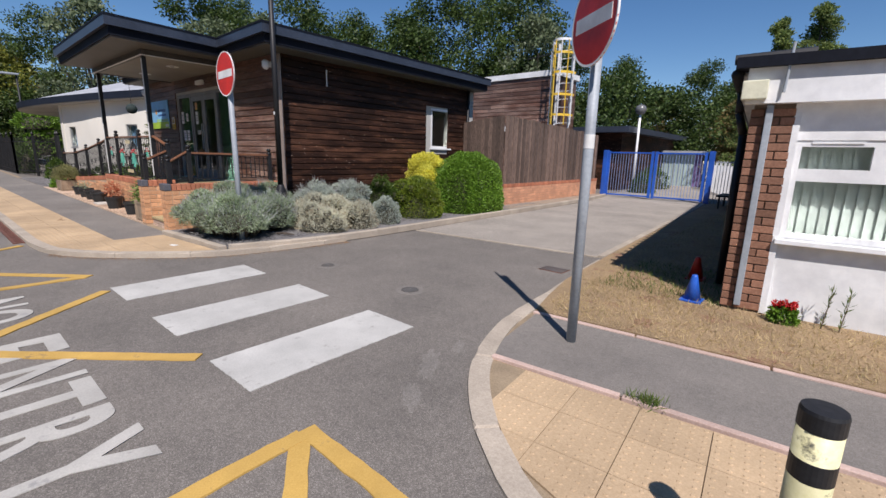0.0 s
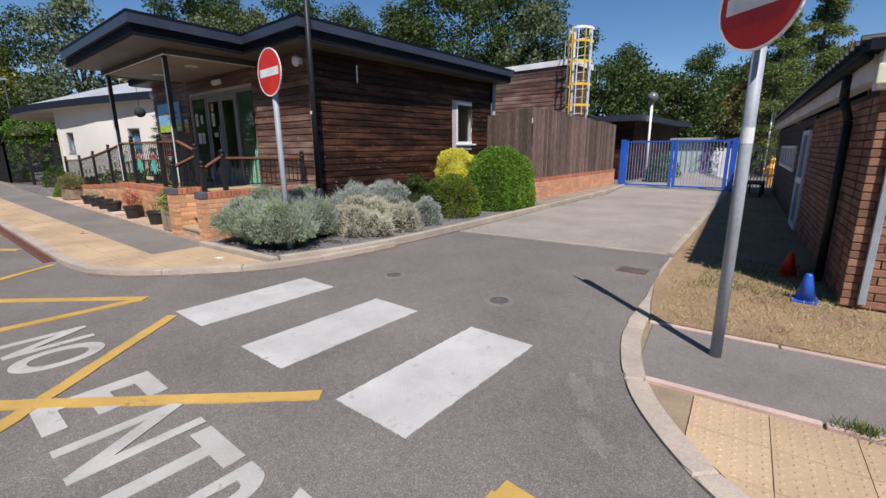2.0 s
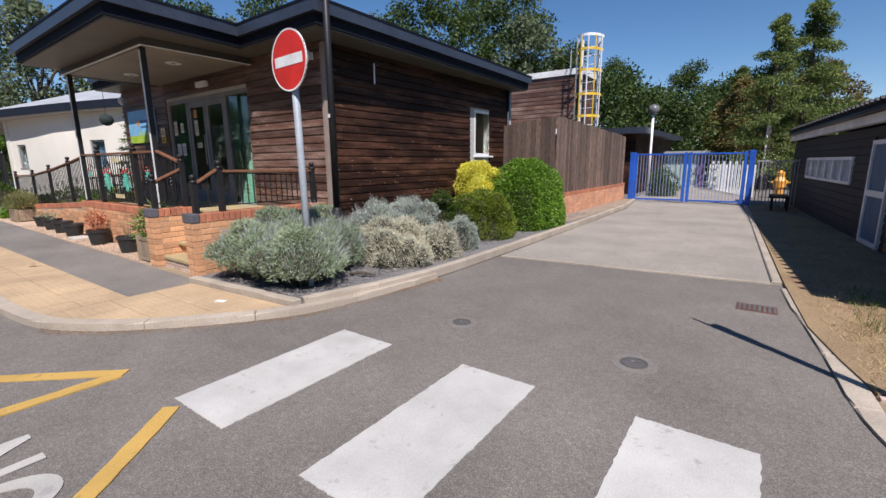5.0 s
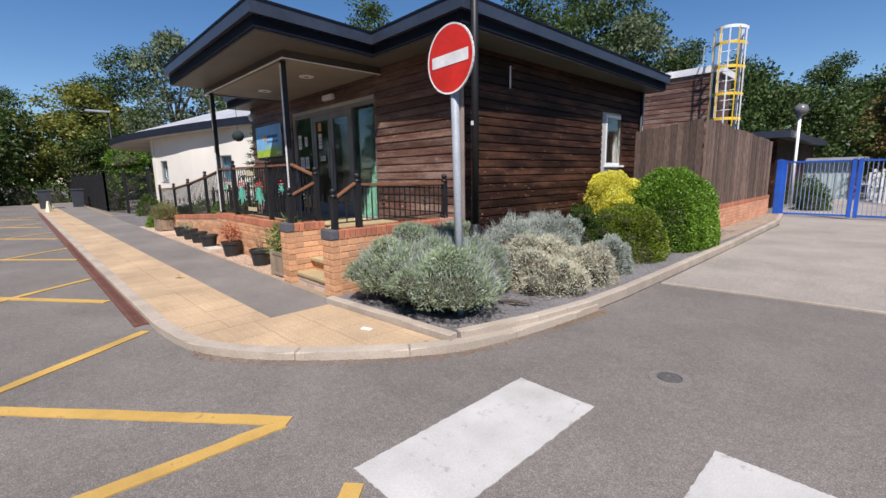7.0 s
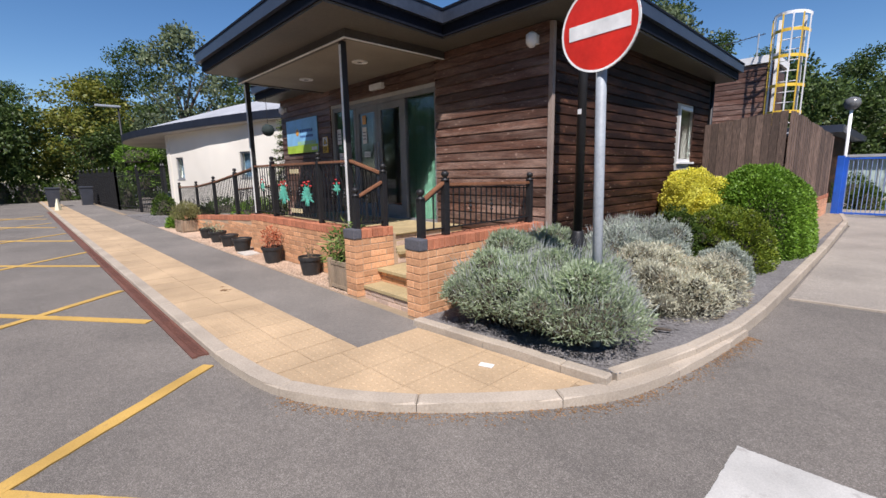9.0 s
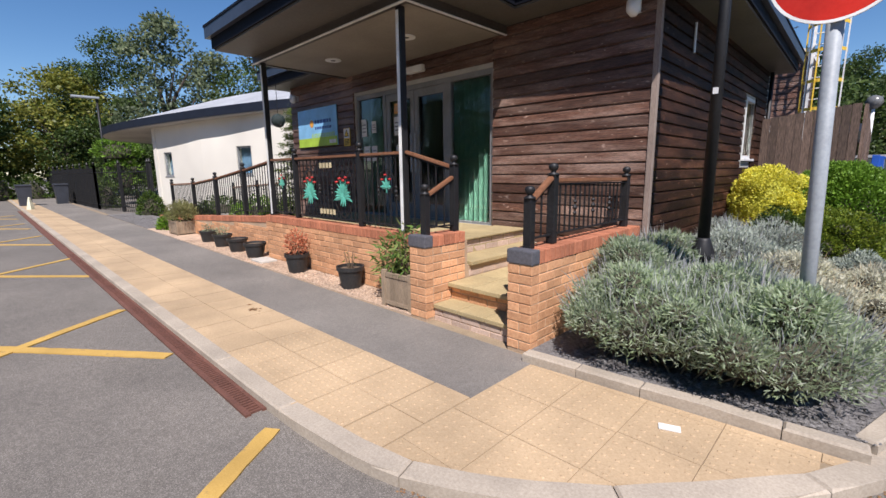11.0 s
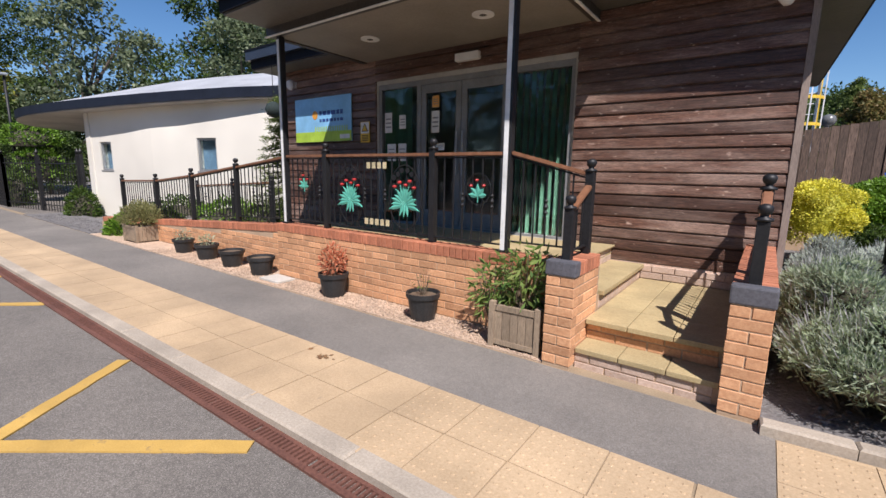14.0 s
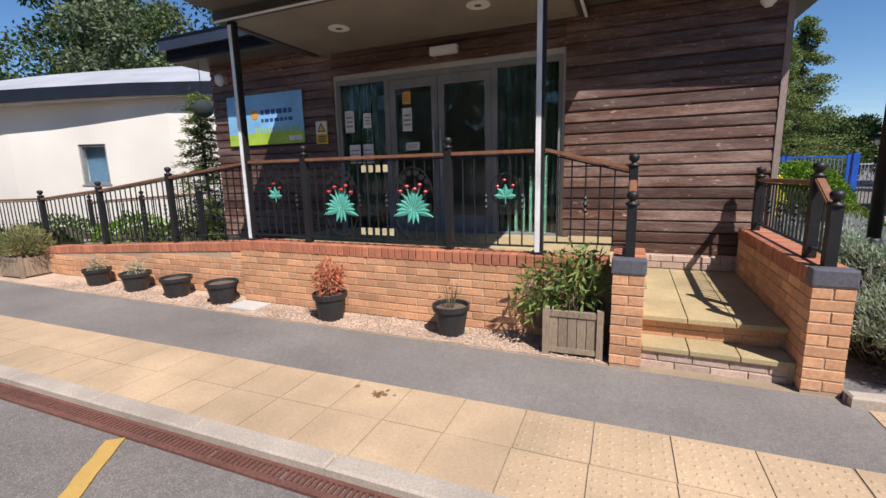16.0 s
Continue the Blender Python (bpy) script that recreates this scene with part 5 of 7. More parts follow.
scatter("gravel", "loose pale pink and buff gravel", lambda: (random.uniform(-16.5, -9.25), random.uniform(2.63, 3.0)), 5200, 0.016, 0.064, "gravel", 0.6)



def clumpy(blobs, per, size, seed):
    """Each blob with smaller clumps on its upper half, so that the outline is uneven."""
    r = random.Random(seed)
    out = list(blobs)
    for c, rad in blobs:
        for _ in range(per):
            a, e = r.uniform(0, 2 * math.pi), r.uniform(0.05, 1.3)
            k = r.uniform(0.72, 0.95)
            q = size * r.uniform(0.7, 1.35)
            out.append(((c[0] + rad[0] * k * math.cos(a) * math.cos(e), c[1] + rad[1] * k * math.sin(a) * math.cos(e), c[2] + rad[2] * k * math.sin(e)), (q, q, q * 0.9)))
    return out


def spikes(t, base, blobs, n, length, width, material, name="shoot", low=0.1, upward=1.0):
    """Long thin shoots that stand out of the foliage."""
    P, D = [], []
    for c, r in blobs:
        p, d = shell(tuple(u - v for u, v in zip(c, base)), r, n // len(blobs), 0.12, 2.0, low)
        P.append(p), D.append(d)
    P, D = np.concatenate(P), np.concatenate(D)
    D = unit(D + rng.normal(size=D.shape) * 0.35 + np.array([0, 0, upward]))
    ob = new(name, leaf_mesh(name, P, D, unit(rng.normal(size=D.shape)), length * rng.uniform(0.5, 1.3, len(P)), width * rng.uniform(0.7, 1.3, len(P)), material))
    ob.parent = t


LB = (-7.0, 3.2, 0.1)
LAV = [((-7.1, 3.08, 0.36), (0.66, 0.5, 0.36)), ((-7.4, 3.6, 0.34), (0.42, 0.55, 0.46)), ((-6.45, 3.08, 0.34), (0.56, 0.46, 0.34)), ((-7.48, 4.15, 0.34), (0.34, 0.42, 0.5)), ((-6.75, 3.35, 0.36), (0.6, 0.45, 0.4)), ((-6.72, 3.84, 0.3), (0.36, 0.34, 0.44))]
lav = shrub("lavender", "grey green lavender bush spilling over the bed edge", clumpy(LAV, 7, 0.15, 3), "lavender", 78000, 0.05, 0.0105, 0.55, LB, spread=0.75, depth=0.3, low=-0.25)
spikes(lav, LB, LAV, 4200, 0.13, 0.006, "lavender_tip", "flower_stalk", 0.0)
bm = bmesh.new()
for k in range(130):
    a, r0 = k * 2.4, 0.15 + 0.75 * (k / 130) ** 0.5
    x, y = math.cos(a) * r0 * 0.92 + 0.1, math.sin(a) * r0 * 0.42
    bm_tube(bm, (x * 0.8, y * 0.75, -0.01), (x + random.uniform(-0.08, 0.08), y + random.uniform(-0.06, 0.06), random.uniform(0.12, 0.24)), 0.008, 0.004, 4)
part("woody_base", bm, "stem", lav, "bare woody stems")
SB = (-6.3, 4.85, 0.1)
SAN = [((-6.22, 4.52, 0.15), (0.44, 0.42, 0.36)), ((-6.62, 4.5, 0.16), (0.4, 0.36, 0.48)), ((-6.05, 5.15, 0.15), (0.34, 0.36, 0.4)), ((-6.5, 4.95, 0.15), (0.42, 0.42, 0.5))]
san = shrub("santolina", "pale dry santolina bush browning at the base", clumpy(SAN, 6, 0.14, 5), "santolina", 34000, 0.042, 0.011, 0.5, SB, low=-0.35, depth=0.28)
spikes(san, SB, SAN, 3000, 0.075, 0.006, "dry_stalk", "dry_stalk", -0.35, 0.3)
VB = (-6.95, 5.3, 0.1)
SIL = [((-7.05, 4.95, 0.15), (0.5, 0.46, 0.72)), ((-6.85, 5.55, 0.15), (0.46, 0.44, 0.72)), ((-7.3, 5.9, 0.15), (0.35, 0.45, 0.7))]
sil = shrub("silver_shrub", "silvery grey shrub against the timber wall", clumpy(SIL, 7, 0.15, 8), "silver", 34000, 0.045, 0.0105, 0.6, VB, depth=0.28)
spikes(sil, VB, SIL, 3500, 0.11, 0.0045, "lavender_tip", "flower_stalk", 0.1)
shrub("silver_ball", "small rounded silvery shrub", clumpy([((-6.1, 5.87, 0.16), (0.26, 0.28, 0.44))], 4, 0.11, 2), "silver", 9000, 0.038, 0.0105, 0.4, (-6.1, 5.87, 0.1))
DB = (-6.9, 6.45, 0.1)
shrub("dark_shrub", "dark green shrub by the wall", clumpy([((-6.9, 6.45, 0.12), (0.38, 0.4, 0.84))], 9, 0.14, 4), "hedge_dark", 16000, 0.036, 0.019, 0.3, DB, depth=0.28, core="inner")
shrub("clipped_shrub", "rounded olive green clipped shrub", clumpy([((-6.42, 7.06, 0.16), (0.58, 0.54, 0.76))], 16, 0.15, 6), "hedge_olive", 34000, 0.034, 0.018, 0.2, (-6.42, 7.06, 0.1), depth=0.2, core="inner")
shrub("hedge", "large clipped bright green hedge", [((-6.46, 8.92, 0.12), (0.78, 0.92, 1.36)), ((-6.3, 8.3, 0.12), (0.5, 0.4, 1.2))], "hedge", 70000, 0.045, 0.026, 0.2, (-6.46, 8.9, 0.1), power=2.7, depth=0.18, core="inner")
shrub("golden_shrub", "bright golden yellow shrub growing in the hedge", clumpy([((-7.26, 8.3, 0.86), (0.5, 0.55, 0.6))], 10, 0.16, 9), "hedge_yellow", 20000, 0.036, 0.022, 0.3, (-7.26, 8.3, 0.1), low=-0.6, depth=0.2, core="hedge_yellow")
bm = bmesh.new()
for a in range(5):
    bm_tube(bm, (-7.26 + 0.05 * math.cos(a), 8.3 + 0.05 * math.sin(a), 0.05), (-7.26 + 0.25 * math.cos(a * 1.3), 8.3 + 0.25 * math.sin(a * 1.3), 0.8), 0.015, 0.008, 5)
gs = bpy.data.objects["golden_shrub"]
st = part("stem", bm, "stem", gs)
st.matrix_parent_inverse = gs.matrix_world.inverted()


def tree_variant(seed, height, spread, material, kind="broad", leaves=11000, size=0.2):
    r = random.Random(seed)
    g = np.random.default_rng(seed)
    t = thing("tree", "", "tree", "")
    bm = bmesh.new()
    bm_tube(bm, (0, 0, -0.3), (0.1, 0.05, height * 0.5), 0.03 * height, 0.015 * height, 8)
    clumps = []
    if kind == "conifer":
        bm_tube(bm, (0.1, 0.05, height * 0.5), (0, 0, height * 0.97), 0.015 * height, 0.01, 6)
        for i in range(95):
            f = i / 95
            z = height * (0.1 + 0.88 * f)
            R = spread * (1 - f) ** 0.8 * r.uniform(0.6, 1.1) + 0.15
            a = r.uniform(0, 6.3)
            end = (math.cos(a) * R, math.sin(a) * R, z - R * 0.12)
            bm_tube(bm, (0, 0, z), end, 0.03, 0.008, 5)
            for k in (0.45, 0.8, 1.0):
                clumps.append(((end[0] * k, end[1] * k, z - R * 0.12 * k), (0.24 * R + 0.25, 0.24 * R + 0.25, 0.26)))
    else:
        for i in range(9):
            a = 2.4 * i + r.uniform(-0.3, 0.3)
            z0 = height * r.uniform(0.22, 0.5)
            R = spread * r.uniform(0.35, 0.62)
            end = Vector((math.cos(a) * R, math.sin(a) * R, height * r.uniform(0.45, 0.76)))
            bm_tube(bm, (0.06, 0.03, z0), end, 0.011 * height, 0.02, 6)
        for i in range(70):
            a, f = r.uniform(0, 6.3), r.random()
            z = height * (0.16 + 0.8 * f)
            R = spread * (math.sin(math.pi * min(1, 0.2 + 0.78 * f)) ** 0.7) * math.sqrt(r.random()) * 0.95
            s = spread * r.uniform(0.17, 0.3)
            clumps.append(((math.cos(a) * R, math.sin(a) * R, z), (s, s, s * 0.75)))
    part("trunk", bm, "bark", t)
    P, D = [], []
    per = leaves // len(clumps)
    for c, rad in clumps:
        d = unit(g.normal(size=(per, 3)))
        P.append(np.array(c) + d * np.array(rad) * g.uniform(0.3, 1.08, (per, 1)))
        D.append(d)
    P, D = np.concatenate(P), unit(np.concatenate(D) + g.normal(size=(per * len(clumps), 3)) * 0.9 - np.array([0, 0, 0.3]))
    me = leaf_mesh("crown", P, D, unit(g.normal(size=D.shape)), size * g.uniform(0.6, 1.3, len(P)), size * 0.62 * g.uniform(0.7, 1.2, len(P)), material)
    ob = new("crown", me)
    ob.parent = t
    return t


VAR = {
    "a": (tree_variant(1, 10, 3.4, "tree", leaves=14500, size=0.17), "tall green broadleaf tree behind the buildings"),
    "b": (tree_variant(2, 10, 3.0, "tree", leaves=14500, size=0.165), "dense dark green tree behind the buildings"),
    "c": (tree_variant(3, 9, 2.6, "tree_light", leaves=8000), "pale feathery tree with thin grey green crown"),
    "d": (tree_variant(4, 8, 3.4, "tree_yellow"), "yellowing broadleaf tree at the boundary"),
    "e": (tree_variant(5, 8, 2.8, "tree_brown"), "tree with browning summer leaves"),
    "f": (tree_variant(6, 12, 3.4, "conifer", "conifer", 22000, 0.16), "tall layered conifer beyond the gate"),
    "h": (tree_variant(9, 9, 3.6, "tree", leaves=3500, size=0.34), "broad green tree across the car park"),
    "g": (tree_variant(8, 6, 3.2, "tree", leaves=10000), "low bushy dark green tree"),
}
PLANT = [
    ("a", -31, 25, 1.35), ("b", -26, 26, 1.2), ("a", -22.5, 27, 1.35), ("b", -17.5, 30, 1.25), ("a", -14, 31, 1.0), ("b", -11.5, 33, 0.85), ("c", -15.5, 28, 1.15), ("b", -20.5, 31, 1.35), ("a", -25, 25, 1.25), ("g", -28, 22, 1.5), ("b", -33, 21, 1.4),
    ("a", -7.5, 39, 0.8), ("e", -10, 37, 0.85), ("c", -3.6, 48, 0.9), ("b", -0.5, 47, 0.8), ("g", -9.5, 27, 1.0), ("g", -8.5, 33, 1.1), ("e", 0.5, 40, 1.0), ("f", -2.3, 27.5, 0.66), ("f", -0.9, 29.5, 0.7), ("e", 2.5, 43, 0.72), ("e", -3.8, 36, 0.85), ("g", 6.0, 41, 0.75), ("f", -4.2, 38, 0.6),
    ("b", 9, 36, 1.1), ("a", 13, 38, 1.1), ("f", 16, 36, 0.9), ("e", 11.5, 30, 0.95), ("b", 20, 34, 1.1), ("a", 27, 36, 1.1), ("g", 4, 36, 0.7), ("g", -4, 42, 1.2), ("g", 1.0, 33, 0.8), ("g", -6, 44, 1.3), ("b", -5, 50, 0.8), ("f", 8, 33, 0.85), ("b", 6.5, 27, 0.9), ("e", 10, 25, 0.9), ("f", 13, 30, 0.95), ("b", 16, 27, 1.0),
    ("c", -33, 14, 1.2), ("a", -38, 16, 1.4), ("c", -43, 9.5, 1.35), ("b", -46, 7, 1.05), ("d", -47, 4, 1.15), ("b", -50, 0, 0.85), ("g", -49, -3, 1.1), ("b", -52, -8, 0.85), ("a", -54, -14, 0.8), ("c", -47, 14, 1.3), ("c", -37, 20, 1.35), ("a", -42, 20, 1.35), ("g", -41, 8, 0.9), ("g", -44, 5.5, 0.9), ("b", -55, 6, 1.05), ("a", -36, 27, 1.15),
    ("g", -39, 6.2, 0.62), ("g", -52, 4, 1.2), ("g", -46, -1.5, 1.2), ("g", -45, 14, 1.2), ("g", -36, 15, 1.1), ("g", -30, 19, 1.2), ("g", -25, 21, 1.2), ("g", -50, -12, 1.2), ("g", -43, -5, 1.2), ("g", -41, -10, 1.2), ("b", -47, -6, 0.95),
    ("h", -30, -17, 0.8), ("h", -26, -15, 1.1), ("h", -22, -17, 0.85), ("h", -18.5, -15, 1.2), ("h", -15, -17, 0.85), ("h", -11.5, -15, 1.2), ("h", -8, -17, 0.85), ("h", -4.5, -15, 1.2), ("h", -1, -17, 0.85), ("h", 3, -15, 1.2), ("h", 7, -18, 0.8), ("h", -34, -15, 1.1), ("h", -38, -17, 0.8), ("h", -8, -32, 1.1), ("h", 10, -30, 1.1), ("h", 26, -12, 1.1), ("h", 30, 10, 1.1), ("h", -42, -26, 1.1), ("h", 24, -24, 1.0), ("h", 1, -34, 1.1), ("h", -17, -33, 1.15),
]
used = set()
for i, (k, x, y, s) in enumerate(PLANT):
    src, label = VAR[k]
    m = pose(x, y, -0.1, 0, 0, 47 * i)
    if k in used:
        t = copy_thing(src, m)
    else:
        t = src
        used.add(k)
        t.matrix_world = m
    t.scale = (s * (0.95 + 0.1 * ((i * 7) % 3)), s, s * (0.95 + 0.05 * ((i * 5) % 4)))
    tagged(t, label, "tree", "boundary trees")


# ---- railings ----
def newel(parent, x, y, z0, z1, w=0.066):
    p = part("post", box(x - w / 2, y - w / 2, z0, x + w / 2, y + w / 2, z1 - 0.1, 0.004), "black", parent)
    part("finial", lathe([(0.046, z1 - 0.1), (0.046, z1 - 0.085), (0.02, z1 - 0.075), (0.02, z1 - 0.065), (0.034, z1 - 0.052), (0.04, z1 - 0.03), (0.034, z1 - 0.01), (0.012, z1)], 14, (x, y, 0)), "black", p, "ball finial", True)


def rail_panel(parent, a, b, za, zb, ha, hb, gap=0.105, fancy=3):
    """Brown handrail, bottom rail and bars between two posts; za, zb bottom heights, ha, hb top heights."""
    a, b = Vector(a), Vector(b)
    L = (b - a).length

    def rail(h0, h1, w, t, mat, name):
        bm = bmesh.new()
        d = (b - a) / L
        n = Vector((-d.y, d.x)) * w / 2
        vs = []
        for p, h in ((a, h0), (b, h1)):
            for sgn, dz in ((-1, 0), (1, 0), (1, t), (-1, t)):
                q = p + n * sgn
                vs.append(bm.verts.new((q.x, q.y, h + dz)))
        for f in ((0, 1, 2, 3), (7, 6, 5, 4), (0, 4, 5, 1), (1, 5, 6, 2), (2, 6, 7, 3), (3, 7, 4, 0)):
            bm.faces.new([vs[i] for i in f])
        bmesh.ops.recalc_face_normals(bm, faces=bm.faces[:])
        bmesh.ops.bevel(bm, geom=bm.edges[:], offset=min(t, w) * 0.2, segments=2, affect="EDGES")
        part(name, bm, mat, parent)

    rail(ha - 0.035, hb - 0.035, 0.055, 0.035, "handrail", "handrail")
    rail(ha - 0.055, hb - 0.055, 0.03, 0.014, "black", "top_rail")
    rail(za + 0.05, zb + 0.05, 0.03, 0.014, "black", "bottom_rail")
    n = max(1, int(L / gap))
    for i in range(1, n):
        f = i / n
        p = a + (b - a) * f
        z0, z1 = za + (zb - za) * f + 0.05, ha + (hb - ha) * f - 0.05
        bm = bmesh.new()
        bm_box(bm, p.x - 0.006, p.y - 0.006, z0, p.x + 0.006, p.y + 0.006, z1)
        if fancy and i % fancy == 0:
            zm = (z0 + z1) / 2
            bm_lathe(bm, [(0.006, -0.07), (0.02, -0.05), (0.006, -0.03), (0.022, 0.0), (0.006, 0.03), (0.02, 0.05), (0.006, 0.07)], 8, (p.x, p.y, zm))
        part("bar", bm, "black", parent)


RY = 3.1
DKZ = 0.78
rail = thing("railing", "black iron entrance railing with brown handrail", "railing", at=(0, 0, 0))
for x in (-12.28, -10.64):
    newel(rail, x, RY, DKZ, 1.8)
rail_panel(rail, (-13.05, RY), (-12.31, RY), DKZ, DKZ, 1.665, 1.665)
rail_panel(rail, (-12.25, RY), (-10.67, RY), DKZ, DKZ, 1.665, 1.665)
rail_panel(rail, (-10.61, RY), (-9.85, RY), DKZ, DKZ, 1.665, 1.665)
newel(rail, -9.085, 3.12, 0.85, 1.6)
rail_panel(rail, (-9.77, RY), (-9.11, 3.12), DKZ + 0.04, DKZ + 0.04, 1.67, 1.5)
newel(rail, -9.085, 2.72, 0.855, 1.33)
rail_panel(rail, (-9.085, 3.09), (-9.085, 2.75), 0.86, 0.86, 1.4, 1.24, 0.09, 0)
ramp_rail = thing("ramp_railing", "black iron railing sloping down along the ramp", "railing", at=(0, 0, 0))
RP = [(-13.13, 0.76, 1.66), (-14.6, 0.69, 1.52), (-16.1, 0.56, 1.36), (-17.6, 0.45, 1.24), (-19.35, 0.36, 1.2)]
for i, (x, z0, z1) in enumerate(RP):
    if i:
        newel(ramp_rail, x, 3.24, z0 - 0.02, z1 + 0.12)
        x2, y2, z2 = RP[i - 1]
        rail_panel(ramp_rail, (x + 0.03, 3.24), (x2 - 0.03, 3.24 if i > 1 else 3.16), z0, y2, z1, z2, 0.11, 4)
back_rail = thing("inner_ramp_railing", "black iron railing on the far side of the ramp", "railing", at=(0, 0, 0))
for i, x in enumerate((-15.9, -17.4, -19.0)):
    newel(back_rail, x, 4.66, 0.3, 1.36 - 0.08 * i)
    if i:
        rail_panel(back_rail, (x + 0.03, 4.66), (x + 1.5, 4.66), 0.3, 0.3, 1.24 - 0.08 * i, 1.32 - 0.08 * i, 0.11, 0)
side_rail = thing("step_railing", "short black iron railing on the brick step wall", "railing", at=(0, 0, 0))
newel(side_rail, -7.945, 2.73, 0.855, 1.33)
newel(side_rail, -7.945, 3.06, 0.855, 1.5)
newel(side_rail, -7.945, 4.5, 0.855, 1.47)
rail_panel(side_rail, (-7.945, 2.76), (-7.945, 3.03), 0.87, 0.87, 1.24, 1.4, 0.09, 0)
rail_panel(side_rail, (-7.945, 3.09), (-7.945, 4.47), 0.87, 0.87, 1.38, 1.36, 0.085, 4)


def flower_motif(x, z, s, round_only=False):
    t = thing("flower_ornament", "painted iron flowers with teal leaves on the railing", "ornament", "railing flowers", at=(x, RY - 0.02, z))
    n = 32
    rx, rz = (0.135 * s, 0.145 * s) if round_only else (0.165 * s, 0.255 * s)
    bm = bmesh.new()
    rings = [[bm.verts.new((math.cos(2 * math.pi * i / n) * (rx + g), yy, math.sin(2 * math.pi * i / n) * (rz + g))) for i in range(n)] for g, yy in ((0, -0.004), (0.009, -0.004), (0.009, 0.004), (0, 0.004))]
    for k in range(4):
        u, v = rings[k], rings[(k + 1) % 4]
        for i in range(n):
            bm.faces.new((u[i], u[(i + 1) % n], v[(i + 1) % n], v[i]))
    part("ring", bm, "black", t)

    def frond(px, pz, ang, ln, w, droop):
        """A leaf that arches out and hangs at the tip."""
        bm = bmesh.new()
        k = 7
        rows = []
        for q in range(k):
            f = q / (k - 1)
            a2 = ang
            cx, cz = px + math.cos(a2) * ln * f, pz + math.sin(a2) * ln * f - droop * ln * f * f
            half = w * math.sin(math.pi * (0.08 + 0.92 * f)) * 0.5 + 0.001
            nx, nz = -math.sin(a2), math.cos(a2)
            rows.append([bm.verts.new((cx + nx * g, yy - 0.012 * f, cz + nz * g)) for g, yy in ((-half, -0.002), (0, -0.009), (half, -0.002), (0, 0.002))])
        for u, v in zip(rows, rows[1:]):
            for i in range(4):
                bm.faces.new((u[i], u[(i + 1) % 4], v[(i + 1) % 4], v[i]))
        bmesh.ops.recalc_face_normals(bm, faces=bm.faces[:])
        part("leaf", bm, "teal", t)

    def bloom(px, pz, r):
        part("bloom", lathe([(r * 0.35, -r * 0.6), (r * 0.85, -r * 0.35), (r, r * 0.1), (r * 0.75, r * 0.5), (r * 0.55, r * 0.45), (r * 0.3, r * 0.6)], 9, (px, -0.012, pz)), "reddeco", t, "red enamel bloom")

    if round_only:
        for k in range(5):
            frond(0, -0.07 * s, math.radians(90 + (k - 2) * 38), (0.13 - 0.012 * abs(k - 2)) * s, 0.05 * s, 0.1)
        part("stem", tube((0, -0.004, -0.13 * s), (0, -0.006, 0.05 * s), 0.005 * s, 0.004 * s, 6), "teal", t)
        for px, pz in ((-0.01, 0.085), (0.07, 0.035), (-0.075, 0.03)):
            bloom(px * s, pz * s, 0.02 * s)
        return
    base = -0.07 * s
    for k in range(13):
        g = (k - 6) / 6
        frond(0.015 * g * s, base + 0.03 * s * (1 - abs(g)), math.radians(90 - 88 * g), (0.15 - 0.02 * (k % 2)) * s, 0.04 * s, 0.05 + 0.2 * abs(g))
    for k in (-1, 0, 1):
        frond(0.012 * k * s, base + 0.03 * s, math.radians(-90 + 16 * k), 0.115 * s, 0.03 * s, 0.0)
    for px, pz in ((-0.1, 0.085), (-0.045, 0.12), (0.02, 0.1), (0.06, 0.13), (0.105, 0.08)):
        part("stem", tube((px * 0.2 * s, -0.004, base + 0.05 * s), (px * s, -0.008, pz * s - 0.012 * s), 0.0042 * s, 0.0032 * s, 6), "teal", t)
        bloom(px * s, pz * s, 0.019 * s)
    for k in (-1, 1):
        for r in range(3):
            part("scroll", lathe([(0.014 * s, -0.003), (0.021 * s, -0.003), (0.021 * s, 0.003), (0.014 * s, 0.003)], 12), "black", t).matrix_basis = pose(k * (0.03 + 0.042 * r) * s, 0, (0.215 - 0.03 * r) * s, 90)


flower_motif(-11.83, 1.21, 1.3)
flower_motif(-11.0, 1.21, 1.3)
flower_motif(-12.68, 1.33, 0.95, True)
flower_motif(-10.1, 1.33, 0.95, True)
for n, z in ((4, 1.54), (5, 0.92)):
    for i in range(n):
        x = -11.415 + (i - (n - 1) / 2) * 0.082
        o = thing("letter_plate", "small pale gold metal letter plate on the railing", "ornament", "letter plates", at=(x, RY - 0.015, z))
        bm = bmesh.new()
        bm_box(bm, -0.022, -0.006, -0.034, 0.022, 0.006, 0.034)
        part("plate", bm, "gold", o)

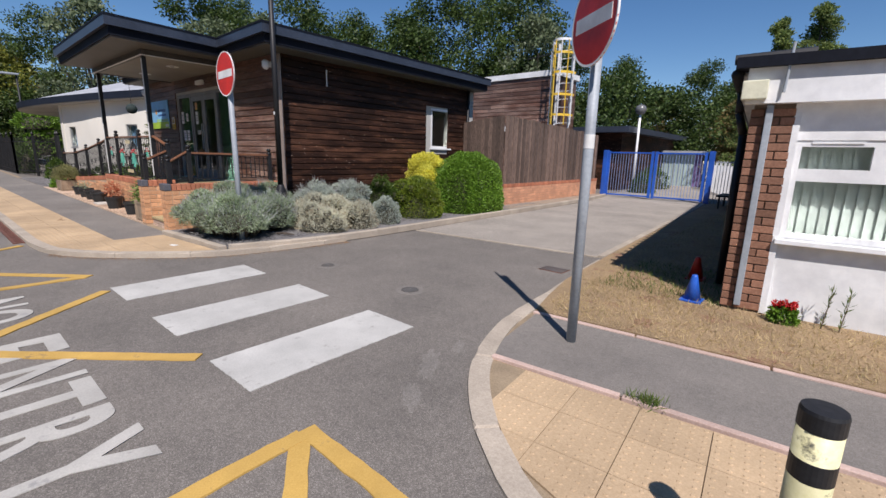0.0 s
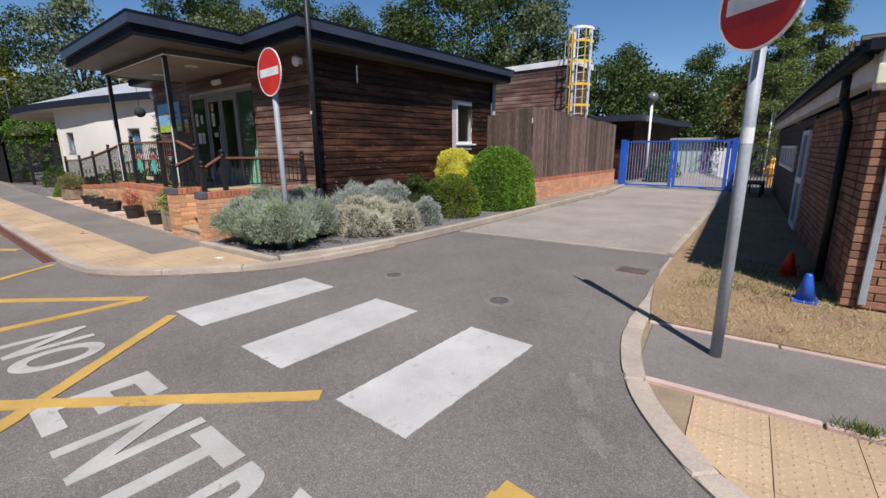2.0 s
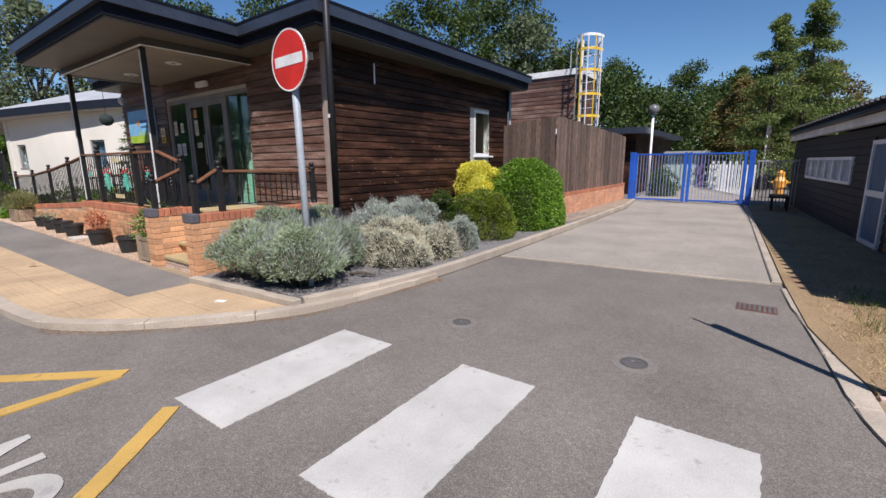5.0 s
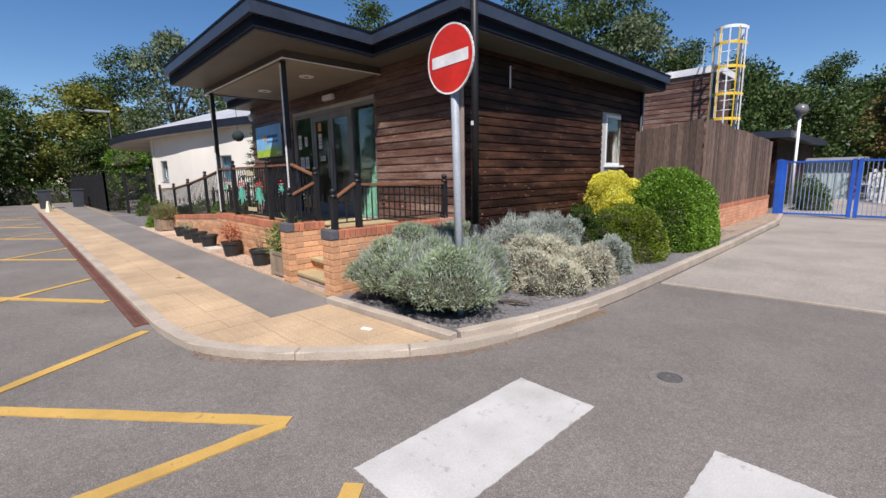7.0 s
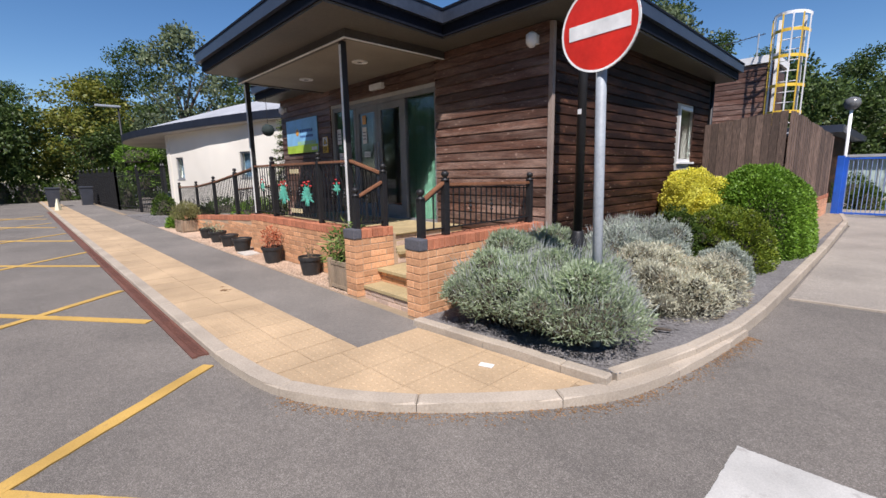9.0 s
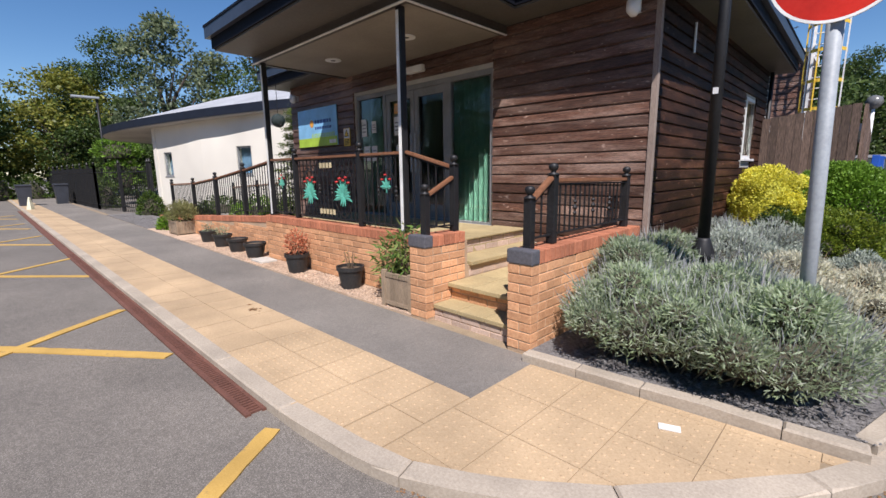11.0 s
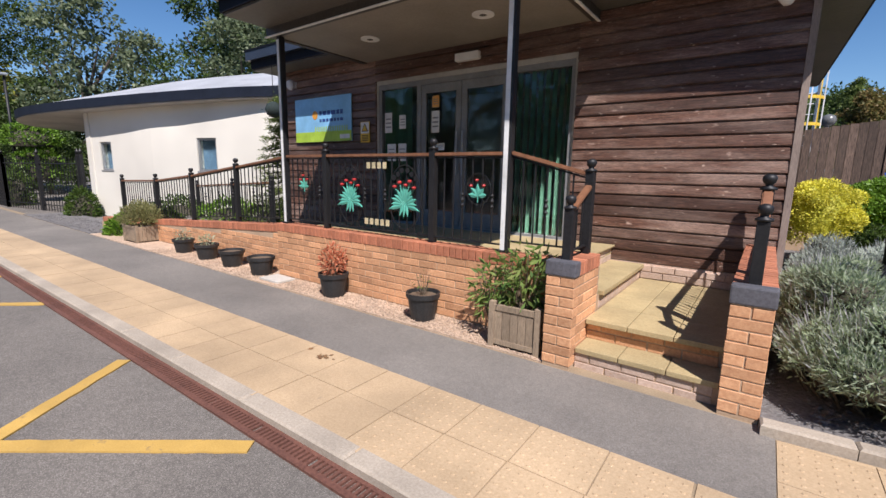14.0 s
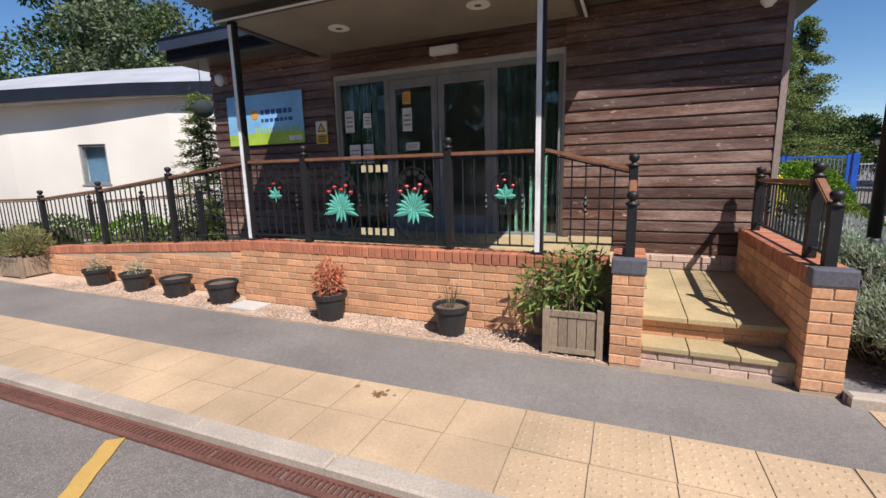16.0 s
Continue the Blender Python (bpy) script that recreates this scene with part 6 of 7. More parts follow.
# ---- pots and planters ----
def pot(x, y, r, h, label, plant=None):
    r, h = r * 0.86, h * 0.92
    t = thing("plant_pot", label, "plant pot", "pots along the wall", at=(x, y, 0.055))
    part("pot", lathe([(r * 0.72, 0), (r * 0.95, h * 0.82), (r * 1.04, h * 0.83), (r * 1.06, h), (r * 0.96, h), (r * 0.92, h * 0.86), (0.01, h * 0.85)], 24), "blackplastic", t, "", False)
    part("soil", lathe([(r * 0.9, h * 0.84), (r * 0.88, h * 0.88), (0.01, h * 0.89)], 16), "soil", t)
    if plant:
        mat, n, pr, ph, L, W = plant
        P, D = shell((0, 0, h * 0.95 + ph * 0.45), (pr, pr, ph * 0.55), n, 0.8, 2.0, -1.0)
        D = unit(D + rng.normal(size=D.shape) * 0.6)
        ob = new("foliage", leaf_mesh("foliage", P, D, unit(rng.normal(size=D.shape)), L * rng.uniform(0.6, 1.3, len(P)), W * rng.uniform(0.7, 1.2, len(P)), mat))
        ob.parent = t
        bm = bmesh.new()
        for i in range(7):
            a = i * 0.9
            bm_tube(bm, (0.02 * math.cos(a), 0.02 * math.sin(a), h * 0.86), (pr * 0.7 * math.cos(a), pr * 0.7 * math.sin(a), h + ph * 0.75), 0.005, 0.002, 5)
        part("stem", bm, "stem", t)


pot(-10.53, 2.82, 0.185, 0.3, "black plastic pot with a bare dying plant", ("blade", 26, 0.1, 0.24, 0.06, 0.012))
pot(-11.83, 2.8, 0.19, 0.3, "black plastic pot with a scorched orange shrub", ("orange_leaf", 420, 0.15, 0.33, 0.06, 0.022))
pot(-13.4, 2.86, 0.2, 0.28, "low black plastic pot of bare soil")
pot(-14.2, 2.88, 0.2, 0.27, "low black plastic pot of bare soil")
pot(-15.0, 2.9, 0.2, 0.27, "low black plastic pot with dry stems", ("lavender", 140, 0.13, 0.14, 0.06, 0.012))
pot(-15.85, 2.92, 0.19, 0.26, "low black plastic pot with dry stems", ("lavender", 120, 0.12, 0.16, 0.06, 0.012))


def planter(x, y, w, d, h, rz, label):
    t = thing("wooden_planter", label, "planter", "", at=(x, y, 0.055), rz=rz)
    for sx in (-1, 1):
        for sy in (-1, 1):
            part("corner_post", box(sx * w / 2 - 0.025, sy * d / 2 - 0.025, 0, sx * w / 2 + 0.025, sy * d / 2 + 0.025, h + 0.02, 0.003), "planter", t)
    for sy in (-1, 1):
        y0 = sy * d / 2
        part("rail", box(-w / 2 + 0.025, y0 - 0.018, h - 0.05, w / 2 - 0.025, y0 + 0.018, h - 0.005), "planter", t)
        part("rail", box(-w / 2 + 0.025, y0 - 0.018, 0.03, w / 2 - 0.025, y0 + 0.018, 0.07), "planter", t)
        n = 5
        for i in range(n):
            a = -w / 2 + 0.027 + (w - 0.054) * i / n
            part("slat", box(a, y0 - 0.01, 0.07, a + (w - 0.054) / n - 0.005, y0 + 0.01, h - 0.05), "planter", t)
    for sx in (-1, 1):
        x0 = sx * w / 2
        n = 5
        for i in range(n):
            a = -d / 2 + 0.027 + (d - 0.054) * i / n
            part("slat", box(x0 - 0.01, a, 0.03, x0 + 0.01, a + (d - 0.054) / n - 0.005, h - 0.01), "planter", t)
    part("soil", box(-w / 2 + 0.01, -d / 2 + 0.01, 0.02, w / 2 - 0.01, d / 2 - 0.01, h - 0.06), "soil", t)


planter(-9.47, 2.84, 0.4, 0.34, 0.37, 2, "weathered wooden planter box beside the steps")
planter(-17.7, 2.97, 0.52, 0.42, 0.32, 2, "weathered wooden planter box at the ramp foot")
shrub("potted_shrub", "leafy green shrub with drooping stems in a wooden planter", [((-9.47, 2.84, 0.62), (0.26, 0.2, 0.3)), ((-9.74, 2.8, 0.5), (0.2, 0.14, 0.28))], "potleaf", 620, 0.1, 0.026, -0.2, (-9.47, 2.84, 0.38), depth=0.75, low=-0.8, spread=0.8, core="open")
shrub("dry_shrub", "straggly dry shrub in a wooden planter", [((-17.7, 2.97, 0.46), (0.42, 0.34, 0.36))], "olive", 3400, 0.075, 0.013, 0.6, (-17.7, 2.97, 0.32), depth=0.7, core="open")
for x, y, r, h, mat in ((-19.0, 3.1, 0.35, 0.4, "hedge"), (-17.9, 3.45, 0.4, 0.6, "hedge_dark"), (-19.9, 3.7, 0.4, 0.4, "hedge"), (-16.8, 5.2, 0.8, 0.75, "hedge_dark"), (-18.2, 5.0, 0.8, 0.75, "hedge"), (-20.2, 4.7, 0.9, 0.7, "hedge_dark"), (-21.6, 4.2, 0.35, 0.4, "hedge_dark"), (-24.3, 3.75, 0.4, 0.8, "hedge_dark")):
    shrub("border_shrub", "leafy green border shrub by the ramp", [((x, y, 0.05), (r, r, h))], mat, 1800, 0.09, 0.04, 0.3, (x, y, 0.0))

# ---- fixtures on the timber building ----
bd = thing("notice_board", "sky blue notice board with green base strip", "sign", at=(-15.02, YS - 0.06, 1.97))
part("panel", box(0, 0, 0, 1.48, 0.02, 0.74), "skyblue", bd)
part("grass_strip", box(0, -0.002, 0, 1.48, 0, 0.17), "boardgreen", bd, "lime green strip")
for i in range(15):
    part("picket", box(0.55 + i * 0.058, -0.003, 0.17, 0.575 + i * 0.058, 0, 0.25), "boardgreen", bd)
for z, n in ((0.44, 6), (0.33, 7)):
    x = 0.68
    for i in range(n):
        w = (0.05, 0.075, 0.06, 0.09, 0.055)[i % 5] * (1.25 if z > 0.4 else 1)
        part("text_bar", box(x, -0.003, z, x + w, 0, z + (0.07 if z > 0.4 else 0.05)), "navy", bd)
        x += w + 0.025
part("emblem", lathe([(0.03, 0), (0.075, 0.003), (0.01, 0.004)], 10), "orange", bd).matrix_basis = pose(0.56, -0.001, 0.45, 90)
part("logo_bar", box(1.2, -0.003, 0.04, 1.44, 0, 0.11), "paper", bd)
ws = thing("warning_sign", "small yellow warning sign on the timber wall", "sign", at=(-13.33, YS - 0.055, 1.93))
part("panel", box(0, 0, 0, 0.2, 0.012, 0.32), "yellowpaint", ws)
part("upper_panel", box(0.008, -0.002, 0.14, 0.192, 0, 0.312), "paper", ws)
for r, y, mat in ((0.085, -0.004, "black"), (0.06, -0.006, "yellowpaint")):
    part("symbol", lathe([(r, 0.0), (r, 0.002)], 3), mat, ws).matrix_basis = pose(0.1, y + 0.002, 0.212, 90, 30, 0)
for k in range(4):
    part("text_bar", box(0.03, -0.003, 0.025 + 0.026 * k, 0.17, 0, 0.037 + 0.026 * k), "black", ws)
for i, (dx, dz, w, h) in enumerate(((0.1, 1.38, 0.15, 0.3), (0.4, 1.43, 0.13, 0.2), (0.15, 0.95, 0.18, 0.26), (0.38, 0.95, 0.16, 0.26), (1.06, 1.1, 0.2, 0.1), (1.02, 1.35, 0.14, 0.3), (1.03, 1.7, 0.12, 0.16))):
    nt = thing("paper_notice", "paper notice stuck inside the door glass", "notice", "door notices", at=(DOOR[0] + dx, YS + 0.044, DOOR[2] + dz))
    part("sheet", box(0, -0.004, 0, w, -0.002, h), "paper" if i != 6 else "orange", nt)
    for k in range(3):
        part("text_bar", box(w * 0.15, -0.006, h * (0.25 + 0.2 * k), w * 0.85, -0.004, h * (0.32 + 0.2 * k)), "greyframe", nt)
el = thing("wall_light", "white box light above the entrance doors", "light", at=(-11.48, YS - 0.05, 2.92))
part("body", box(0, -0.05, 0, 0.36, 0.04, 0.1, 0.012), "white", el)
for x, z in ((-15.02, 2.93), (-8.0, 2.98)):
    fl = thing("flood_light", "small white flood light under the eaves", "light", "eaves lights", at=(x, YS - 0.06, z))
    part("bracket", box(-0.03, 0, 0, 0.03, 0.04, 0.1), "white", fl)
    part("head", lathe([(0.03, -0.05), (0.07, 0.0), (0.07, 0.09), (0.03, 0.12)], 14, (0.0, -0.08, 0)), "white", fl, "", True)
vb1 = thing("vertical_blind", "green fabric vertical blind behind the entrance glass", "blind", "vertical blinds")
vb2 = thing("vertical_blind", "green fabric vertical blind behind the entrance glass", "blind", "vertical blinds")
for i in range(9):
    x = -10.7 + i * 0.092
    part("slat", box(-0.043, -0.001, 0, 0.043, 0.001, 2.0), "greenblind", vb1).matrix_basis = pose(x, YS + 0.13, 0.72, 0, 0, 74)
for i in range(6):
    part("slat", box(-0.043, -0.001, 0, 0.043, 0.001, 2.0), "greenblind", vb2).matrix_basis = pose(-12.9 + i * 0.092, YS + 0.13, 0.72, 0, 0, 74)
for vb, x0, x1 in ((vb1, -10.8, -9.9), (vb2, -12.95, -12.4)):
    part("head_rail", box(x0, YS + 0.11, 2.72, x1, YS + 0.15, 2.76), "white", vb)
dp = thing("downpipe", "black downpipe on the timber wall corner", "pipe", at=(X1 + 0.09, YN - 0.15, 0.3))
part("pipe", tube((0, 0, 0), (0, 0, 2.9), 0.035), "black", dp, "", True)

vp = thing("vent_pipe", "short pale pipe on the timber wall", "pipe", at=(X1 + 0.05, 5.75, 2.75))
part("pipe", tube((0, 0, 0), (0, 0, 0.32), 0.014), "whiteboard", vp)

# ---- white building ----
WA = [(-24.75, 4.14), (-22.0, 4.87), (-18.4, 6.1), (-15.36, 7.5)]
wlab = "cream rendered wall with small windows"
w1 = wall_with_holes("wall_white_1", WA[0], WA[1], 0, 3.25, 0.25, [(0.62, 1.12, 1.38, 2.2)], "render", wlab)
w2 = wall_with_holes("wall_white_2", WA[1], WA[2], 0, 3.25, 0.25, [(1.62, 2.27, 1.4, 2.28)], "render", wlab)
w3 = wall_with_holes("wall_white_3", WA[2], WA[3], 0, 3.25, 0.25, [], "render", wlab)
w4 = wall_with_holes("wall_white_4", (-25.4, 9.0), WA[0], 0, 3.25, 0.25, [], "render", wlab)
structure("white_building_back", box(-27, 9, 0, -15.4, 9.2, 3.0), "interior", "rear wall of the white building", "wall")
window_unit("window_2", "small blue grey window in white wall", 0.5, 0.82, w1.matrix_world @ pose(0.62, 0.03, 1.38), "greyframe")
window_unit("window_3", "small blue grey window in white wall", 0.65, 0.88, w2.matrix_world @ pose(1.62, 0.03, 1.4), "greyframe")
for m, w in ((w1.matrix_world @ pose(0.62, 0.2, 1.38), 0.5), (w2.matrix_world @ pose(1.62, 0.2, 1.4), 0.65)):
    bl = tagged(part("blind", box(0, 0, 0, w, 0.01, 0.85), "dimblue"), "pale blue blind behind the window", "blind", "window blinds")
    bl.matrix_world = m
edge_w = smooth_line([(-31.5, 6.5), (-30.9, 4.6), (-29.0, 3.25), (-26.5, 3.15), (-22.0, 4.4), (-18.4, 5.82), (-15.8, 7.02)], 2)
wr = tagged(new("white_building_roof"), "low curved roof with dark fascia and pale top", "roof", "", "structure")


def roof_z(x):
    return 2.98 + 0.3 * min(1, max(0, (x + 30) / 11))


full = edge_w + [(-15.8, 9.5), (-31, 9.5)]


def sloping(pts, z0, z1):
    bm = bmesh.new()
    lo = [bm.verts.new((x, y, roof_z(x) + z0)) for x, y in pts]
    hi = [bm.verts.new((x, y, roof_z(x) + z1)) for x, y in pts]
    n = len(pts)
    bm.faces.new(hi), bm.faces.new(lo[::-1])
    for k in range(n):
        bm.faces.new((lo[k], lo[(k + 1) % n], hi[(k + 1) % n], hi[k]))
    bmesh.ops.triangulate(bm, faces=bm.faces[:])
    bmesh.ops.recalc_face_normals(bm, faces=bm.faces[:])
    return bm


part("fascia", sloping(full, -0.05, 0.2), "navyfascia", wr)
part("soffit", sloping(offset_line(edge_w, 0.03) + [(-15.9, 9.4), (-30.9, 9.4)], -0.08, -0.052), "soffit", wr)
bm = bmesh.new()
lo = [bm.verts.new((x, y, roof_z(x) + 0.204)) for x, y in offset_line(edge_w, 0.05)]
hi = [bm.verts.new((x * 0.8 - 4.2, y + 3.4, roof_z(x) + 1.3)) for x, y in edge_w]
for i in range(len(lo) - 1):
    bm.faces.new((lo[i], lo[i + 1], hi[i + 1], hi[i]))
bm.faces.new(hi)
part("roof_sheet", bm, "roofing", wr, "pale grey roof sheet")
cf = thing("conifer", "young green conifer standing beside the ramp", "tree", at=(-16.5, 5.35, 0))
bm = bmesh.new()
bm_tube(bm, (0, 0, 0), (0, 0, 3.05), 0.05, 0.01, 7)
P, D = [], []
for i in range(60):
    f = i / 60
    z = 0.3 + 2.72 * f
    R = 0.8 * (1 - f) ** 0.85 + 0.06
    a = i * 2.4
    bm_tube(bm, (0, 0, z), (math.cos(a) * R, math.sin(a) * R, z - 0.1 * R), 0.012, 0.004, 4)
    for k in range(170):
        u = random.random()
        P.append((math.cos(a) * R * u + random.gauss(0, 0.05), math.sin(a) * R * u + random.gauss(0, 0.05), z - 0.1 * R * u + random.gauss(0, 0.03)))
        D.append((math.cos(a) * 0.6 + random.gauss(0, 0.5), math.sin(a) * 0.6 + random.gauss(0, 0.5), random.gauss(-0.1, 0.3)))
part("trunk", bm, "bark", cf)
ob = new("foliage", leaf_mesh("foliage", np.array(P), unit(np.array(D)), unit(rng.normal(size=(len(P), 3))), np.full(len(P), 0.09), np.full(len(P), 0.018), "conifer"))
ob.parent = cf
hb = thing("hanging_basket", "dark round hanging ball under the canopy", "hanging basket", at=(-15.0, 4.2, 2.5))
part("ball", lathe([(0.04, -0.13), (0.11, -0.09), (0.145, 0.0), (0.11, 0.09), (0.04, 0.13)], 14), "basket", hb, "", True)
part("chain", tube((0, 0, 0.12), (0, 0, 0.73), 0.006, None, 5), "black", hb)

# ---- far side of the car park ----
ff = thing("boundary_fence", "black vertical bar boundary fence", "fence", at=(0, 0, 0))
for a, b, h, gap, rb in (((-46, 2.6), (-29.9, 3.05), 1.75, 0.13, 0.011), ((-29.9, 3.05), (-24.9, 4.0), 1.75, 0.17, 0.009)):
    A, B = Vector(a), Vector(b)
    n = int((B - A).length / gap)
    for i in range(n + 1):
        p = A + (B - A) * (i / n)
        big = i % 14 == 0 or i == n
        r = 0.045 if big else rb
        part("post" if big else "bar", box(p.x - r, p.y - r, 0, p.x + r, p.y + r, h + (0.1 if big else 0.0)), "black", ff)
        if big:
            part("finial", lathe([(0.02, 0.0), (0.05, 0.04), (0.055, 0.08), (0.03, 0.12), (0.006, 0.17)], 8, (p.x, p.y, h + 0.1)), "black", ff)
    for z in (0.2, h - 0.2):
        part("rail", tube((*a, z), (*b, z), 0.018, None, 6), "black", ff)
shrub("undergrowth", "dark undergrowth below the boundary trees", [((-43.5 - 0.25 * i, 1.6 - i * 1.5, 0.0), (1.0, 1.0, 1.5 + 0.3 * (i % 3))) for i in range(12)], "hedge_dark", 14000, 0.16, 0.08, 0.2, (-44, -6, 0.0))
shrub("garden_shrub", "pale green leafy shrub rising behind the boundary fence", clumpy([((-33, 4.5, 2.45), (1.15, 1.0, 0.75)), ((-32.8, 4.6, 1.2), (0.8, 0.7, 1.2))], 9, 0.25, 11), "hedge", 5000, 0.13, 0.07, 0.2, (-33, 4.5, 0.0))
shrub("fence_hedge", "dark hedge behind the boundary fence", [((-44 + i * 1.6, 3.6, 0.0), (1.0, 0.4, 1.35)) for i in range(9)], "hedge_dark", 9000, 0.12, 0.06, 0.2, (-38, 3.6, 0.0))


def wheelie_bin(x, y, s, rz):
    t = thing("wheelie_bin", "dark blue grey wheelie bin at the car park edge", "bin", "wheelie bins", at=(x, y, -0.012), rz=rz)
    bm = bmesh.new()
    v = [bm.verts.new((sx * w * s, sy * w * 1.1 * s, z * s)) for w, z in ((0.22, 0.06), (0.28, 0.98)) for sx, sy in ((-1, -1), (1, -1), (1, 1), (-1, 1))]
    bm.faces.new(v[3::-1]), bm.faces.new(v[4:])
    for k in range(4):
        bm.faces.new((v[k], v[(k + 1) % 4], v[4 + (k + 1) % 4], v[4 + k]))
    part("body", bm, "bin", t)
    part("lid", box(-0.3 * s, -0.34 * s, 0.98 * s, 0.3 * s, 0.36 * s, 1.06 * s, 0.02), "bin", t)
    for sx in (-0.2, 0.2):
        part("wheel", tube(((sx - 0.03) * s, 0.22 * s, 0.1 * s), ((sx + 0.03) * s, 0.22 * s, 0.1 * s), 0.1 * s, None, 14), "black", t)


wheelie_bin(-35, 0.95, 1.0, 90)
wheelie_bin(-35.6, 2.35, 1.0, 90)
ypost = thing("yellow_marker", "small pale folding floor marker on the pavement", "marker", at=(-31.5, 0.95, 0.05))
part("panel", lathe([(0.14, 0), (0.04, 0.5), (0.02, 0.52)], 4), "palecream", ypost)
cl = thing("car_park_lamp", "grey car park lamp with flat head", "street lamp", at=(-33, 3.95, 0))
part("pole", tube((0, 0, 0), (0, 0, 5.0), 0.06, 0.045, 10), "black", cl, "", True)
part("head", box(-0.15, -0.95, 5.0, 0.15, 0.1, 5.1, 0.03), "grey_steel", cl)

# ---- brick house details ----
hw = tagged(new("window_4"), "large white framed window with vertical blinds", "window", "", "structure")
in_brk(hw)


def frame_rect(bm, x0, z0, x1, z1, f, y0, y1):
    bm_box(bm, x0, y0, z0, x1, y1, z0 + f)
    bm_box(bm, x0, y0, z1 - f, x1, y1, z1)
    bm_box(bm, x0, y0, z0 + f, x0 + f, y1, z1 - f)
    bm_box(bm, x1 - f, y0, z0 + f, x1, y1, z1 - f)


for k in range(4):
    x0 = 0.36 + k * 1.16
    for z0, z1 in ((0.78, 1.36), (1.36, 1.66)):
        wd = 1.16 if z0 < 1 else 0.58
        for q in range(1 if z0 < 1 else 2):
            bm = bmesh.new()
            frame_rect(bm, x0 + q * wd, z0, x0 + (q + 1) * wd, z1, 0.055, 0.04, 0.11)
            part("window_frame", bm, "white", hw)
            p = part("pane", box(x0 + q * wd + 0.055, 0.075, z0 + 0.055, x0 + (q + 1) * wd - 0.055, 0.081, z1 - 0.055), "glass", hw)
            p.visible_shadow = False
        if z0 > 1:
            for q in range(2):
                part("trickle_vent", box(x0 + q * wd + 0.12, 0.03, z1 - 0.03, x0 + (q + 1) * wd - 0.12, 0.04, z1 - 0.012), "white", hw)
part("window_sill", box(0.34, -0.05, 0.735, 7, 0.12, 0.78, 0.006), "white", hw)
part("trim", box(0.32, 0.0, 0.05, 0.37, 0.05, 1.98), "white", hw)
hbl = in_brk(thing("vertical_blind", "pale fabric vertical blind in the house window", "blind"))
part("head_rail", box(0.38, 0.15, 1.6, 4.6, 0.19, 1.64), "white", hbl)
for i in range(52):
    part("slat", box(-0.045, -0.001, 0.8, 0.045, 0.001, 1.62), "blind", hbl).matrix_basis = pose(0.45 + i * 0.076, 0.17, 0, 0, 0, 17 + random.uniform(-4, 4))
pipe = thing("rain_pipe", "grey square rainwater pipe with hopper at the brick corner", "pipe", at=(0, 0, 0))
in_brk(pipe)
part("pipe", box(0.11, -0.055, 0.1, 0.165, -0.002, 1.96, 0.008), "grey_steel", pipe)
part("hopper", box(-0.09, -0.18, 2.0, 0.1, -0.101, 2.16, 0.01), "palecream", pipe, "cream plastic hopper")
part("bracket", tube((0.21, -0.13, 2.05), (0.23, -0.13, 2.45), 0.012), "grey_steel", pipe)
sw = tagged(new("window_5"), "narrow white strip window in the dark side wall", "window", "", "structure")
sw.matrix_world = brk @ pose(0.0, 6.62, 0.97, 0, 0, -90)
bm = bmesh.new()
frame_rect(bm, -4.4, 0, 0, 0.54, 0.06, -0.02, 0.05)
for i in range(1, 6):
    bm_box(bm, -4.4 + i * 0.733 - 0.03, -0.02, 0.06, -4.4 + i * 0.733 + 0.03, 0.05, 0.48)
part("window_frame", bm, "white", sw)
for i in range(6):
    part("pane", box(-4.37 + i * 0.733, 0.012, 0.06, -3.7 + i * 0.733, 0.02, 0.48), "dullpane", sw)
dr = tagged(new("door_2"), "blue and white side door of the dark house", "door", "", "structure")
dr.matrix_world = brk @ pose(0.0, 4.52, 0.05, 0, 0, -90)
bm = bmesh.new()
frame_rect(bm, -1.0, 0, 0, 1.72, 0.07, -0.03, 0.05)
bm_box(bm, -0.93, -0.03, 0.8, -0.07, 0.05, 0.9)
part("door_frame", bm, "white", dr)
for z0, z1 in ((0.07, 0.8), (0.9, 1.65)):
    part("door_panel", box(-0.93, 0.0, z0, -0.07, 0.03, z1), "dimblue", dr)
dpipe = thing("downpipe", "black downpipe with a bend under the house eaves", "pipe", at=(0, 0, 0))
in_brk(dpipe)
for p0, p1 in (((-0.06, 0.9, 0.06), (-0.06, 0.9, 1.75)), ((-0.06, 0.9, 1.75), (-0.13, 0.9, 1.98)), ((-0.13, 0.9, 1.98), (-0.13, 0.9, 2.2))):
    part("pipe", tube(p0, p1, 0.04, None, 12), "black", dpipe, "", True)
gut = in_brk(thing("gutter", "black gutter with ribbed sheet edge along the eaves", "gutter"))
part("trough", tube((-0.15, 0.0, 2.24), (-0.15, 13.5, 2.24), 0.05, None, 10), "black", gut, "", True)
for i in range(51):
    part("rib", tube((-0.19, 0.1 + i * 0.265, 2.385), (0.4, 0.1 + i * 0.265, 2.4), 0.045, None, 8), "black", gut)
fl = thing("red_flowers", "red geranium clump against the white panel", "flowers", at=(0.2, 5.0, 0.015))
fl.scale = (0.62, 0.62, 0.7)
P, D = shell((0, 0, 0.05), (0.17, 0.13, 0.2), 700, 0.6)
ob = new("foliage", leaf_mesh("foliage", P, unit(D + rng.normal(size=D.shape) * 0.5), unit(rng.normal(size=D.shape)), np.full(len(P), 0.06), np.full(len(P), 0.035), "hedge"))
ob.parent = fl
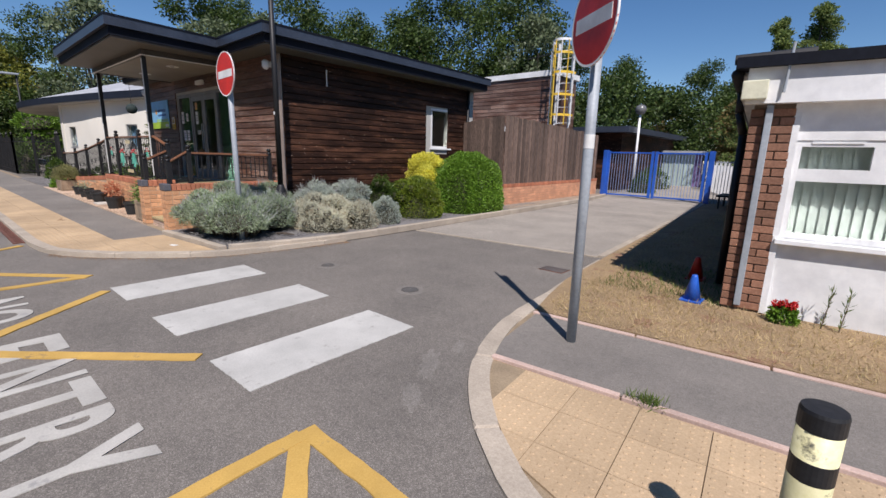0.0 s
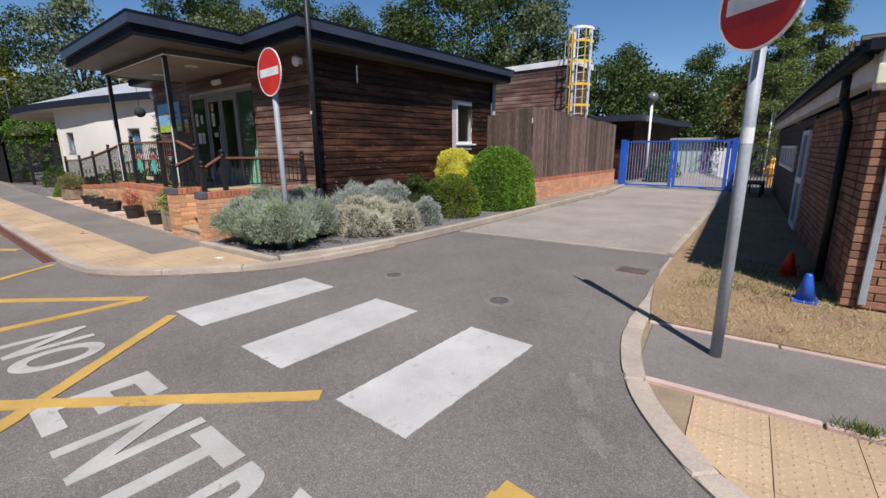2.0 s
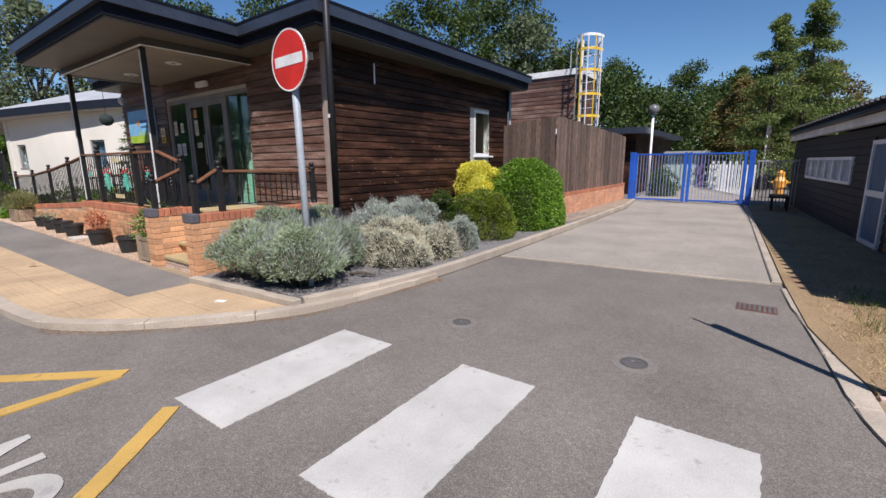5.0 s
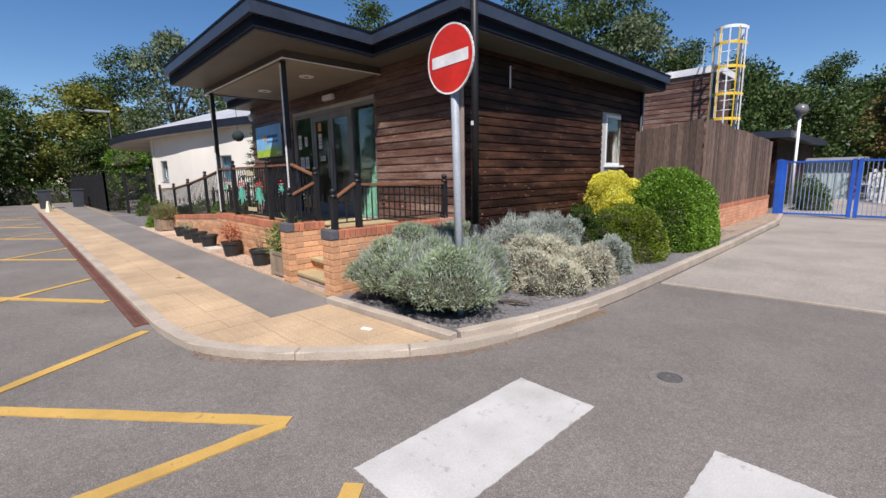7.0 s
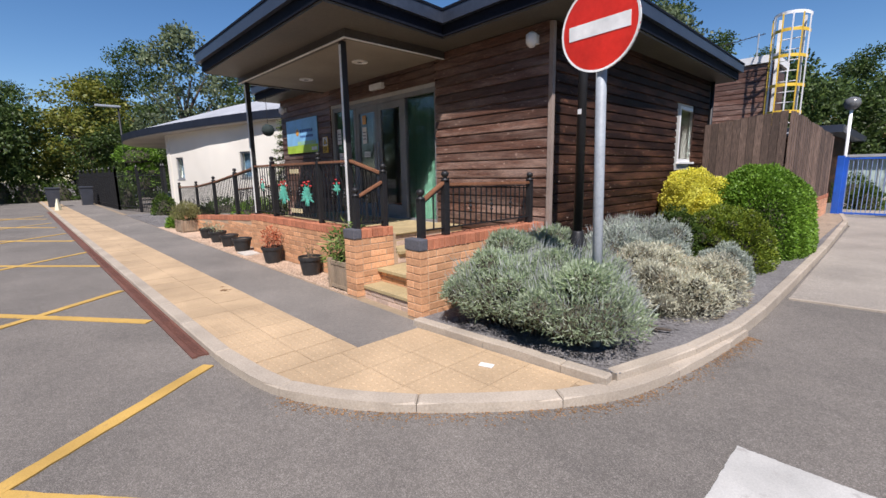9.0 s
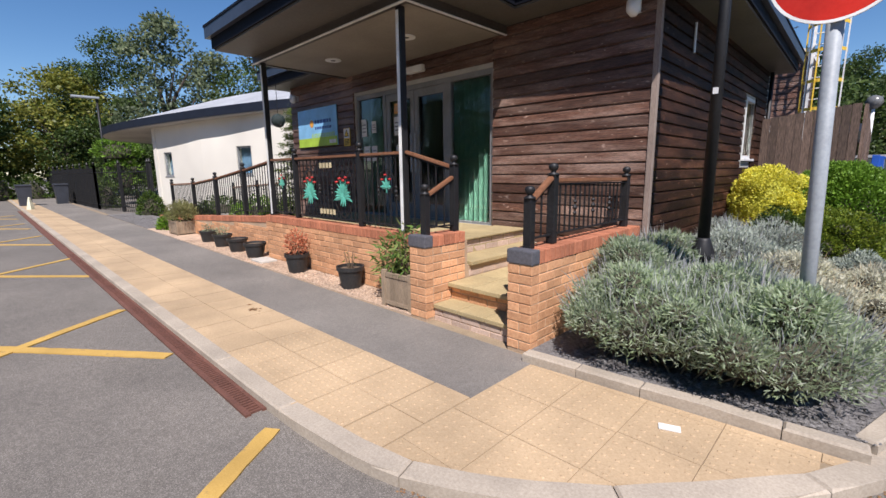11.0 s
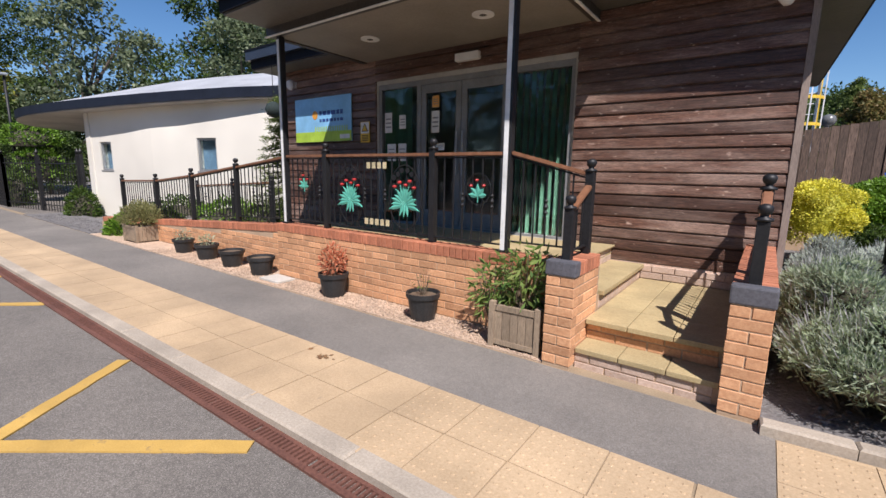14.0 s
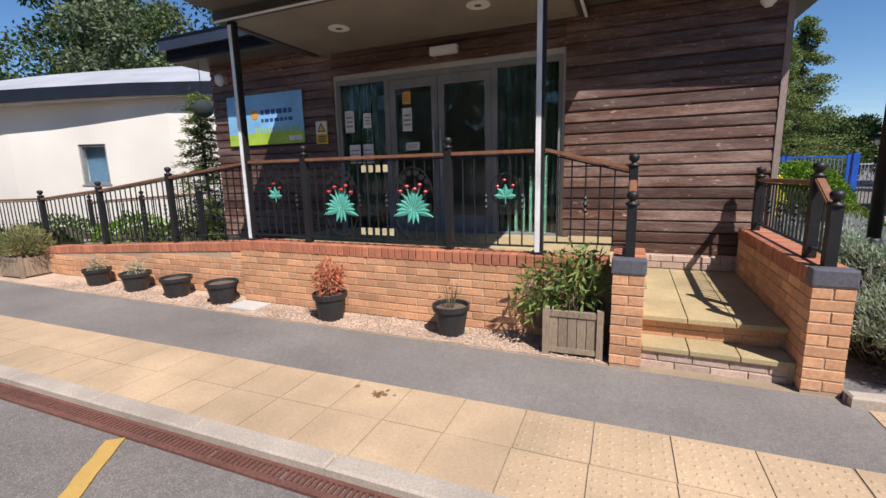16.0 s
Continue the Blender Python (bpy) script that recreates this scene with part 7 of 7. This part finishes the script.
for i in range(6):
    a, rr = i * 2.4, 0.05 + 0.015 * i
    c = (math.cos(a) * rr, math.sin(a) * rr * 0.7, 0.22 + 0.03 * (i % 3))
    P = np.array(c) + rng.normal(size=(90, 3)) * 0.016
    ob = new("bloom", leaf_mesh("bloom", P, unit(P - np.array(c)), unit(rng.normal(size=P.shape)), np.full(90, 0.03), np.full(90, 0.022), "red_flower"))
    ob.parent = fl
for x in (0.47, 0.59):
    gl = thing("flower_spike", "tall thin green flower spike by the white panel", "flowers", "flower spikes", at=(x, 5.06, 0.015))
    bm = bmesh.new()
    bm_tube(bm, (0, 0, 0), (0.03, -0.02, 0.34), 0.006, 0.002, 5)
    part("stem", bm, "stem", gl)
    n = 40
    P = np.stack([np.linspace(0, 0.03, n) + rng.normal(size=n) * 0.006, rng.normal(size=n) * 0.006, np.linspace(0.02, 0.36, n)], 1)
    ob = new("foliage", leaf_mesh("foliage", P, unit(rng.normal(size=P.shape) * 0.4 + np.array([0, 0, 1])), unit(rng.normal(size=P.shape)), np.full(n, 0.07), np.full(n, 0.012), "blade"))
    ob.parent = gl
for x, y, mat, lab in ((-0.56, 5.12, "blue", "blue plastic marker cone by the brick corner"), (-0.72, 6.1, "red", "red plastic marker cone in the shade")):
    cone = thing("marker_cone", lab, "cone", "", at=(x, y, 0.02))
    part("base", box(-0.1, -0.1, 0, 0.1, 0.1, 0.02, 0.006), mat, cone)
    part("body", lathe([(0.085, 0.02), (0.03, 0.26), (0.024, 0.275), (0.006, 0.278)], 14), mat, cone, "", True)
bc = thing("bench", "dark bench against the side wall near the gate", "bench", at=(-1.85, 16.2, 0.0))
part("seat", box(-0.25, -0.6, 0.38, 0.2, 0.6, 0.43), "black", bc)
for y in (-0.5, 0.5):
    for x in (-0.2, 0.15):
        part("leg", box(x, y - 0.03, 0, x + 0.05, y + 0.03, 0.38), "black", bc)

# dry grass
gx = rng.uniform(-1.6, 3.0, 9000)
gy = 3.74 + 0.085 * (gx + 1.32) + rng.random(9000) * 1.6
keep = (gy < 5.08 + 0.094 * gx + (gx < -0.36) * 8) & (gx > -1.66 - 0.1 * (gy - 4))
gx2 = rng.uniform(-1.75, -0.5, 7000)
gy2 = rng.uniform(4.6, 14, 7000)
k2 = (gx2 > -1.85 - 0.05 * (gy2 - 5.5)) & (gx2 < -0.45 - 0.095 * (gy2 - 5))
P = np.stack([np.r_[gx[keep], gx2[k2]], np.r_[gy[keep], gy2[k2]], np.full(keep.sum() + k2.sum(), 0.017)], 1)
D = unit(rng.normal(size=P.shape) * 0.7 + np.array([0, 0, 0.6]))
D[:, 2] = np.abs(D[:, 2])
tagged(new("dry_grass", leaf_mesh("dry_grass", P, D, unit(rng.normal(size=P.shape)), rng.uniform(0.03, 0.08, len(P)), np.full(len(P), 0.005), "straw")), "dry straw coloured grass blades", "grass", "", "stuff")
P = np.stack([rng.uniform(-1.5, -0.3, 1500), rng.uniform(5.0, 6.6, 1500), np.full(1500, 0.017)], 1)
P = np.concatenate([P, np.stack([-0.31 + rng.normal(size=160) * 0.05, 2.74 + rng.normal(size=160) * 0.025, np.full(160, 0.012)], 1)])
D = unit(rng.normal(size=P.shape) * 0.5 + np.array([0, 0, 0.9]))
tagged(new("green_grass", leaf_mesh("green_grass", P, D, unit(rng.normal(size=P.shape)), rng.uniform(0.04, 0.09, len(P)), np.full(len(P), 0.006), "blade")), "tufts of green grass by the wall and in joints", "grass", "", "stuff")

# ---- beyond the gate ----
gl = thing("gate_lamp", "cream lamp post with dark globe beyond the gate", "street lamp", at=(-6.46, 21.6, -0.1))
part("pole", tube((0, 0, 0), (0, 0, 3.55), 0.06, 0.05, 12), "whiteboard", gl, "", True)
part("globe", lathe([(0.06, 3.5), (0.2, 3.58), (0.25, 3.72), (0.2, 3.88), (0.05, 3.95)], 16), "globe", gl, "", True)
fl2 = thing("lane_lamp", "thin pale lamp post with round head far down the lane", "street lamp", at=(-2.35, 27.0, -0.1))
part("pole", tube((0, 0, 0), (0, 0, 3.3), 0.04, 0.035, 8), "whiteboard", fl2, "", True)
part("globe", lathe([(0.04, 3.28), (0.16, 3.34), (0.18, 3.42), (0.1, 3.5), (0.02, 3.52)], 12), "globe", fl2, "", True)
cage = thing("caged_ladder", "white and yellow caged access ladder on the tower roof edge", "ladder", at=(-7.25, 15.75, 0))
for x in (-0.45, 0.1):
    part("stile", box(x - 0.03, -0.03, 2.2, x + 0.03, 0.03, 5.45), "whiteboard", cage)
for i in range(11):
    part("rung", tube((-0.45, 0, 2.4 + i * 0.28), (0.1, 0, 2.4 + i * 0.28), 0.015, None, 6), "whiteboard", cage)
for i, z in enumerate((2.9, 3.6, 4.35, 5.0, 5.42)):
    bm = bmesh.new()
    n = 14
    pts = [(-0.175 + 0.42 * math.cos(math.pi * k / (n - 1)), -0.62 * math.sin(math.pi * k / (n - 1))) for k in range(n)]
    rows = [[bm.verts.new((-0.175 + (x + 0.175) * g, y * g, zz)) for x, y in pts] for g, zz in ((1.0, z), (1.0, z + 0.08), (0.975, z + 0.08), (0.975, z))]
    for k in range(4):
        lo, up = rows[k], rows[(k + 1) % 4]
        for q in range(n - 1):
            bm.faces.new((lo[q], lo[q + 1], up[q + 1], up[q]))
    bm.faces.new([r[0] for r in rows]), bm.faces.new([r[-1] for r in rows][::-1])
    bmesh.ops.recalc_face_normals(bm, faces=bm.faces[:])
    part("hoop", bm, "yellowpaint" if i < 4 else "whiteboard", cage, "yellow hoop" if i < 4 else "")
for k in range(6):
    a = math.pi * (0.08 + 0.84 * k / 5)
    part("bar", box(-0.175 + 0.42 * math.cos(a) - 0.015, -0.62 * math.sin(a) - 0.015, 2.6, -0.175 + 0.42 * math.cos(a) + 0.015, -0.62 * math.sin(a) + 0.015, 5.45), "yellowpaint" if k % 2 else "whiteboard", cage)
lb = tagged(new("low_building"), "low dark timber building beyond the fence", "building", "", "structure")
part("wall", box(-12, 21, -0.2, -6.95, 30, 2.6), "wood", lb)
part("roof", prism([(-12, 20.4), (-6.5, 20.4), (-6.5, 31), (-12, 31)], 2.6, 2.85), "fascia", lb)
pk = thing("picket_fence", "white painted picket fence along the lane", "fence", at=(0, 0, 0))
for i in range(15):
    x, y = -4.6 + i * 0.14, 27 - i * 0.4
    part("picket", box(x, y, -0.1, x + 0.09, y + 0.03, 1.25 + 0.15 * (i % 2)), "whiteboard", pk)
pl = thing("panel_shed", "pale green and purple panelled shed beyond the gate", "shed", at=(-5.9, 28, -0.1))
part("panel", box(-1.5, 0, 0, 0.6, 0.1, 1.9), "palegreen", pl)
part("panel", box(0.6, -0.02, 0, 1.0, 0.1, 1.95), "purple", pl)
for i in range(8):
    part("batten", box(-1.45 + i * 0.26, -0.03, 0, -1.41 + i * 0.26, 0, 1.88), "grey_steel", pl)
part("roof", box(-1.7, -0.3, 1.93, 1.2, 2.5, 2.05), "roofing", pl)
rf = thing("side_railing", "grey steel bar railing beside the gate", "railing", at=(0, 0, 0))
for i in range(14):
    part("bar", tube((-2.45 + i * 0.09, 17.3, -0.05), (-2.45 + i * 0.09, 17.3, 1.45), 0.012, None, 6), "grey_steel", rf)
part("rail", tube((-2.5, 17.3, 1.4), (-1.2, 17.3, 1.4), 0.02, None, 6), "grey_steel", rf)
for x, y, r, h in ((-5.7, 20.5, 0.5, 0.9), (-6.3, 24, 0.8, 1.2), (-3.2, 30, 1.3, 1.6)):
    shrub("lane_shrub", "green shrub growing beside the lane", [((x, y, -0.1), (r, r, h))], "hedge_dark", 1800, 0.1, 0.05, 0.3, (x, y, -0.1))
yl = thing("yellow_play_post", "small yellow play figure post beyond the railing", "post", at=(-1.75, 21.5, 0.35))
part("post", lathe([(0.14, -0.4), (0.14, 0.0), (0.2, 0.05), (0.22, 0.3), (0.12, 0.45), (0.13, 0.6), (0.03, 0.7)], 12), "orange", yl)
part("arm", box(-0.3, -0.06, 0.2, 0.34, 0.06, 0.28, 0.02), "yellowpaint", yl)

# litter and twigs
scatter("slab_litter", "dry brown leaf scraps on the slabs", lambda: (-10.55 + random.gauss(0, 0.07), 1.66 + random.gauss(0, 0.03)), 16, 0.022, PAVE_Z + 0.004, "litter", 0.15)
ps = thing("paving_stone", "flat pale stone lying in the gravel", "stone", at=(-12.95, 2.8, 0.06))
part("stone", box(-0.2, -0.13, 0, 0.2, 0.13, 0.035, 0.01), "concrete", ps)
for x, y, rz in ((-6.75, 2.32, 20),):
    lt = thing("litter", "flat scrap of pale paper on the slabs" if x > -8 else "dry brown leaf scraps on the slabs", "litter", at=(x, y, PAVE_Z + 0.002), rz=rz)
    lt.scale = (0.6, 0.7, 1) if x > -8 else (1, 1, 1)
    part("scrap", box(-0.09, -0.04, 0, 0.09, 0.04, 0.006), "paper" if x > -8 else "stem", lt)
br = thing("fallen_branch", "short blackened branch lying on the slate mulch", "branch", at=(-6.12, 3.72, 0.12))
for p0, p1, r0, r1 in (((-0.16, -0.05, 0.01), (0.02, 0.0, 0.03), 0.016, 0.02), ((0.02, 0.0, 0.03), (0.15, 0.08, 0.012), 0.02, 0.009), ((0.0, 0.0, 0.03), (0.09, -0.05, 0.02), 0.012, 0.006)):
    part("limb", tube(p0, p1, r0, r1, 8), "bark", br)
KL = [p for p in kerb_line if -7.6 < p[0] and p[1] < 9]


def by_kerb():
    k = random.randrange(len(KL) - 1)
    f = random.random()
    a, c = KL[k], KL[k + 1]
    d = Vector((c[1] - a[1], a[0] - c[0])).normalized() * abs(random.gauss(0, 0.06) + 0.02)
    return a[0] + (c[0] - a[0]) * f + d.x, a[1] + (c[1] - a[1]) * f + d.y


scatter("leaf_litter", "dry brown leaf litter in the road along the kerb", by_kerb, 1300, 0.009, -0.009, "litter", 0.2)
an = thing("aerial", "thin roof aerial on the timber tower", "aerial", at=(-8.3, 16.3, 4.6))
part("mast", tube((0, 0, 0), (0, 0, 0.75), 0.018, None, 6), "grey_steel", an)
part("boom", tube((-0.9, -0.2, 0.55), (0.15, 0.05, 0.72), 0.012, None, 6), "black", an)
for i in range(8):
    f = i / 7
    x, y, z = -0.9 + 1.0 * f, -0.2 + 0.24 * f, 0.55 + 0.165 * f
    part("element", tube((x, y - 0.06, z - 0.05), (x, y + 0.06, z + 0.05), 0.006, None, 5), "black", an)
